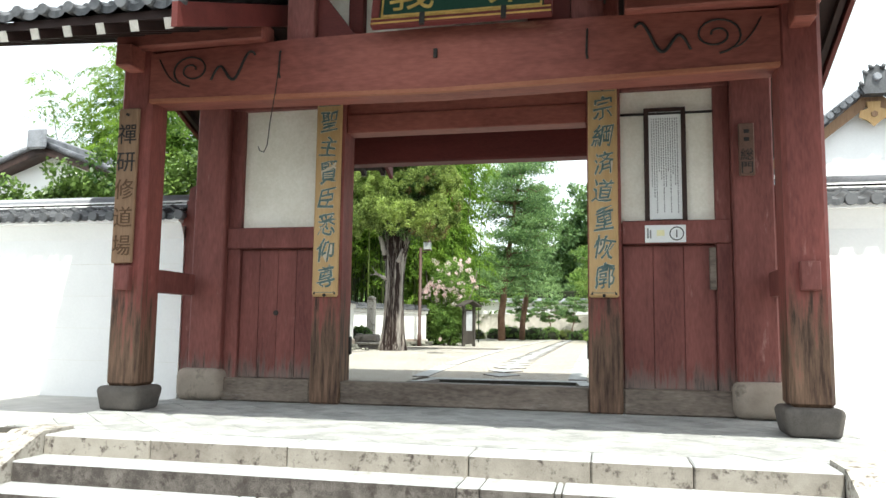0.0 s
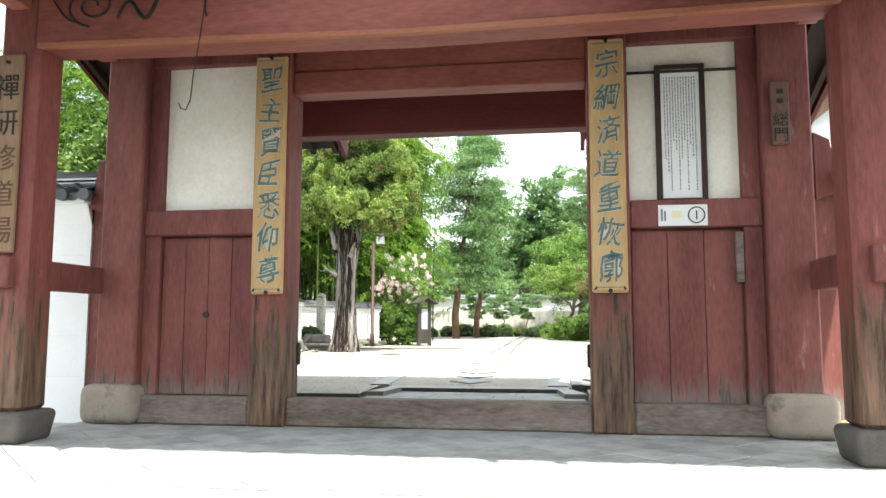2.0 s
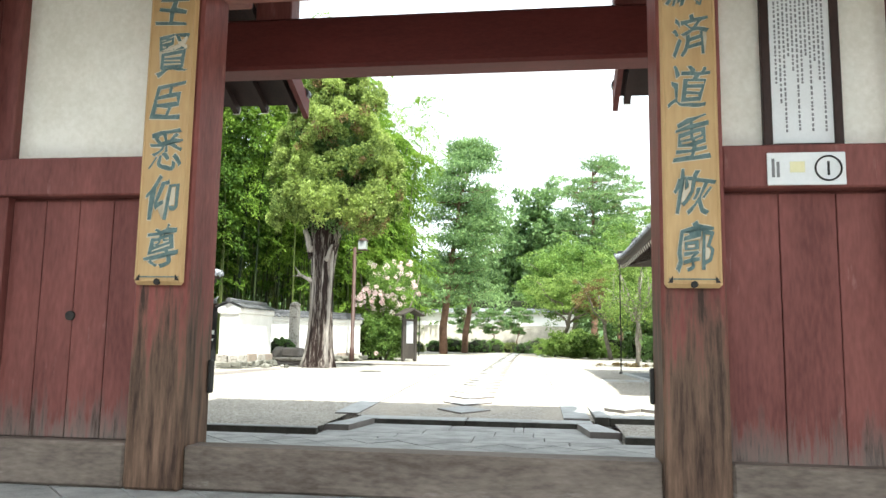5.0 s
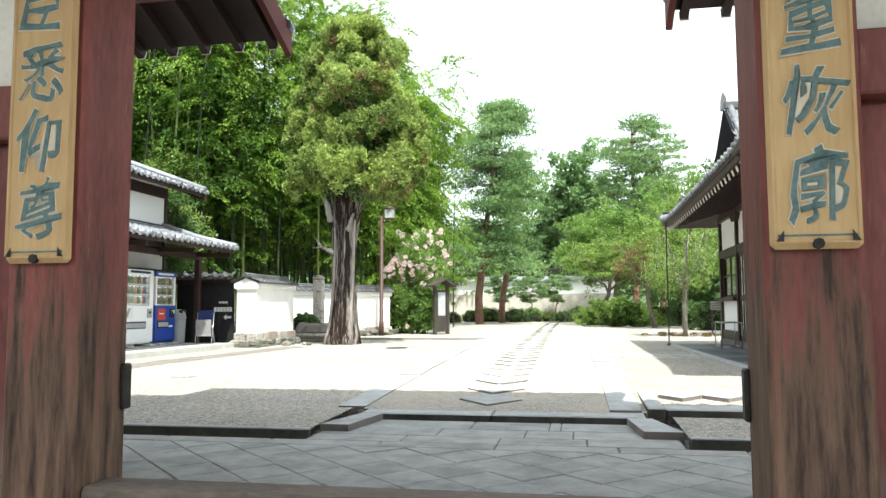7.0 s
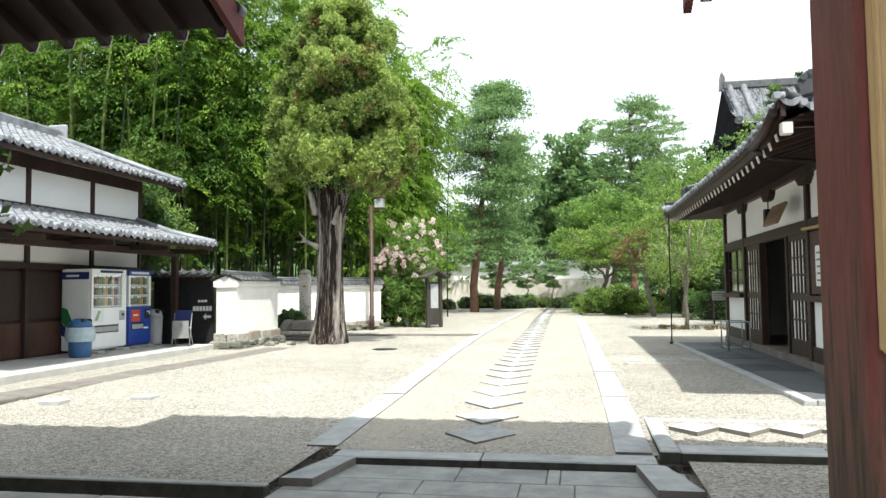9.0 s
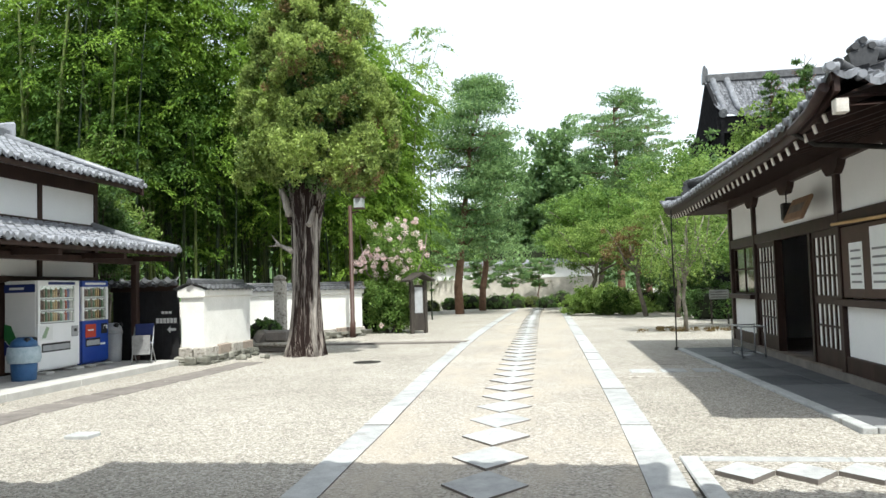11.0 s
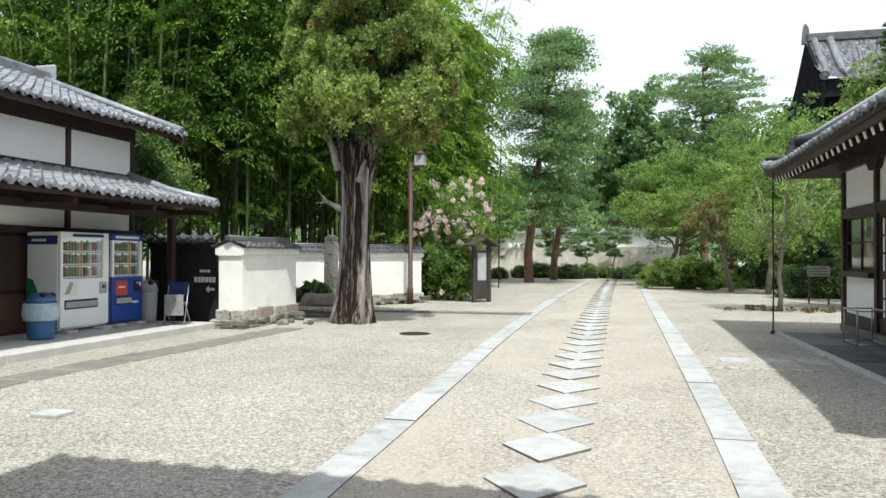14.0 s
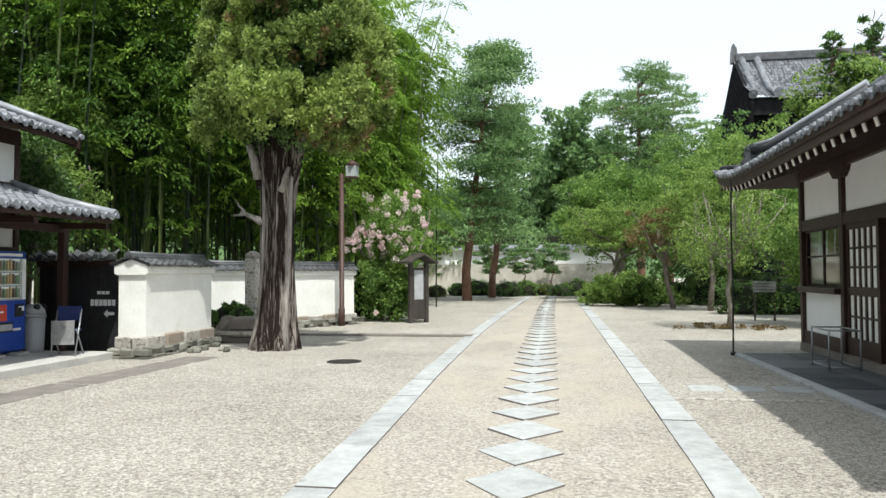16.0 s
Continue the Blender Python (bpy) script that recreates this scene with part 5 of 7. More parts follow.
for y0, y1 in ((15.8, 17.85), (8.78, 10.8), (6.58, 8.62)):
    part("lower_plaster", box(X, X + .05, y0, y1, .56, 1.3), WHITE, shop)
    part("sill_beam", box(X - .05, X + .1, y0, y1, .24, .56, .01), DARK_WOOD, shop)
    part("shelf_rail", box(X - .16, X + .08, y0, y1, 1.3, 1.40, .01), DARK_WOOD, shop)
part("base_course", box(X - .03, X + .12, 6.42, 10.9, .1, .24), CONCRETE, shop)
part("base_course", box(X - .03, X + .12, 15.7, 18.0, .1, .24), CONCRETE, shop)
# window with panes
win = part("window", box(X + .03, X + .05, 15.85, 17.8, 1.42, 1.46), DARK_WOOD, shop, "timber window with four large panes")
for y in (15.875, 16.825, 17.775):
    part("stile", box(X, X + .04, y - .025, y + .025, 1.40, 2.46), DARK_WOOD, win)
for z in (1.42, 1.96, 2.44):
    part("glazing_bar", box(X + .005, X + .035, 15.9, 17.75, z - .018, z + .018), DARK_WOOD, win)
for y0 in (15.9, 16.85):
    for z0, z1 in ((1.44, 1.942), (1.978, 2.42)):
        pn = part("pane", box(X + .018, X + .022, y0, y0 + .9, z0, z1), GLASS, win)
        pn.visible_shadow = False
part("blind", box(X + .3, X + .32, 15.9, 17.8, 1.4, 2.5), OLD_BOARD, win, "brown inner blind")
for k in range(4):
    y = 16.15 + .42 * k
    part("paper_streamer", prism([(y, 2.42), (y + .09, 2.42), (y + .06, 2.28), (y + .12, 2.28), (y + .08, 2.12), (y + .13, 2.12), (y + .07, 1.96), (y + .03, 2.14), (y + .06, 2.14), (y - .01, 2.30), (y + .03, 2.30)], 'x', X + .14, X + .145), PAPER, win, "white zigzag paper streamer")


def lattice(y0, y1, label):
    """A sliding door: timber frame, paper-backed lattice above, boards below."""
    d = thing("lattice_door", label, "door")
    x = X - .02
    for y in (y0, y1 - .09):
        part("stile", box(x, x + .05, y, y + .09, .34, 2.46), DARK_WOOD, d)
    for z0, z1 in ((.34, .62), (1.30, 1.44), (2.36, 2.46)):
        part("rail", box(x, x + .05, y0 + .09, y1 - .09, z0, z1), DARK_WOOD, d)
    part("pane", box(x + .03, x + .035, y0 + .09, y1 - .09, .62, 2.36), OLD_WHITE, d, "pale translucent pane")
    n = 4
    for k in range(1, n + 1):
        y = y0 + .09 + k * (y1 - y0 - .18) / (n + 1)
        part("bar", box(x + .005, x + .03, y - .03, y + .03, .62, 1.30), DARK_WOOD, d)
        part("bar", box(x + .005, x + .03, y - .03, y + .03, 1.44, 2.36), DARK_WOOD, d)
    for z in (.96, 1.75, 2.06):
        part("bar", box(x + .008, x + .027, y0 + .09, y1 - .09, z - .018, z + .018), DARK_WOOD, d)
    return d


lattice(14.32, 15.64, "dark lattice sliding door beside the shop entrance")
lattice(10.97, 12.16, "dark lattice sliding door beside the shop entrance")
for y in (14.28, 12.22):
    part("door_jamb", box(X - .05, X + .1, y - .05, y + .05, .3, 2.46), DARK_WOOD, shop)
part("door_track", box(X - .08, X + .12, 10.95, 15.66, .24, .34), GREY_WOOD, shop)
# counter seen through the entrance
counter = thing("counter", "dark counter with a row of white bars inside the shop", "counter", (7.6, 0, .32))
part("counter_body", box(0, .7, 11.0, 15.6, 0, .95, .02), DARK_WOOD, counter)
for k in range(20):
    part("white_bar", box(-.03, -.005, 11.2 + k * .2, 11.26 + k * .2, .98, 1.45), PAPER, counter)
part("bar_rail", box(-.04, 0, 11.1, 15.3, 1.45, 1.5), PAPER, counter)
part("bar_rail", box(-.04, 0, 11.1, 15.3, .95, .98), PAPER, counter)
# notice boards on the shop front
nb = thing("shop_notice_board", "dark board with pinned paper notices on the shop front", "notice board")
part("backing", box(X - .045, X - .002, 8.80, 10.78, 1.42, 2.44), BROWN, nb)
for y0, y1, z0, z1 in ((10.02, 10.5, 1.55, 2.2), (9.15, 9.75, 1.55, 2.38)):
    part("paper_sheet", box(X - .05, X - .046, y0, y1, z0, z1), PAPER, nb)
    for k in range(5):
        part("text_bar", box(X - .053, X - .051, y0 + .06, y1 - .06, z0 + .08 + k * .11, z0 + .11 + k * .11), GREYTEXT, nb)
part("pole", tube([(X - .12, 8.7, 2.46), (X - .12, 10.9, 2.50)], .025, 8), BOARD, nb, "bamboo pole")
sgn = thing("shop_plaque", "tilted old wooden plaque above the shop entrance", "plaque", (X - .30, 12.55, 2.74))
sgn.matrix_world = pose(X - .34, 11.72, 2.82, 0, 26, 0)
part("board", box(-.03, .03, -.46, .46, -.2, .22, .02), OLD_BOARD, sgn)
part("ink_bar", box(-.036, -.031, -.34, .34, -.06, .08), GREY_WOOD, sgn)
wl_ = thing("wall_lantern", "small black iron lantern under the shop eave", "lantern", (X - .14, 13.0, 2.75))
part("case", box(-.08, .08, -.08, .08, 0, .3, .01), IRON, wl_)
part("hook", tube([(0, 0, .3), (0, 0, .5)], .012, 5), IRON, wl_)

EZ, EX = 3.36, 3.05
Y0, Y1, UP = 6.5, 18.3, .26
west = tiled_slope("tiles", shop, Y1 - Y0, 2.2, 1.1, TILE, lift=UP, keep=lambda x, y: (x > y * .95) & (Y1 - Y0 - x > y * .95))
west.matrix_basis = pose(EX, Y1, EZ + .05, 0, 0, -90)
eave_ends(shop, Y1 - Y0, pose(EX, Y1, EZ + .06, 0, 0, -90), r=.042, lift=UP)
for y0, rz, x0 in ((Y0, 0, EX), (Y1, 180, 11.95)):
    e = tiled_slope("tiles", shop, 8.9, 2.2, 1.1, TILE, lift=UP, keep=lambda x, y: (x > y * 1.05) & (8.9 - x > y * 1.05))
    e.matrix_basis = pose(x0, y0, EZ + .05, 0, 0, rz)
    eave_ends(shop, 8.9, pose(x0, y0, EZ + .06, 0, 0, rz), r=.042, lift=UP)
for s in (0, 1):
    u = tiled_slope("tiles", shop, 8.4, 2.45, 1.75, TILE, sag=.12)
    u.matrix_basis = pose(5.05, 16.6, 4.5, 0, 0, -90) if s == 0 else pose(9.95, 8.2, 4.5, 0, 0, 90)
for y in (8.25, 16.5):
    part("gable_wall", prism([(5.3, 4.35), (9.7, 4.35), (7.5, 6.1)], 'y', y + .2, y + .3), WHITE, shop)
    for s in (-1, 1):
        part("bargeboard", prism([(7.5 + s * 2.5, 4.36), (7.5 + s * 2.5, 4.55), (7.5 + s * 1.2, 5.3), (7.5, 6.3), (7.5, 6.0), (7.5 + s * 1.2, 5.05)], 'y', y - .06, y + .02), OLD_BOARD, shop, "honey-coloured bargeboard")
        part("edge_tile", tube([(7.5 + s * 2.55, y - .1, 4.62), (7.5 + s * 1.25, y - .1, 5.42), (7.5, y - .1, 6.42)], .1, 8), TILE, shop)
    part("gable_pendant", prism([(7.36, 6.0), (7.64, 6.0), (7.62, 5.86), (7.78, 5.80), (7.80, 5.66), (7.66, 5.60), (7.5, 5.46), (7.34, 5.60), (7.20, 5.66), (7.22, 5.80), (7.38, 5.86)], 'y', y - .12, y - .06), BOARD, shop, "carved gable pendant")
    part("pendant_boss", tube([(7.5, y - .15, 5.72), (7.5, y - .12, 5.72)], .07, 6), OLD_BOARD, shop)
for k in range(4):
    part("ridge", box(7.30 + .02 * k, 7.70 - .02 * k, 8.0, 16.8, 6.12 + .08 * k, 6.19 + .08 * k, .012), TILE_DARK, shop)
part("ridge_cap", tube([(7.5, 7.98, 6.47), (7.5, 16.82, 6.47)], .085, 10), TILE, shop)
for y in (7.92, 16.80):
    part("ridge_end_tile", prism([(7.24, 6.10), (7.76, 6.10), (7.86, 6.28), (7.72, 6.36), (7.74, 6.56), (7.5, 6.74), (7.26, 6.56), (7.28, 6.36), (7.14, 6.28)], 'y', y - .07, y + .07), TILE_DARK, shop, "ornamental ridge-end tile")
    part("ridge_boss", tube([(7.5, y - .13, 6.46), (7.5, y - .06, 6.46)], [.07, .10], 12), TILE, shop)
    for sx in (-1, 1):
        for k, (dx, dz) in enumerate(((.10, .53), (.22, .42), (.30, .17))):
            part("finial", tube([(7.5 + sx * dx, y - .06, 6.1 + dz), (7.5 + sx * (dx + .05), y - .08, 6.1 + dz + .10)], [.06, .03], 7), TILE_DARK, shop)
        for k in range(15):
            f = (k + .5) / 15
            x = 7.5 + sx * float(np.interp(f, [0, .49, 1], [2.5, 1.22, .22]))
            z = float(np.interp(f, [0, .49, 1], [4.62, 5.42, 6.22]))
            part("verge_tile", tube([(x, y - .02 if y < 10 else y + .02, z + .03), (x, y + .34 if y < 10 else y - .34, z + .03)], .075, 8), TILE, shop)
for y0, y1 in ((Y0 + .1, 8.8), (Y1 - .1, 16.0)):
    part("hip_ridge", tube([(EX + .1, y0, EZ + UP + .14), (3.5, y0 + (y1 - y0) * .2, EZ + .36), (4.1, (y0 + y1) / 2, EZ + .66), (5.15, y1, EZ + 1.3)], [.06, .075, .085, .1], 8), RIDGE_TILE, shop)
    part("upper_hip_ridge", tube([(3.62, y0 + (y1 - y0) * .27, EZ + .66), (3.85, y0 + (y1 - y0) * .38, EZ + .70), (4.4, y0 + (y1 - y0) * .64, EZ + .96), (5.15, y1, EZ + 1.42)], [.085, .075, .085, .1], 8), RIDGE_TILE, shop)
    part("hip_cap_tile", tube([(3.56, y0 + (y1 - y0) * .24, EZ + .74), (3.9, y0 + (y1 - y0) * .40, EZ + .80), (5.1, y1, EZ + 1.52)], [.05, .05, .06], 8), TILE, shop)
    ey = y0 + (y1 - y0) * .26
    part("hip_end_tile", prism([(3.45, EZ + .34), (3.73, EZ + .34), (3.78, EZ + .46), (3.71, EZ + .53), (3.74, EZ + .63), (3.59, EZ + .73), (3.44, EZ + .63), (3.47, EZ + .53), (3.40, EZ + .46)], 'y', ey - .06, ey + .06), RIDGE_TILE, shop, "black ornamental end tile")
    for dx, dz in ((-.08, .70), (0, .76), (.08, .70)):
        part("finial", tube([(3.59 + dx, ey - .08, EZ + dz), (3.59 + dx, ey + .08, EZ + dz)], [.038, .038], 8), RIDGE_TILE, shop)


def hipped_deck(low, high):
    """Boarding under a hipped roof slope: its eave corners, then its upper corners, each (x, y)."""
    b = bmesh.new()
    for dz in (0.0, 0.08):
        b.faces.new([b.verts.new((x, y, EZ - .02 + dz)) for x, y in low] + [b.verts.new((x, y, EZ + .95 + dz)) for x, y in high])
    return b


part("eave_deck", hipped_deck([(EX + .05, Y0 + .05), (EX + .05, Y1 - .05)], [(5.1, 16.1), (5.1, 8.7)]), DARK_WOOD, shop)
part("eave_deck", hipped_deck([(EX + .05, Y0 + .05), (11.9, Y0 + .05)], [(9.9, 8.7), (5.1, 8.7)]), DARK_WOOD, shop)
part("eave_deck", hipped_deck([(EX + .05, Y1 - .05), (11.9, Y1 - .05)], [(9.9, 16.1), (5.1, 16.1)]), DARK_WOOD, shop)


def eave_rise(y):
    """How far the eave line turns up towards the roof's corners."""
    return UP * (2 * abs((y - Y0) / (Y1 - Y0) - .5)) ** 7


def eave_board(name, x0, x1, low, high, m, label=""):
    """A board along the eave that follows its upturned line."""
    b = bmesh.new()
    rings = []
    for y in np.linspace(Y0 + .03, Y1 - .03, 41):
        r = eave_rise(y)
        rings.append([b.verts.new((x, float(y), z + r)) for x, z in ((x0, low), (x1, low), (x1, high), (x0, high))])
    for p, q in zip(rings, rings[1:]):
        for k in range(4):
            b.faces.new((p[k], p[(k + 1) % 4], q[(k + 1) % 4], q[k]))
    b.faces.new(rings[0][::-1])
    b.faces.new(rings[-1])
    return part(name, b, m, shop, label)


eave_board("eave_fascia", EX + .04, EX + .09, EZ - .13, EZ + .05, DARK_WOOD)
eave_board("eave_batten", EX + .015, EX + .038, EZ - .03, EZ + .055, DARK_WOOD)
raf = mesh_of(box(0, 1.62, -.035, .035, -.09, 0), DARK_WOOD, "rafter")
rafe = mesh_of(box(-.014, 0, -.036, .036, -.092, .004), RAFTER_END, "rafter_end")
for k in range(37):
    y = Y0 + .2 + k * .316
    r = shared("rafter", raf, shop, pose(EX + .10, y, EZ - .13 + eave_rise(y), 0, -17, 0))
    shared("rafter_end", rafe, r, pose(-.002, 0, 0))
part("corner_beam", box(EX + .05, EX + .17, Y0 + .05, Y0 + .17, EZ - .08, EZ + .06, .008), RAFTER_END, shop, "whitened corner beam end")
part("gutter", tube([(EX - .03, Y0 + .1, EZ + UP - .08), (EX - .03, Y0 + .5, EZ + .05), (EX - .03, Y0 + 1.15, EZ - .03)], .055, 8), DARK_WOOD, shop, "dark half-round gutter")
part("downpipe", tube([(EX - .03, Y0 + 1.1, EZ - .06), (EX + .25, Y0 + 1.3, EZ - .16), (X - .12, Y0 + 1.6, EZ - .22)], .03, 8), IRON, shop)
chain = thing("rain_chain", "thin black rain chain hanging to the ground at the shop corner", "rain chain", (3.03, 16.8, COURT))
part("chain", tube([(0, 0, 0), (.012, 0, 1.1), (0, .01, 2.2), (.01, 0, 3.2)], .016, 6), IRON, chain)
part("anchor", tube([(0, 0, 0), (0, 0, .06)], .05, 8), IRON, chain)

apron = thing("shop_pavement", "dark slate pavement with a stone kerb before the shop", "pavement", (3.12, 16.9, 0), 2.1, kind="structure")
SLATE = mat("slate", (.045, .05, .056), (.135, .14, .148), scale=2, rough=.6, per_object=.45, bump=.3)
for k in range(9):
    for j in range(2):
        stone(.08 + .72 * j + .003, .80 + .72 * j - .003, -9.58 + 1.07 * k + .003, -9.58 + 1.07 * (k + 1) - .003, .0, COURT + .028 + rng.uniform(-.003, .003), SLATE, .005, "slate_slab", apron)
for k in range(6):
    stone(-.08, .07, -9.72 + 1.62 * k + .003, -9.72 + 1.62 * (k + 1) - .003, .0, COURT + .037, CLEAN_GRANITE, .01, "kerb_stone", apron)
for k in range(3):
    stone(.08 + .5 * k, .575 + .5 * k, -9.72, -9.59, 0, COURT + .035, CLEAN_GRANITE, .01, "kerb_stone", apron)
stand = thing("wire_stand", "empty steel-framed stand on the pavement", "stand", (4.15, 14.9, COURT + .028))
for a in (-.22, .22):
    for b_ in (-.4, .4):
        part("leg", tube([(a, b_, 0), (a, b_, .62)], .014, 6), STEEL, stand)
for z in (.05, .6):
    for a in (-.22, .22):
        part("rail", tube([(a, -.4, z), (a, .4, z)], .012, 6), STEEL, stand)
    for b_ in (-.4, .4):
        part("rail", tube([(-.22, b_, z), (.22, b_, z)], .012, 6), STEEL, stand)
sign = thing("garden_sign", "low grey board on two posts before the shrubbery", "sign board", (6.05, 27.0, COURT), -14)
for x in (-.28, .28):
    part("post", box(x - .03, x + .03, -.03, .03, 0, 1.23, .006), STAND_WOOD, sign)
part("board", box(-.33, .33, -.05, -.03, .88, 1.22, .008), GREYTEXT, sign, "plain grey board")
for k in range(3):
    part("faded_bar", box(-.27, .27, -.053, -.051, .95 + .09 * k, .97 + .09 * k), STAND_WOOD, sign)
cross = thing("side_path", "flat slabs and stone edging set in gravel towards the shop", "pavement", kind="structure")
for y in (11.75, 13.7):
    stone(1.3, 3.02, y, y + .1, .05, COURT + .012, GRANITE, .006, "edging_stone", cross)
for k, x in enumerate((1.62, 2.15, 2.7)):
    stone(x, x + .42, 12.45, 12.9, .05, COURT + .014, CLEAN_GRANITE, .01, "slab", cross)
for x, y in ((-6.2, 6.4), (-5.2, 6.9), (-7.0, 7.2)):
    stone(x, x + .3, y, y + .25, .05, COURT + .008, CLEAN_GRANITE, .01, "slab", cross)

card = thing("cardboard_box", "opened cardboard box with white cloth against the street wall", "box", (3.98, -.42, -.05), 24)
CARD = mat("cardboard", (.30, .20, .10), (.42, .30, .17), scale=4, rough=.9)
part("side", box(-.14, .16, -.10, -.09, 0, .12), CARD, card)
part("side", box(-.14, .16, .12, .13, 0, .12), CARD, card)
part("side", box(-.15, -.14, -.10, .13, 0, .12), CARD, card)
part("flap", box(-.1, .16, .13, .14, .1, .3, turn=pose(0, 0, 0, -20, 0, 0)), CARD, card)
part("cloth", lump(31, .12, .7), PAPER, card, "crumpled white cloth").matrix_basis = pose(.14, -.02, .08)


# ---- trees ----
def limb(p0, p1, r0, r1, rg, bend=.12, n=6):
    p0, p1 = Vector(p0), Vector(p1)
    L = (p1 - p0).length
    pts = [p0.lerp(p1, k / n) + (Vector(rg.normal(size=3)) * bend * L * .3 if 0 < k < n else Vector()) for k in range(n + 1)]
    return pts, [r0 + (r1 - r0) * k / n for k in range(n + 1)]


def inside(rg, n, centre, radii, shell=.45, lumpy=.25, seed=0.0):
    """Clump centres filling an uneven ellipsoid, more of them towards its outside."""
    d = rg.normal(size=(n, 3))
    d /= np.linalg.norm(d, axis=1)[:, None]
    k = np.array([1 + lumpy * 2 * noise.noise(Vector(v) * 1.7 + Vector((seed, seed * 2, 0))) for v in d])
    r = rg.uniform(shell, 1.0, n) * k
    return np.array(centre) + d * r[:, None] * np.array(radii)


def juniper():
    rg = np.random.default_rng(11)
    t = thing("old_juniper", "old juniper with a stripped split trunk and dense yellow-green crown", "tree", (-5.8, 16.9, COURT))
    # fluted trunk: flared foot, narrow waist, spreading again below its fork
    b = bmesh.new()
    rings = []
    n = 44
    for i in range(30):
        z = i * .155
        r = .315 + .17 * math.exp(-z * 2.0) + .11 * max(0, (z - 2.6) / 1.9) ** 1.5
        ring = []
        for k in range(n):
            a = 2 * math.pi * k / n + .10 * z
            ridge = abs(math.sin(a * 4.5 + .6 * math.sin(z * 1.1))) ** .6
            fl = .80 + .24 * ridge + .09 * math.sin(a * 13 - z * .9) + .16 * noise.noise(Vector((math.cos(a) * 2, math.sin(a) * 2, z * .55)))
            if z < .6:
                fl += (.6 - z) * .45 * (ridge - .5)
            ring.append(b.verts.new((.02 * z + r * fl * math.cos(a), .9 * r * fl * math.sin(a), z - .04)))
        rings.append(ring)
    for r0, r1 in zip(rings, rings[1:]):
        for k in range(n):
            b.faces.new((r0[k], r0[(k + 1) % n], r1[(k + 1) % n], r1[k])).smooth = True
    b.faces.new(rings[-1])
    part("trunk", b, BARK, t)
    # strips of pale sapwood standing proud of the dark heart
    for a0, r in ((2.9, .075), (3.6, .05), (5.6, .06)):
        pts = []
        for z in np.linspace(-.02, 4.3, 14):
            q = .30 + .20 * math.exp(-z * 2.0) + .10 * max(0, (z - 2.6) / 1.9) ** 1.5
            a = a0 + .10 * z + .10 * math.sin(z * 1.7 + a0 * 3)
            pts.append((.02 * z + q * math.cos(a), .9 * q * math.sin(a), float(z)))
        part("bark_strip", tube(pts, [r * (1.25 - .05 * k) for k in range(14)], 7), SAPWOOD, t, "pale stripped sapwood")
    for p0, p1, r0, r1, m in (((-.22, 0, 3.3), (-.75, .1, 5.2), .20, .09, BARK), ((.2, 0, 3.4), (.95, -.2, 5.2), .22, .09, BARK), ((0, 0, 4.0), (.2, 0, 8.4), .24, .04, BARK),
                              ((.0, .1, 4.2), (-1.1, .5, 6.4), .13, .04, BARK), ((.1, -.1, 4.2), (1.3, .3, 6.6), .13, .04, BARK),
                              ((-.30, -.18, 3.45), (-.46, -.25, 4.15), .11, .07, SAPWOOD), ((.22, -.25, 3.2), (.42, -.35, 3.65), .08, .035, SAPWOOD),
                              ((-.2, -.1, 2.55), (-.66, -.2, 2.78), .085, .03, SAPWOOD), ((-.55, -.16, 2.72), (-.78, -.2, 3.02), .035, .01, SAPWOOD), ((-.6, -.17, 2.74), (-.86, -.15, 2.72), .03, .01, SAPWOOD)):
        part("limb", tube(*limb(p0, p1, r0, r1, rg, .08), 8), m, t)
    # crown: lobes on an egg-shaped body, each a bunch of upright sprays
    lobes = []
    for k in range(240):
        z = 4.05 + 5.15 * rg.uniform(0, 1) ** 1.1
        w = float(np.interp(z, [3.7, 4.3, 5.2, 6.4, 7.6, 8.6, 9.3], [1.25, 1.72, 1.95, 1.85, 1.55, 1.1, .45]))
        a = rg.uniform(0, 2 * math.pi)
        if z < 4.45:
            z += .35 if math.cos(a) > -.2 else .6
        d = w * rg.uniform(.55, 1.12) - .25
        lobes.append((.42 + d * math.cos(a), d * math.sin(a), z, rg.uniform(.17, .38)))
    c, r = [], []
    for x, y, z, q in lobes:
        o = Vector((x - .42, y, (z - 6.0) * .5 + .9)).normalized()
        for _ in range(13):
            v = Vector(rg.normal(size=3)).normalized() + o * .9
            v.normalize()
            c.append((x + v.x * q, y + v.y * q, z + v.z * q * 1.15))
            r.append(rg.uniform(.08, .17))
    quads("crown", leaves(rg, c, r, 52, .09, .05, 1.3, -.5), L_JUNIPER, t)
    # Crown interior: shade between the lobes painted by a darker leaf colour.
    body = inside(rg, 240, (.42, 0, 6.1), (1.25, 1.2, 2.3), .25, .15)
    quads("inner_foliage", leaves(rg, body, rg.uniform(.18, .32, len(body)), 60, .10, .06), L_DARK, t, "inner foliage with shade in its dark colour")["kind"] = "stuff"
    cd = np.array([(x + rg.normal() * .2, y + rg.normal() * .2, max(4.2, z - .25)) for x, y, z, q in lobes if x > .4 or z > 6.5][:110])
    quads("dry_sprays", leaves(rg, cd, rg.uniform(.12, .24, len(cd)), 55, .09, .045), L_DRY, t, "browned sprays")["kind"] = "stuff"


SAPWOOD = mat("bleached_sapwood", (.07, .06, .052), (.42, .385, .345), scale=5, rough=.85, bump=.8, stretch=(1.6, 1.6, .12), fine=30, bump_size=.02, lo=.5, hi=.95)
juniper()


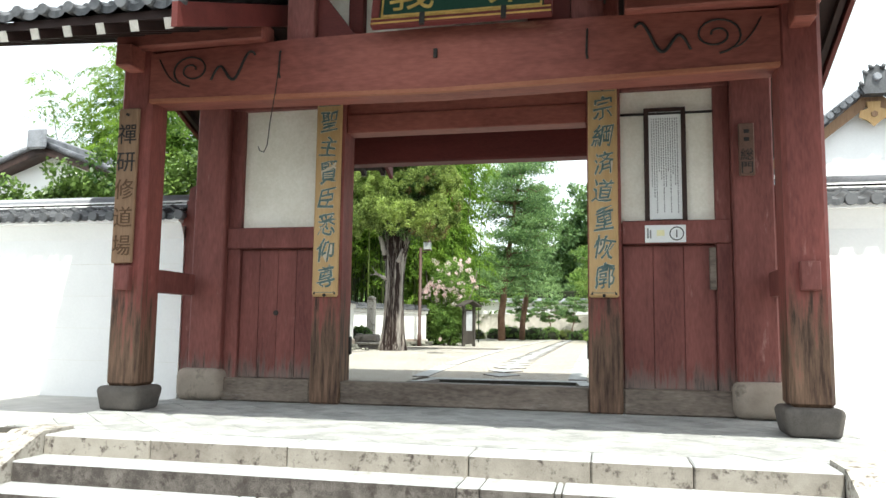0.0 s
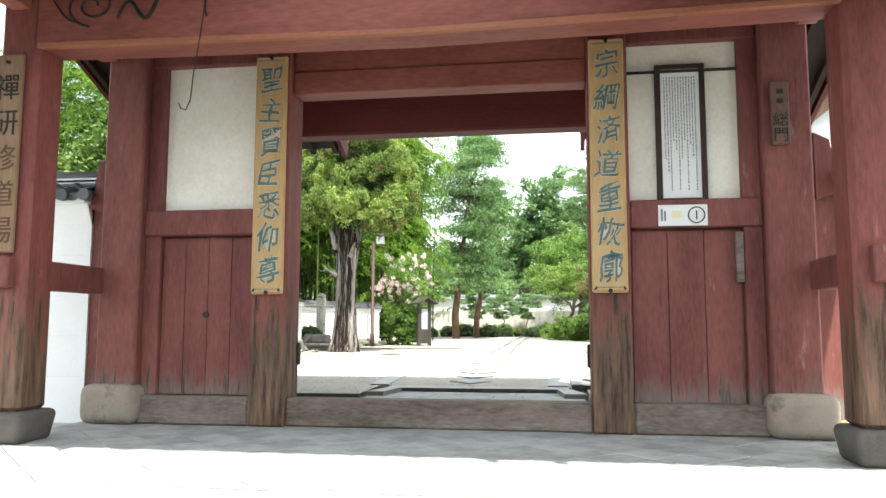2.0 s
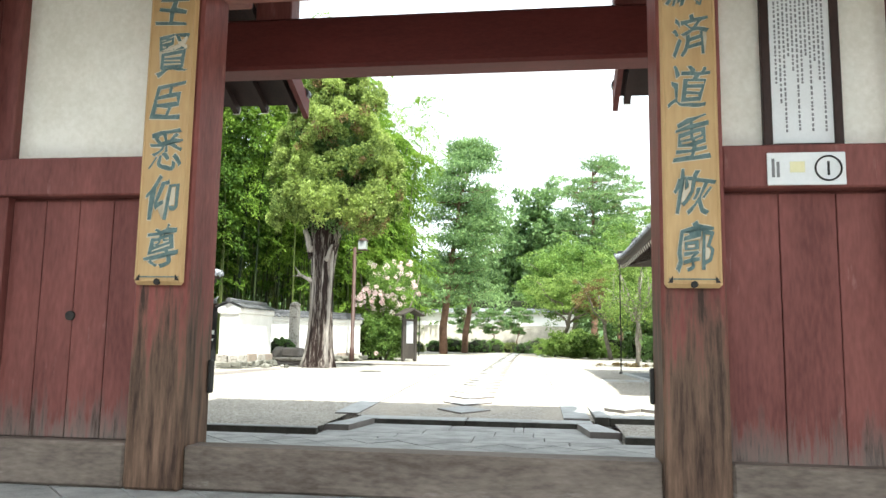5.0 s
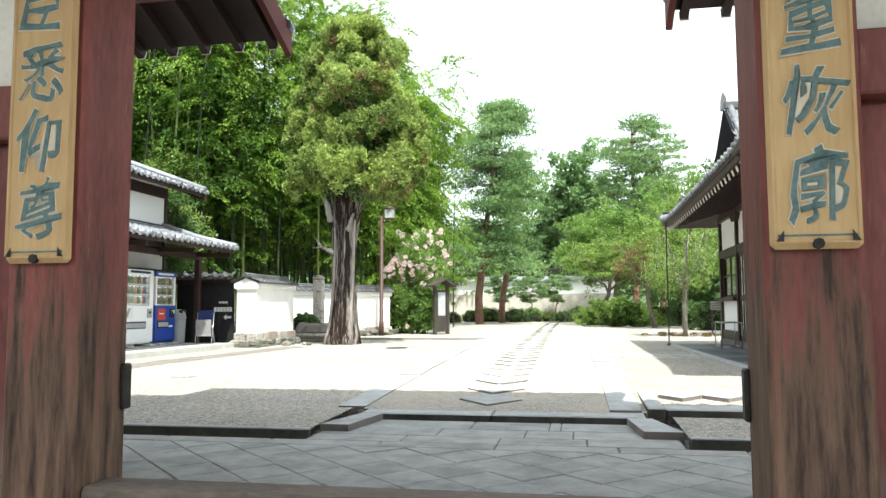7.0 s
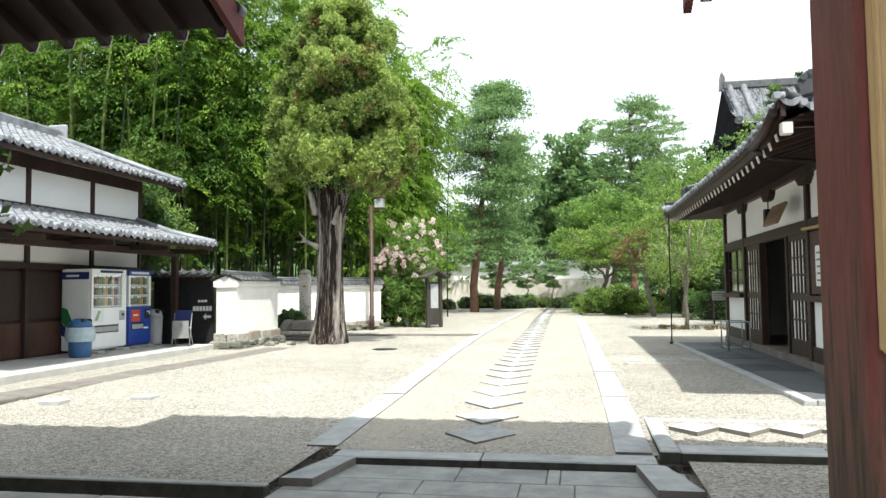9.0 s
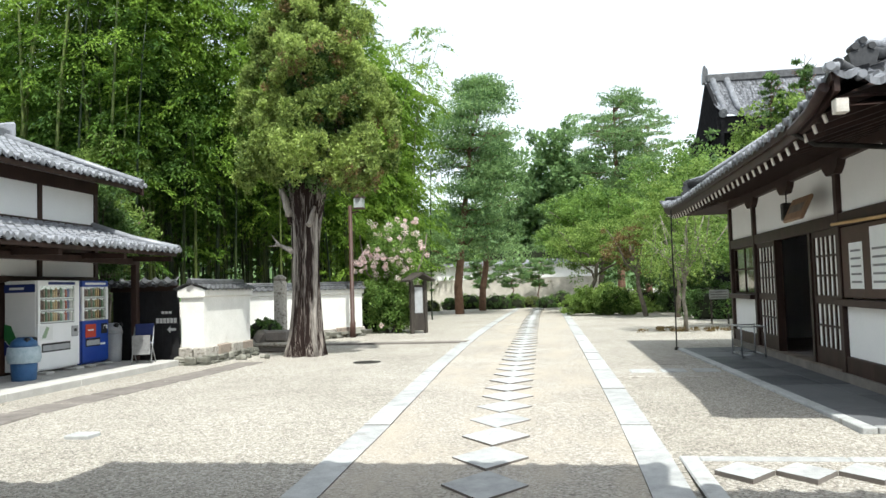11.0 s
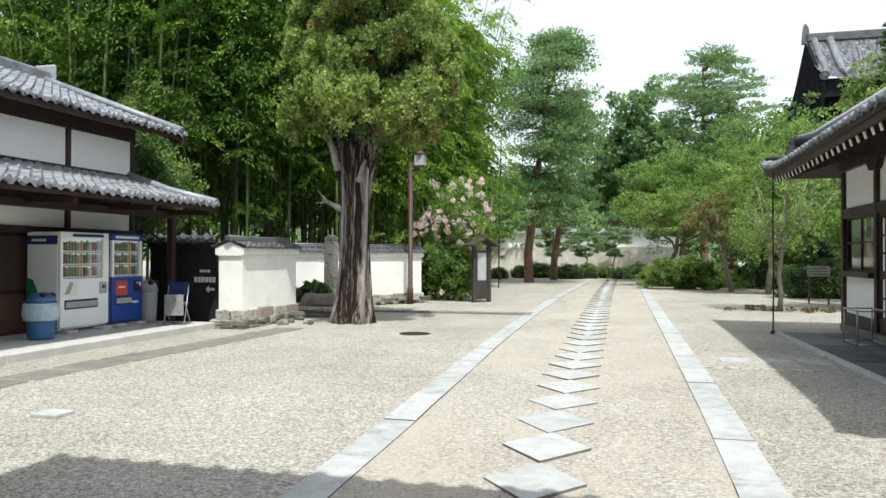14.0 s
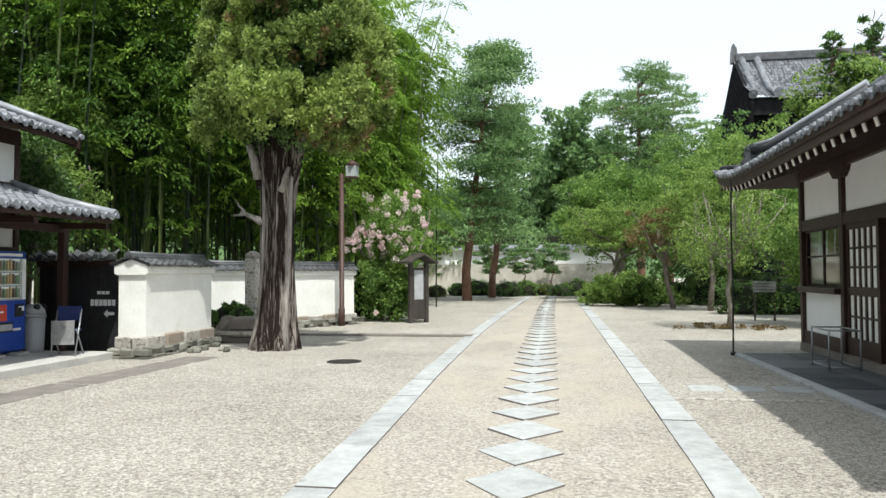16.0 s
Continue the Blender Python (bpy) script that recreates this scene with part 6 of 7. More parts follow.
def bamboo():
    rg = np.random.default_rng(5)
    g = thing("bamboo_grove", "tall dense bamboo grove behind the walls", "bamboo", (0, 0, COURT))
    me = []
    for k in range(4):
        pts = [(0, 0, 0), (.02, 0, 2.5), (.08 + .05 * k, 0, 5.5), (.3 + .1 * k, 0, 8.5), (.9 + .2 * k, .1, 11.2)]
        b = tube(pts, [.042, .040, .034, .024, .008], 7)
        for z in np.arange(.5, 6, .42):
            f = min(1, z / 5.5)
            x = np.interp(z, [0, 2.5, 5.5, 8.5], [0, .02, .08 + .05 * k, .3 + .1 * k])
            tube([(x, 0, z - .012), (x, 0, z + .012)], .047 - .01 * f, 7, b)
        me.append(mesh_of(b, CULM, "culm"))
    spots = []
    while len(spots) < 225:
        x, y = rg.uniform(-21, -5.9), rg.uniform(17.0, 37)
        if y < 19.6 and x > -10.8:
            continue
        if y < 21 + (x + 9.5) * 1.66 + .7 and x > -9.7:
            continue
        if x > -7 and y < 27.5:
            continue
        spots.append((x, y))
    base, az, size = [], [], []
    for k, (x, y) in enumerate(spots):
        s = rg.uniform(.85, 1.28) * (1.12 if -15 < x < -11 else .9 if x < -15 else 1.0)
        a = rg.uniform(0, 360)
        m = pose(x, y, 0, rg.uniform(-2, 2), rg.uniform(-2, 2), a) @ Matrix.Diagonal((s, s, s, 1))
        shared("culm", me[k % 4], g, m)
        for z in np.concatenate([rg.uniform(4.2, 11.9, 29), rg.uniform(2.4, 4.6, 2 if x < -9 else 4)]):
            lean = np.interp(z, [0, 5.5, 8.5, 11.5], [0, .15, .5, 1.3])
            base.append(m @ Vector((lean, 0, z)))
            az.append(rg.uniform(0, 2 * math.pi))
            size.append(rg.uniform(.8, 1.5) * float(np.interp(z, [2, 5, 9, 12], [.55, 1.0, 1.15, .75])))
    # sprays that hang over the grove's front
    for k in range(1500):
        x = rg.uniform(-21, -7.2)
        y = max(19.7, 21.4 + (x + 9.5) * 1.66) + rg.uniform(.2, 2.2)
        base.append((x, y, 5.2 + 7.6 * rg.uniform(0, 1) ** .75))
        az.append(rg.uniform(-2.6, .2))
        size.append(rg.uniform(.8, 1.5))
    # plumes that arch out over the grove's open edge
    for k in range(950):
        z = rg.uniform(2.4, 11.6)
        base.append((rg.uniform(-8.7, -6.6) + .03 * (z - 6), rg.uniform(28.0, 36), z))
        az.append(rg.uniform(-1.9, .7))
        size.append(rg.uniform(.8, 1.4))
    edge = 950
    base, az, size = np.array([tuple(p) for p in base]), np.array(az), np.array(size)
    quads("edge_plume", plumes(rg, base[-edge:], az[-edge:], size[-edge:], 95, .21, .068), L_BAMBOO, g, "bright arching bamboo plumes")["kind"] = "stuff"
    base, az, size = base[:-edge], az[:-edge], size[:-edge]
    # old marks sprays given the shaded leaf colour, mostly low and leftward.
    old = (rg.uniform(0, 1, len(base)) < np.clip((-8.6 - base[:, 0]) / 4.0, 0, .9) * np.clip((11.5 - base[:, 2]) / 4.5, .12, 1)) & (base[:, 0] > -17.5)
    quads("foliage", plumes(rg, base[~old], az[~old], size[~old], 80, .17, .052), L_BAMBOO, g)["kind"] = "stuff"
    quads("shaded_foliage", plumes(rg, base[old], az[old], size[old], 80, .17, .056), L_SHADE_BAMBOO, g, "deep green bamboo foliage with shade in its colour")["kind"] = "stuff"


def plumes(rg, base, az, size, count, length, width):
    """Bamboo sprays: fans of narrow leaves along twigs that rise from the culm and droop at the tip."""
    n = len(base)
    i = np.repeat(np.arange(n), count)
    f = rg.uniform(.1, 1.0, len(i))
    L = size[i]
    fwd = np.stack([np.cos(az[i]), np.sin(az[i]), np.zeros(len(i))], 1)
    lat = np.stack([-np.sin(az[i]), np.cos(az[i]), np.zeros(len(i))], 1)
    off = rg.normal(size=len(i)) * .24 * (1.15 - .6 * f)
    p = base[i] + fwd * (L * f)[:, None] + lat * (L * off)[:, None]
    p[:, 2] += L * (.42 * f - .85 * f ** 2 - .35 * abs(off)) + rg.normal(size=len(i)) * .045
    a = fwd * .7 + lat * (np.sign(off) * .55)[:, None] + rg.normal(size=(len(i), 3)) * .3
    a[:, 2] += .05 - .95 * f
    a /= np.linalg.norm(a, axis=1)[:, None]
    s = np.cross(a, np.array([0, 0, 1.0]) + rg.normal(size=(len(i), 3)) * .45)
    s /= np.linalg.norm(s, axis=1)[:, None] + 1e-9
    ln = (length * rg.uniform(.6, 1.3, len(i)))[:, None] * .5
    wd = (width * rg.uniform(.7, 1.3, len(i)))[:, None] * .5
    return np.stack([p - a * ln, p + s * wd - a * ln * .2, p + a * ln, p - s * wd - a * ln * .2], axis=1)


bamboo()


def pine(name, at, h, crown, rad, label, seed, lean=0.0, tufts=240, top_heavy=False, leaf=L_PINE, count=95, flat=.42, length=.24, trunk_r=.26):
    """A pine: bare reddish trunk, level boughs, needles in flat pads."""
    rg = np.random.default_rng(seed)
    t = thing(name, label, "tree", at)
    pts = [(lean * h * .3 * (k / 8) ** 1.5 + rg.normal() * .06, rg.normal() * .06, h * .95 * k / 8) for k in range(9)]
    part("trunk", tube(pts, [trunk_r * (1 - .82 * k / 8) * h / 13 for k in range(9)], 10), PINE_BARK, t)
    c, r = [], []
    zs = np.linspace(crown * h, h * .98, max(7, int(h * .9)))
    for z in zs:
        f = (z / h - crown) / (1 - crown)
        w = rad * (max(.35, math.sin(math.pi * (.18 + .62 * f))) if top_heavy else (1 - .42 * f) * math.sqrt(max(.12, 1 - f ** 9)))
        w *= rg.uniform(.75, 1.12)
        px = np.interp(z, [p[2] for p in pts], [p[0] for p in pts])
        n = max(4, int(tufts / len(zs)))
        boughs = rg.uniform(0, 2 * math.pi, 5)
        for a in boughs[:4]:
            end = (px + w * .85 * math.cos(a), w * .85 * math.sin(a), z + rg.uniform(-.1, .25))
            part("bough", tube(*limb((px, 0, z - .25), end, .19 * trunk_r * h / 12, .012, rg), 5), PINE_BARK, t)
        for _ in range(n):
            a = rg.choice(boughs) + rg.normal() * .5
            d = w * rg.uniform(.25, 1.0)
            c.append((px + d * math.cos(a), d * math.sin(a), z + rg.normal() * .2 * h / 12))
            r.append(rg.uniform(.38, .72) * rad / 2.4)
    quads("crown", leaves(rg, c, r, count, length, .075, flat), leaf, t)["kind"] = "stuff"
    return t


pine("red_pine", (-5.5, 43.3, COURT), 13.9, .26, 4.4, "tall red pine with layered blue-green needles", 21, .38, 600, False, L_PINE, 80, .30)
pine("red_pine", (-4.6, 49, COURT), 12.0, .36, 2.6, "slender red pine behind a taller one", 22, .3, 260, False, L_PINE, 80, .30)
pine("red_pine", (4.9, 55, COURT), 15.4, .52, 3.5, "round-headed red pine with level boughs", 23, 0, 300, True, L_PINE, 90, .26)
pine("red_pine", (7.2, 58, COURT), 14.0, .5, 3.2, "red pine with open boughs", 24, 0, 130, True, L_PINE, 90, .22)
pine("garden_pine", (8.2, 27.3, COURT), 9.0, .72, .75, "young pine rising behind the shop roof", 25, 0, 30, False, L_DARK, 34, trunk_r=.09)
pine("garden_pine", (9.35, 27, COURT), 9.4, .74, .75, "young pine rising behind the shop roof", 26, 0, 30, False, L_DARK, 34, trunk_r=.09)
for k, (x, y) in enumerate(((-5.6, 56), (-3.2, 57), (-1.2, 58))):
    pine("garden_pine", (x, y, COURT), 3.6, .45, 1.5, "low trained garden pine before the far wall", 31 + k, .2, 60, True, L_PINE, 80)


def broadleaf(name, at, h, centre, radii, label, leaf, seed, clumps=260, size=.4, count=70, length=.13, width=.07, trunk_r=.14, bark=None, trunks=1, droop=0.0, flat=.7):
    """A leafy tree or shrub: trunk, forking limbs and an uneven crown of leaves."""
    rg = np.random.default_rng(seed)
    t = thing(name, label, "tree" if trunk_r > .05 else "shrub", at)
    bark = bark or GREY_BARK
    for k in range(trunks):
        o = (k - (trunks - 1) / 2) * .35
        part("trunk", tube(*limb((o, 0, -.05), (centre[0] + o, centre[1], centre[2]), trunk_r, trunk_r * .5, rg, .08), 8), bark, t)
    for k in range(7 if trunk_r > .05 else 4):
        a = k * 2.4 + rg.uniform(-.3, .3)
        z0 = centre[2] * rg.uniform(.45, .9)
        end = (centre[0] + radii[0] * .75 * math.cos(a), centre[1] + radii[1] * .75 * math.sin(a), centre[2] + radii[2] * rg.uniform(-.1, .7))
        part("limb", tube(*limb((centre[0] * z0 / centre[2], 0, z0), end, trunk_r * .5, .015, rg), 6), bark, t)
    c = inside(rg, clumps, centre, radii, .35, .3, seed)
    c = c[c[:, 2] > .1]
    quads("crown", leaves(rg, c, rg.uniform(.6, 1.2, len(c)) * size, count, length, width, flat, droop), leaf, t)["kind"] = "stuff"
    return t


# forecourt, right-hand side
broadleaf("garden_tree", (1.6, 40.5, COURT), 5.5, (1.5, 0, 3.8), (3.6, 2.6, 1.4), "spreading green maple over the hedge", L_BRIGHT, 41, 230, .5, 75, .12, .08, .14, flat=.32)
broadleaf("garden_tree", (5.5, 33, COURT), 5.5, (0, 0, 4.0), (2.4, 2.2, 2.0), "light green garden tree", L_BRIGHT, 42, 170, .45, 75, .12, .07, .12, flat=.35)
broadleaf("garden_tree", (4.35, 34.8, COURT), 5, (-.6, 0, 3.3), (1.5, 1.3, 1.2), "garden tree with thinning brown foliage", L_DRY, 43, 70, .3, 50, .12, .06, .12)
broadleaf("garden_tree", (9.0, 36, COURT), 10, (0, 0, 5.2), (3.6, 3.2, 2.5), "tall yellow-green broadleaf tree behind the shop", L_BRIGHT, 44, 300, .55, 80, .16, .09, .2, flat=.4)
broadleaf("garden_tree", (9.3, 27, COURT), 8, (0, 0, 6.0), (2.0, 2.0, 2.2), "bright leafy tree above the shop roof", L_BRIGHT, 45, 320, .42, 85, .14, .08, .16)
broadleaf("garden_tree", (14.5, 30, COURT), 9, (0, 0, 6.2), (3.0, 2.6, 2.6), "yellow-green tree above the shop roof", L_BRIGHT, 46, 300, .45, 80, .15, .08, .16)
broadleaf("garden_tree", (3.2, 46, COURT), 8, (0, 0, 5.2), (4.4, 3, 3.2), "dense green tree behind the maples", L_SHRUB, 47, 420, .55, 80, .16, .09, .2)
broadleaf("garden_tree", (8.5, 47, COURT), 9, (0, 0, 6.5), (4.0, 3, 3.6), "dense green tree behind the maples", L_SHRUB, 48, 420, .55, 80, .16, .09, .2)
broadleaf("garden_tree", (7.4, 24.5, COURT), 5, (0, 0, 2.6), (2.3, 2.0, 2.2), "dark green tree beyond the shop", L_SHRUB, 49, 260, .4, 80, .13, .07, .1)


PALE_BARK = mat("pale_weathered_bark", (.10, .088, .072), (.31, .28, .235), scale=6, rough=.9, bump=.5, fine=25)


def bare_tree():
    """A half-bare weeping tree with pale twisting limbs."""
    rg = np.random.default_rng(61)
    t = thing("weeping_tree", "half-bare weeping tree with pale twisting limbs", "tree", (4.28, 23.4, COURT))
    part("trunk", tube([(0, 0, -.05), (.04, 0, .5), (-.02, .02, 1.0), (.05, 0, 1.5), (-.02, .02, 2.1), (.04, 0, 2.7)], [.085, .06, .055, .055, .045, .03], 8), PALE_BARK, t)
    c = []
    for k in range(20):
        a, w = k * 2.4 + rg.uniform(-.4, .4), rg.uniform(.6, 1.5)
        z0, zt = rg.uniform(1.3, 2.5), rg.uniform(2.4, 3.7)
        u = Vector((math.cos(a), math.sin(a), 0))
        ctrl = [Vector((0, 0, z0)), u * w * .35 + Vector((0, 0, z0 + .05)), u * w * .7 + Vector((0, 0, (z0 + zt) / 2)), u * w * .95 + Vector((0, 0, zt)), u * w * 1.15 + Vector((0, 0, zt - .1)), u * w * 1.3 + Vector((0, 0, zt - rg.uniform(.5, 1.4)))]
        pts = [ctrl[0]] + [p + Vector(rg.normal(size=3)) * .07 for p in ctrl[1:]]
        part("limb", tube(pts, [.034, .028, .022, .015, .010, .004], 6), PALE_BARK, t)
        for j in range(11):
            f = rg.uniform(1.5, 5)
            p = pts[int(f)].lerp(pts[min(5, int(f) + 1)], f % 1)
            c.append((p.x + rg.normal() * .2, p.y + rg.normal() * .2, p.z - abs(rg.normal()) * .3))
    quads("crown", leaves(rg, c, rg.uniform(.12, .3, len(c)), 30, .085, .04, 1.4, .6), L_BRIGHT, t)["kind"] = "stuff"
    quads("ground_leaves", leaves(rg, [(rg.normal() * .6, rg.normal() * .5, .06) for _ in range(14)], [.18] * 14, 30, .12, .05, .4), L_DRY, t, "dry cut grass at its foot")["kind"] = "stuff"


bare_tree()


def hedge(name, at, size, label, leaf, seed, n=260, rz=0.0, count=60):
    rg = np.random.default_rng(seed)
    t = thing(name, label, "hedge", at, rz)
    b = box(-size[0] * .43, size[0] * .43, -size[1] * .4, size[1] * .4, 0, size[2] * .86, .1)
    part("branch_core", b, mat_core, t)
    c = np.stack([rg.uniform(-.5, .5, n) * size[0], rg.uniform(-.5, .5, n) * size[1], rg.uniform(.05, .95, n) * size[2]], 1)
    c[:, 2] *= 1 - .18 * rg.uniform(0, 1, n)
    quads("leaf_mass", leaves(rg, c, rg.uniform(.14, .3, n), count, .10, .055), leaf, t)["kind"] = "stuff"
    return t


mat_core = mat("dark_twigs", (.012, .016, .008), (.03, .035, .018), scale=8, rough=1)
broadleaf("shrub", (2.7, 37.2, COURT), 1.5, (0, 0, .62), (2.3, 1.0, .85), "leafy bright green shrub beside the path", L_BRIGHT, 71, 300, .26, 75, .12, .075, .04)
hedge("hedge", (3.4, 40.3, COURT), (4.6, 1.4, 1.2), "dark green hedge behind a brighter shrub", L_SHRUB, 79, 300)
broadleaf("garden_tree", (6.8, 40, COURT), 4, (0, 0, 2.2), (3.2, 1.6, 2.0), "low dense evergreen under the garden trees", L_DARK, 50, 300, .42, 80, .13, .07, .1)
broadleaf("garden_tree", (11, 34, COURT), 5, (0, 0, 2.6), (3.0, 1.8, 2.4), "low dense evergreen beyond the shop", L_DARK, 51, 300, .42, 80, .13, .07, .1)
hedge("hedge", (8.5, 39.0, COURT), (6.0, 1.5, 1.4), "dark green hedge in the trees' shade", L_DARK, 72, 380)
hedge("hedge", (8.0, 31, COURT), (5.0, 1.2, 1.2), "dark shrubbery beyond the shop", L_DARK, 73, 300)


def clipped(at, r, leaf, seed, label):
    rg = np.random.default_rng(seed)
    t = thing("clipped_bush", label, "bush", at, group="clipped bushes")
    b = bmesh.new()
    bmesh.ops.create_icosphere(b, subdivisions=2, radius=r * .86)
    for v in b.verts:
        v.co = Vector((v.co.x * 1.25, v.co.y, max(0, v.co.z * .9 + r * .45)))
    part("branch_core", b, mat_core, t)
    d = rg.normal(size=(70, 3))
    d /= np.linalg.norm(d, axis=1)[:, None]
    c = d * np.array([1.25, 1, .9]) * r * .88 + np.array([0, 0, r * .45])
    c = c[c[:, 2] > .03]
    quads("leaf_mass", leaves(rg, c, [r * .2] * len(c), 60, .08, .045), leaf, t)["kind"] = "stuff"


rg_ = np.random.default_rng(80)
for k in range(9):
    clipped((-8.5 + 1.15 * k + rg_.uniform(-.2, .2), 52 + rg_.uniform(-2, 2), COURT), rg_.uniform(.55, .95), (L_OLIVE, L_DARK, L_SHRUB)[k % 3], 90 + k, "rounded clipped garden bush")
clipped((-7.75, 19.0, COURT + .3), .42, L_DARK, 99, "small dark clipped bush behind the wall end")


def crape_myrtle():
    rg = np.random.default_rng(101)
    t = thing("crape_myrtle", "pink-flowering crape myrtle leaning over a dense green bush", "tree", (-5.65, 26.0, COURT))
    for a in (-.5, -.1, .3, .6):
        part("trunk", tube(*limb((a * .3, 0, -.05), (a * 2.2, rg.normal() * .3, 3.6), .06, .02, rg), 6), GREY_BARK, t)
    c = np.concatenate([inside(rg, 220, (.05, 0, 1.2), (1.05, 1.0, 1.25), .4, .2), inside(rg, 80, (.1, 0, 3.1), (1.35, 1.2, 1.2), .3, .3, 3)])
    c = c[c[:, 2] > .05]
    quads("crown", leaves(rg, c, rg.uniform(.18, .34, len(c)), 75, .10, .06), L_SHRUB, t)["kind"] = "stuff"
    f = np.concatenate([inside(rg, 66, (.15, -.2, 3.1), (1.5, 1.2, 1.35), .6, .3, 5), inside(rg, 36, (-.2, -.6, 2.4), (1.3, .6, .5), .6, .2, 6), [(-1.1, -.4, 1.3), (.9, -.5, .5), (-.2, -.9, .3)]])
    quads("blossom", leaves(rg, f, rg.uniform(.07, .15, len(f)), 80, .045, .04), PETAL, t, "pale pink blossom heads")["kind"] = "stuff"


crape_myrtle()
hedge("hedge", (-7.4, 27.2, COURT), (2.6, 1.2, 2.0), "green shrubs showing over the inner wall", L_BRIGHT, 74, 200)

# outside the gate, behind the boundary wall
for k, (x, y, h) in enumerate(((-5.7, 3.2, 4.0), (-7.3, 3.2, 4.15), (-9.3, 3.2, 3.4), (-11.8, 3.2, 3.2), (-14.4, 3.2, 3.2))):
    broadleaf("camellia", (x, y - .35, COURT), h, (0, 0, h * .58), (1.75 if k else 1.45, .65, h * .42), "glossy green camellia behind the boundary wall", L_CAMELLIA, 110 + k, 420, .34, 66, .115, .065, .08)
for k, (x, y, h) in enumerate(((-12.4, 19.0, 7), (-11.4, 17.4, 4.6))):
    broadleaf("garden_tree", (x, y, COURT), h, (0, 0, h * .75), (1.2, 1.0, 1.1), "small yellow-green tree behind the house", L_BRIGHT, 120 + k, 110, .34, 70, .12, .06, .06)
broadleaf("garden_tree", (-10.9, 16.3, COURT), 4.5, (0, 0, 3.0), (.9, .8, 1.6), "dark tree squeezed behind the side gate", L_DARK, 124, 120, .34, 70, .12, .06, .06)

# ---- far wall, woods, hills ----
far = thing("far_wall", "pale stone-footed white wall at the end of the path", "wall", (0, 60, COURT), kind="structure")
part("white_wall", box(-16, 3.6, 0, .4, 2.2, 3.3), WHITE, far)
part("coping", prism([(-.35, 3.3), (.2, 3.7), (.75, 3.3)], 'x', -16.2, 3.8), TILE, far)
fl = [mesh_of(lump(20 + k, .34, .8, 1), mat("pale_wall_stone", (.40, .375, .325), (.68, .645, .575), scale=2, rough=.9, bump=.4, per_object=.7) if k == 0 else bpy.data.materials["pale_wall_stone"], "wall_stone") for k in range(5)]
part("core", box(-16, 3.6, .02, .5, 0, 2.2), bpy.data.materials["pale_wall_stone"], far)
for j in range(5):
    for k in range(44):
        s = rng.uniform(.75, 1.15)
        shared("wall_stone", fl[(k * 3 + j) % 5], far, pose(-15.8 + .44 * k + .2 * (j % 2), .08 + .03 * j, .2 + .44 * j, 0, 0, rng.choice([0, 180])) @ Matrix.Diagonal((s * .95, .42, s * .92, 1)))
hedge("hedge", (-6, 63, COURT), (22, 2, 5.2), "dark shrubbery above the far wall", L_DARK, 75, 700, 0.0, 40)


def wood(name, spots, label, leaf, seed, count=32):
    """Far woodland: many crowns in one mass."""
    rg = np.random.default_rng(seed)
    cs, rs = [], []
    for x, y, h, w in spots:
        c = inside(rg, 120, (x, y, h * .58), (w, w, h * .42), .55, .3, x)
        cs.append(c)
        rs.append(rg.uniform(.5, 1.0, len(c)))
    ob = quads(name, leaves(rg, np.concatenate(cs), np.concatenate(rs), count, .46, .25), leaf)
    return tagged(ob, label, "woods", kind="stuff")


rg_ = np.random.default_rng(131)
wood("far_woods", [(x + rg_.uniform(-1, 1), 68 + rg_.uniform(-4, 10), rg_.uniform(10, 15), rg_.uniform(3, 4.5)) for x in np.arange(-3, 30, 3.2)], "dark green wood behind the garden", L_DARK, 132)
wood("far_woods", [(0.2, 70, 17.0, 3.0), (-1.5, 74, 14, 3), (3.0, 72, 15, 3)], "dark tall tree tops behind the pines", L_PINE, 133, 110)
wood("far_woods", [(x, 62 + rg_.uniform(-2, 4), rg_.uniform(7, 10), 3) for x in np.arange(-20, -5, 3)], "green wood beyond the far wall", L_SHRUB, 134)
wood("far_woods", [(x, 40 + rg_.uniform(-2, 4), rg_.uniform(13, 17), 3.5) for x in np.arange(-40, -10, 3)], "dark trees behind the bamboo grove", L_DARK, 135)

HILLS = mat("wooded_hill", (.035, .07, .025), (.10, .16, .06), scale=.06, rough=1, bump=1.0, fine=.5, bump_size=1.5)


def hill(name, x0, x1, y, h, seed):
    bm = bmesh.new()
    nx, ny = 60, 14
    grid = []
    for j in range(ny + 1):
        row = []
        for i in range(nx + 1):
            u, v = i / nx, j / ny
            x = x0 + (x1 - x0) * u
            e = math.sin(math.pi * u) ** .6 * math.sin(math.pi * .5 * v)
            z = e * h * (1 + .35 * noise.noise(Vector((u * 5 + seed, v * 2, 0)))) + 1.6 * e * noise.noise(Vector((x * .09, v * 30, seed)))
            row.append(bm.verts.new((x, y + v * 120, z - .5)))
        grid.append(row)
    for a, b in zip(grid, grid[1:]):
        for i in range(nx):
            bm.faces.new((a[i], a[i + 1], b[i + 1], b[i])).smooth = True
    return tagged(part(name, bm, HILLS), "wooded green hill on the skyline", "hill", kind="structure")


hill("backdrop", -190, 80, 190, 36, 3)
hill("backdrop", -520, -120, 180, 85, 8)

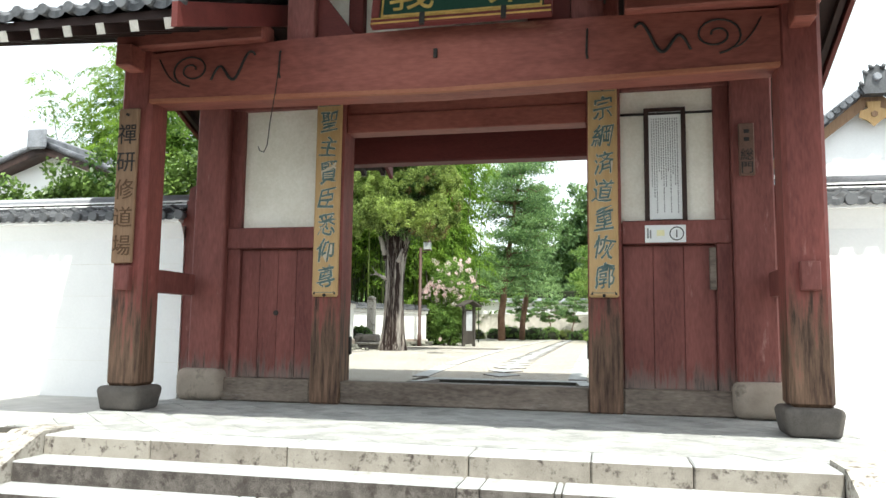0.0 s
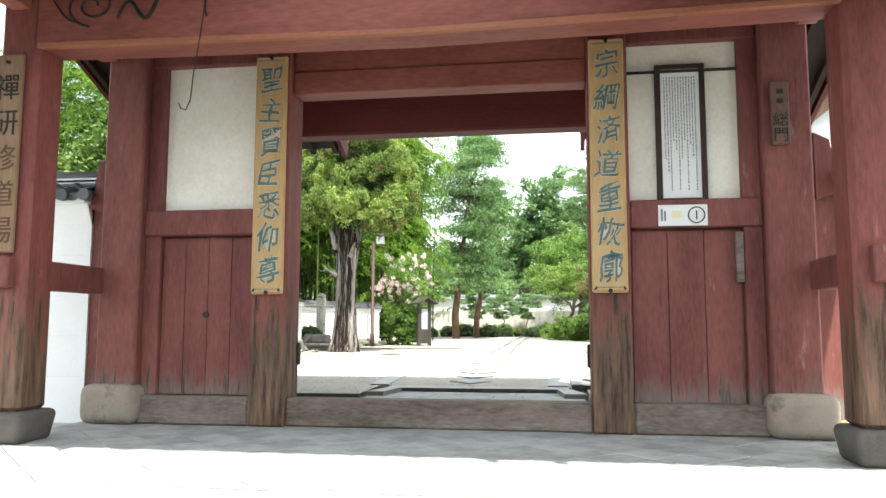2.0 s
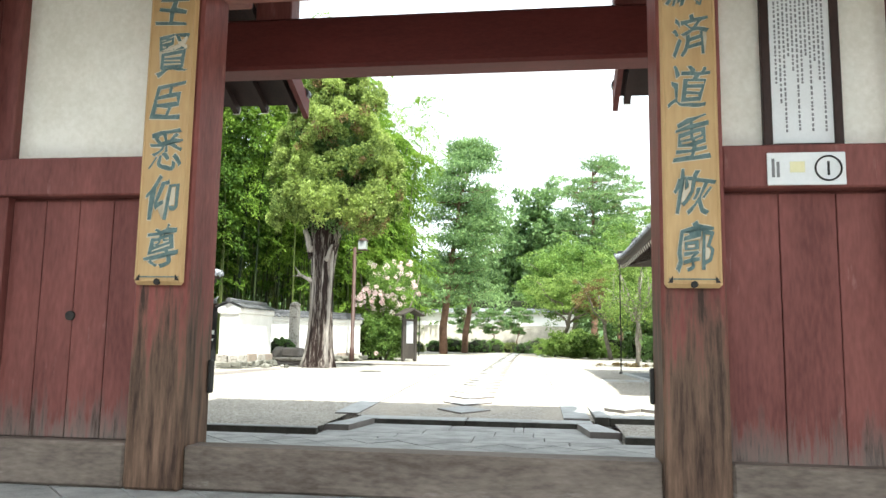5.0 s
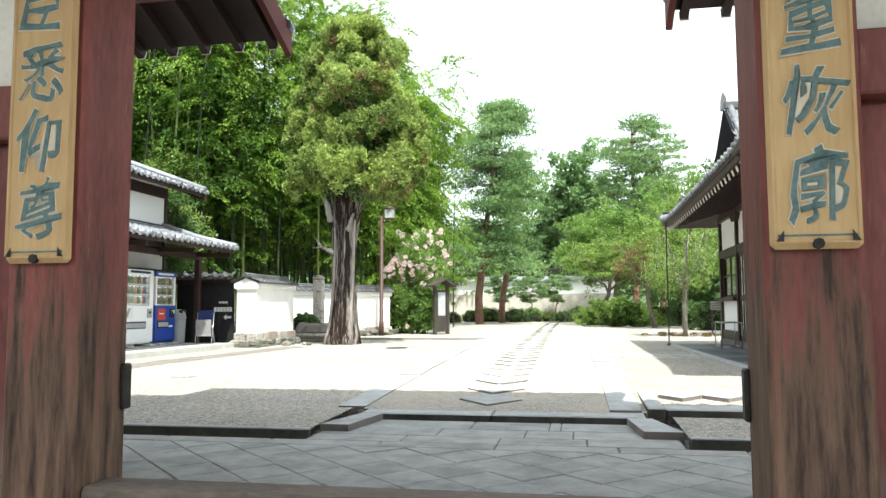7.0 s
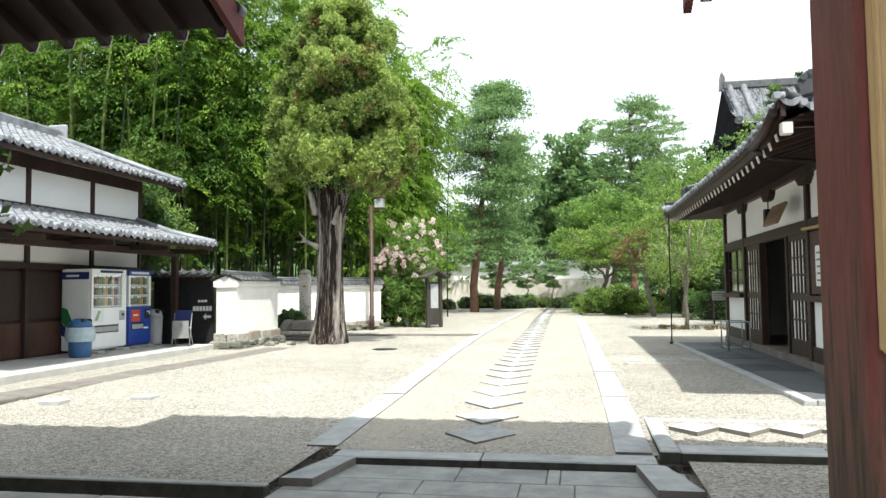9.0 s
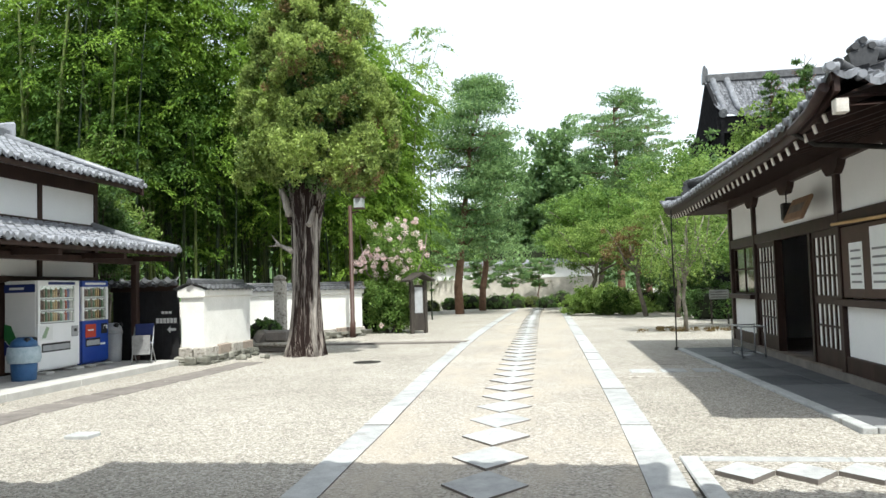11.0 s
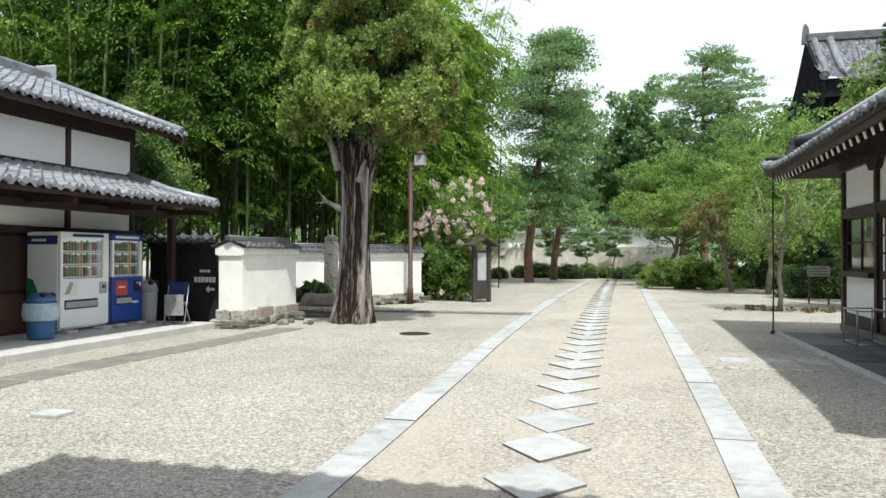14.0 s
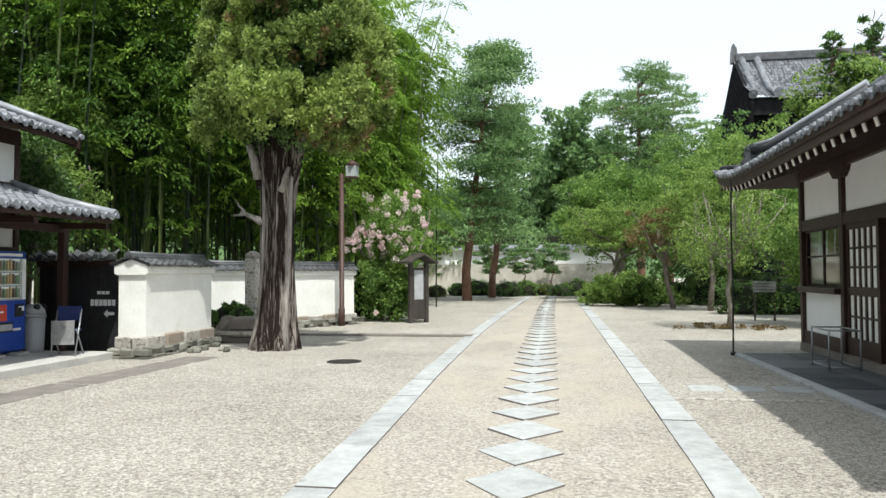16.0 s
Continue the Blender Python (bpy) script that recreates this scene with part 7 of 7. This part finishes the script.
# ---- great hall ----
# Hall gable, soffit and walls: eave shade put into a near-black colour.
GABLE = mat("shaded_gable_timber", (.008, .008, .009), (.025, .025, .027), scale=2, rough=1, bump=.2, spec=0)
hall = thing("temple_hall", "great temple hall with steep grey tiled roof above the trees", "temple hall", (0, 75, -.95))
u = tiled_slope("tiles", hall, 26, 6.5, 5.2, TILE, pitch=.5, course=.5, sag=.6, lift=.7)
u.matrix_basis = pose(15.2, -7.0, 16.9)
part("ridge", box(15.3, 41, -.9, .3, 21.9, 22.7, .1), TILE_DARK, hall)
part("ridge_end", prism([(15.0, 21.9), (15.6, 21.9), (15.5, 23.2), (15.2, 23.7), (15.05, 23.0)], 'y', -.7, .1), TILE_DARK, hall)
for z0, y0, x0, z1, y1, x1 in ((22.2, -.6, 15.9, 17.2, -6.9, 15.4), (22.2, -.6, 17.2, 17.3, -6.9, 17.4)):
    part("verge_ridge", tube([(x0, y0, z0), (x0 + .1, -2.6, 20.0), (x0, -4.8, 18.3), (x1, y1, z1 + .3)], [.32, .32, .32, .4], 8), TILE, hall)
part("gable", prism([(-6.6, 17.0), (-.3, 22.0), (6, 17.0)], 'x', 15.6, 15.8), GABLE, hall)
# Upright dark slab standing in for the shaded underside of the eave.
part("roof_side", prism([(-.6, 22.0), (-6.8, 16.8), (-6.0, 14.2), (12, 12.6), (10.5, 15.2), (4, 18.6)], 'x', 15.2, 15.5), GABLE, hall)
part("soffit", box(14.9, 42, -6.5, 8, 15.8, 17.3), GABLE, hall)
part("wall", box(15.6, 41, -5.5, 6, .2, 16.3), GABLE, hall)
u = tiled_slope("tiles", hall, 36, 5, 2.2, TILE, pitch=.5, course=.5, sag=.3, lift=1.3)
u.matrix_basis = pose(11.0, -13, 10.2)
part("lower_soffit", box(11.4, 47, -12.6, 6, 9.7, 10.2), DARK_WOOD, hall)

# plain neighbours that close the street behind the viewer
for x0, x1, h in ((-30, -12, 5.5), (-11, 4, 4.8), (5, 30, 5.2)):
    n_ = thing("street_house", "plain plastered house across the street", "house", (0, -22, -.70))
    part("wall", box(x0, x1, -6, 0, 0, h), OLD_WHITE, n_)
    part("roof", prism([(-6.6, h), (.6, h), (-3, h + 2)], 'x', x0 - .4, x1 + .4), TILE_DARK, n_)


# ---- pebbles lying loose on the gravel where it is passed nearest ----
def pebbles(name, x0, x1, y0, y1, n, seed):
    """Small five-cornered stones, each a low pyramid, spread over a stretch of gravel."""
    rg = np.random.default_rng(seed)
    x, y = rg.uniform(x0, x1, n), y0 + (y1 - y0) * rg.uniform(0, 1, n) ** 1.3
    z = np.interp(y, [4.6, 6.0, 8.5], [0.065, 0.11, COURT])
    s, a, h = rg.uniform(.005, .012, n), rg.uniform(0, 6.28, n), rg.uniform(.004, .009, n)
    v = np.zeros((n, 5, 3), dtype=np.float32)
    for k in range(4):
        r = s * rg.uniform(.7, 1.2, n)
        v[:, k] = np.stack([x + r * np.cos(a + k * 1.57), y + r * np.sin(a + k * 1.57), z - .002], 1)
    v[:, 4] = np.stack([x + s * rg.uniform(-.4, .4, n), y + s * rg.uniform(-.4, .4, n), z + h], 1)
    tri = np.array([[0, 1, 4], [1, 2, 4], [2, 3, 4], [3, 0, 4]])
    idx = (np.arange(n)[:, None, None] * 5 + tri[None]).reshape(-1)
    me = bpy.data.meshes.new(name)
    me.vertices.add(5 * n)
    me.vertices.foreach_set("co", v.ravel())
    me.loops.add(12 * n)
    me.loops.foreach_set("vertex_index", idx.astype(np.int32))
    me.polygons.add(4 * n)
    me.polygons.foreach_set("loop_start", np.arange(0, 12 * n, 3, dtype=np.int32))
    me.update(calc_edges=True)
    me.materials.append(PEBBLE)
    return tagged(new(name, me), "loose cream and grey pebbles on the forecourt", "gravel", kind="stuff")


PEBBLE = mat("pebble", (.17, .155, .13), (.40, .37, .315), scale=4, rough=.8, bump=0, island=1.0, lo=.3, hi=1.15)
pebbles("gravel", -8.0, -1.9, 4.8, 11, 17000, 201)
pebbles("gravel", 1.4, 3.02, 6.5, 12, 8000, 202)
pebbles("gravel", 1.8, 5.5, 4.9, 6.2, 2500, 203)
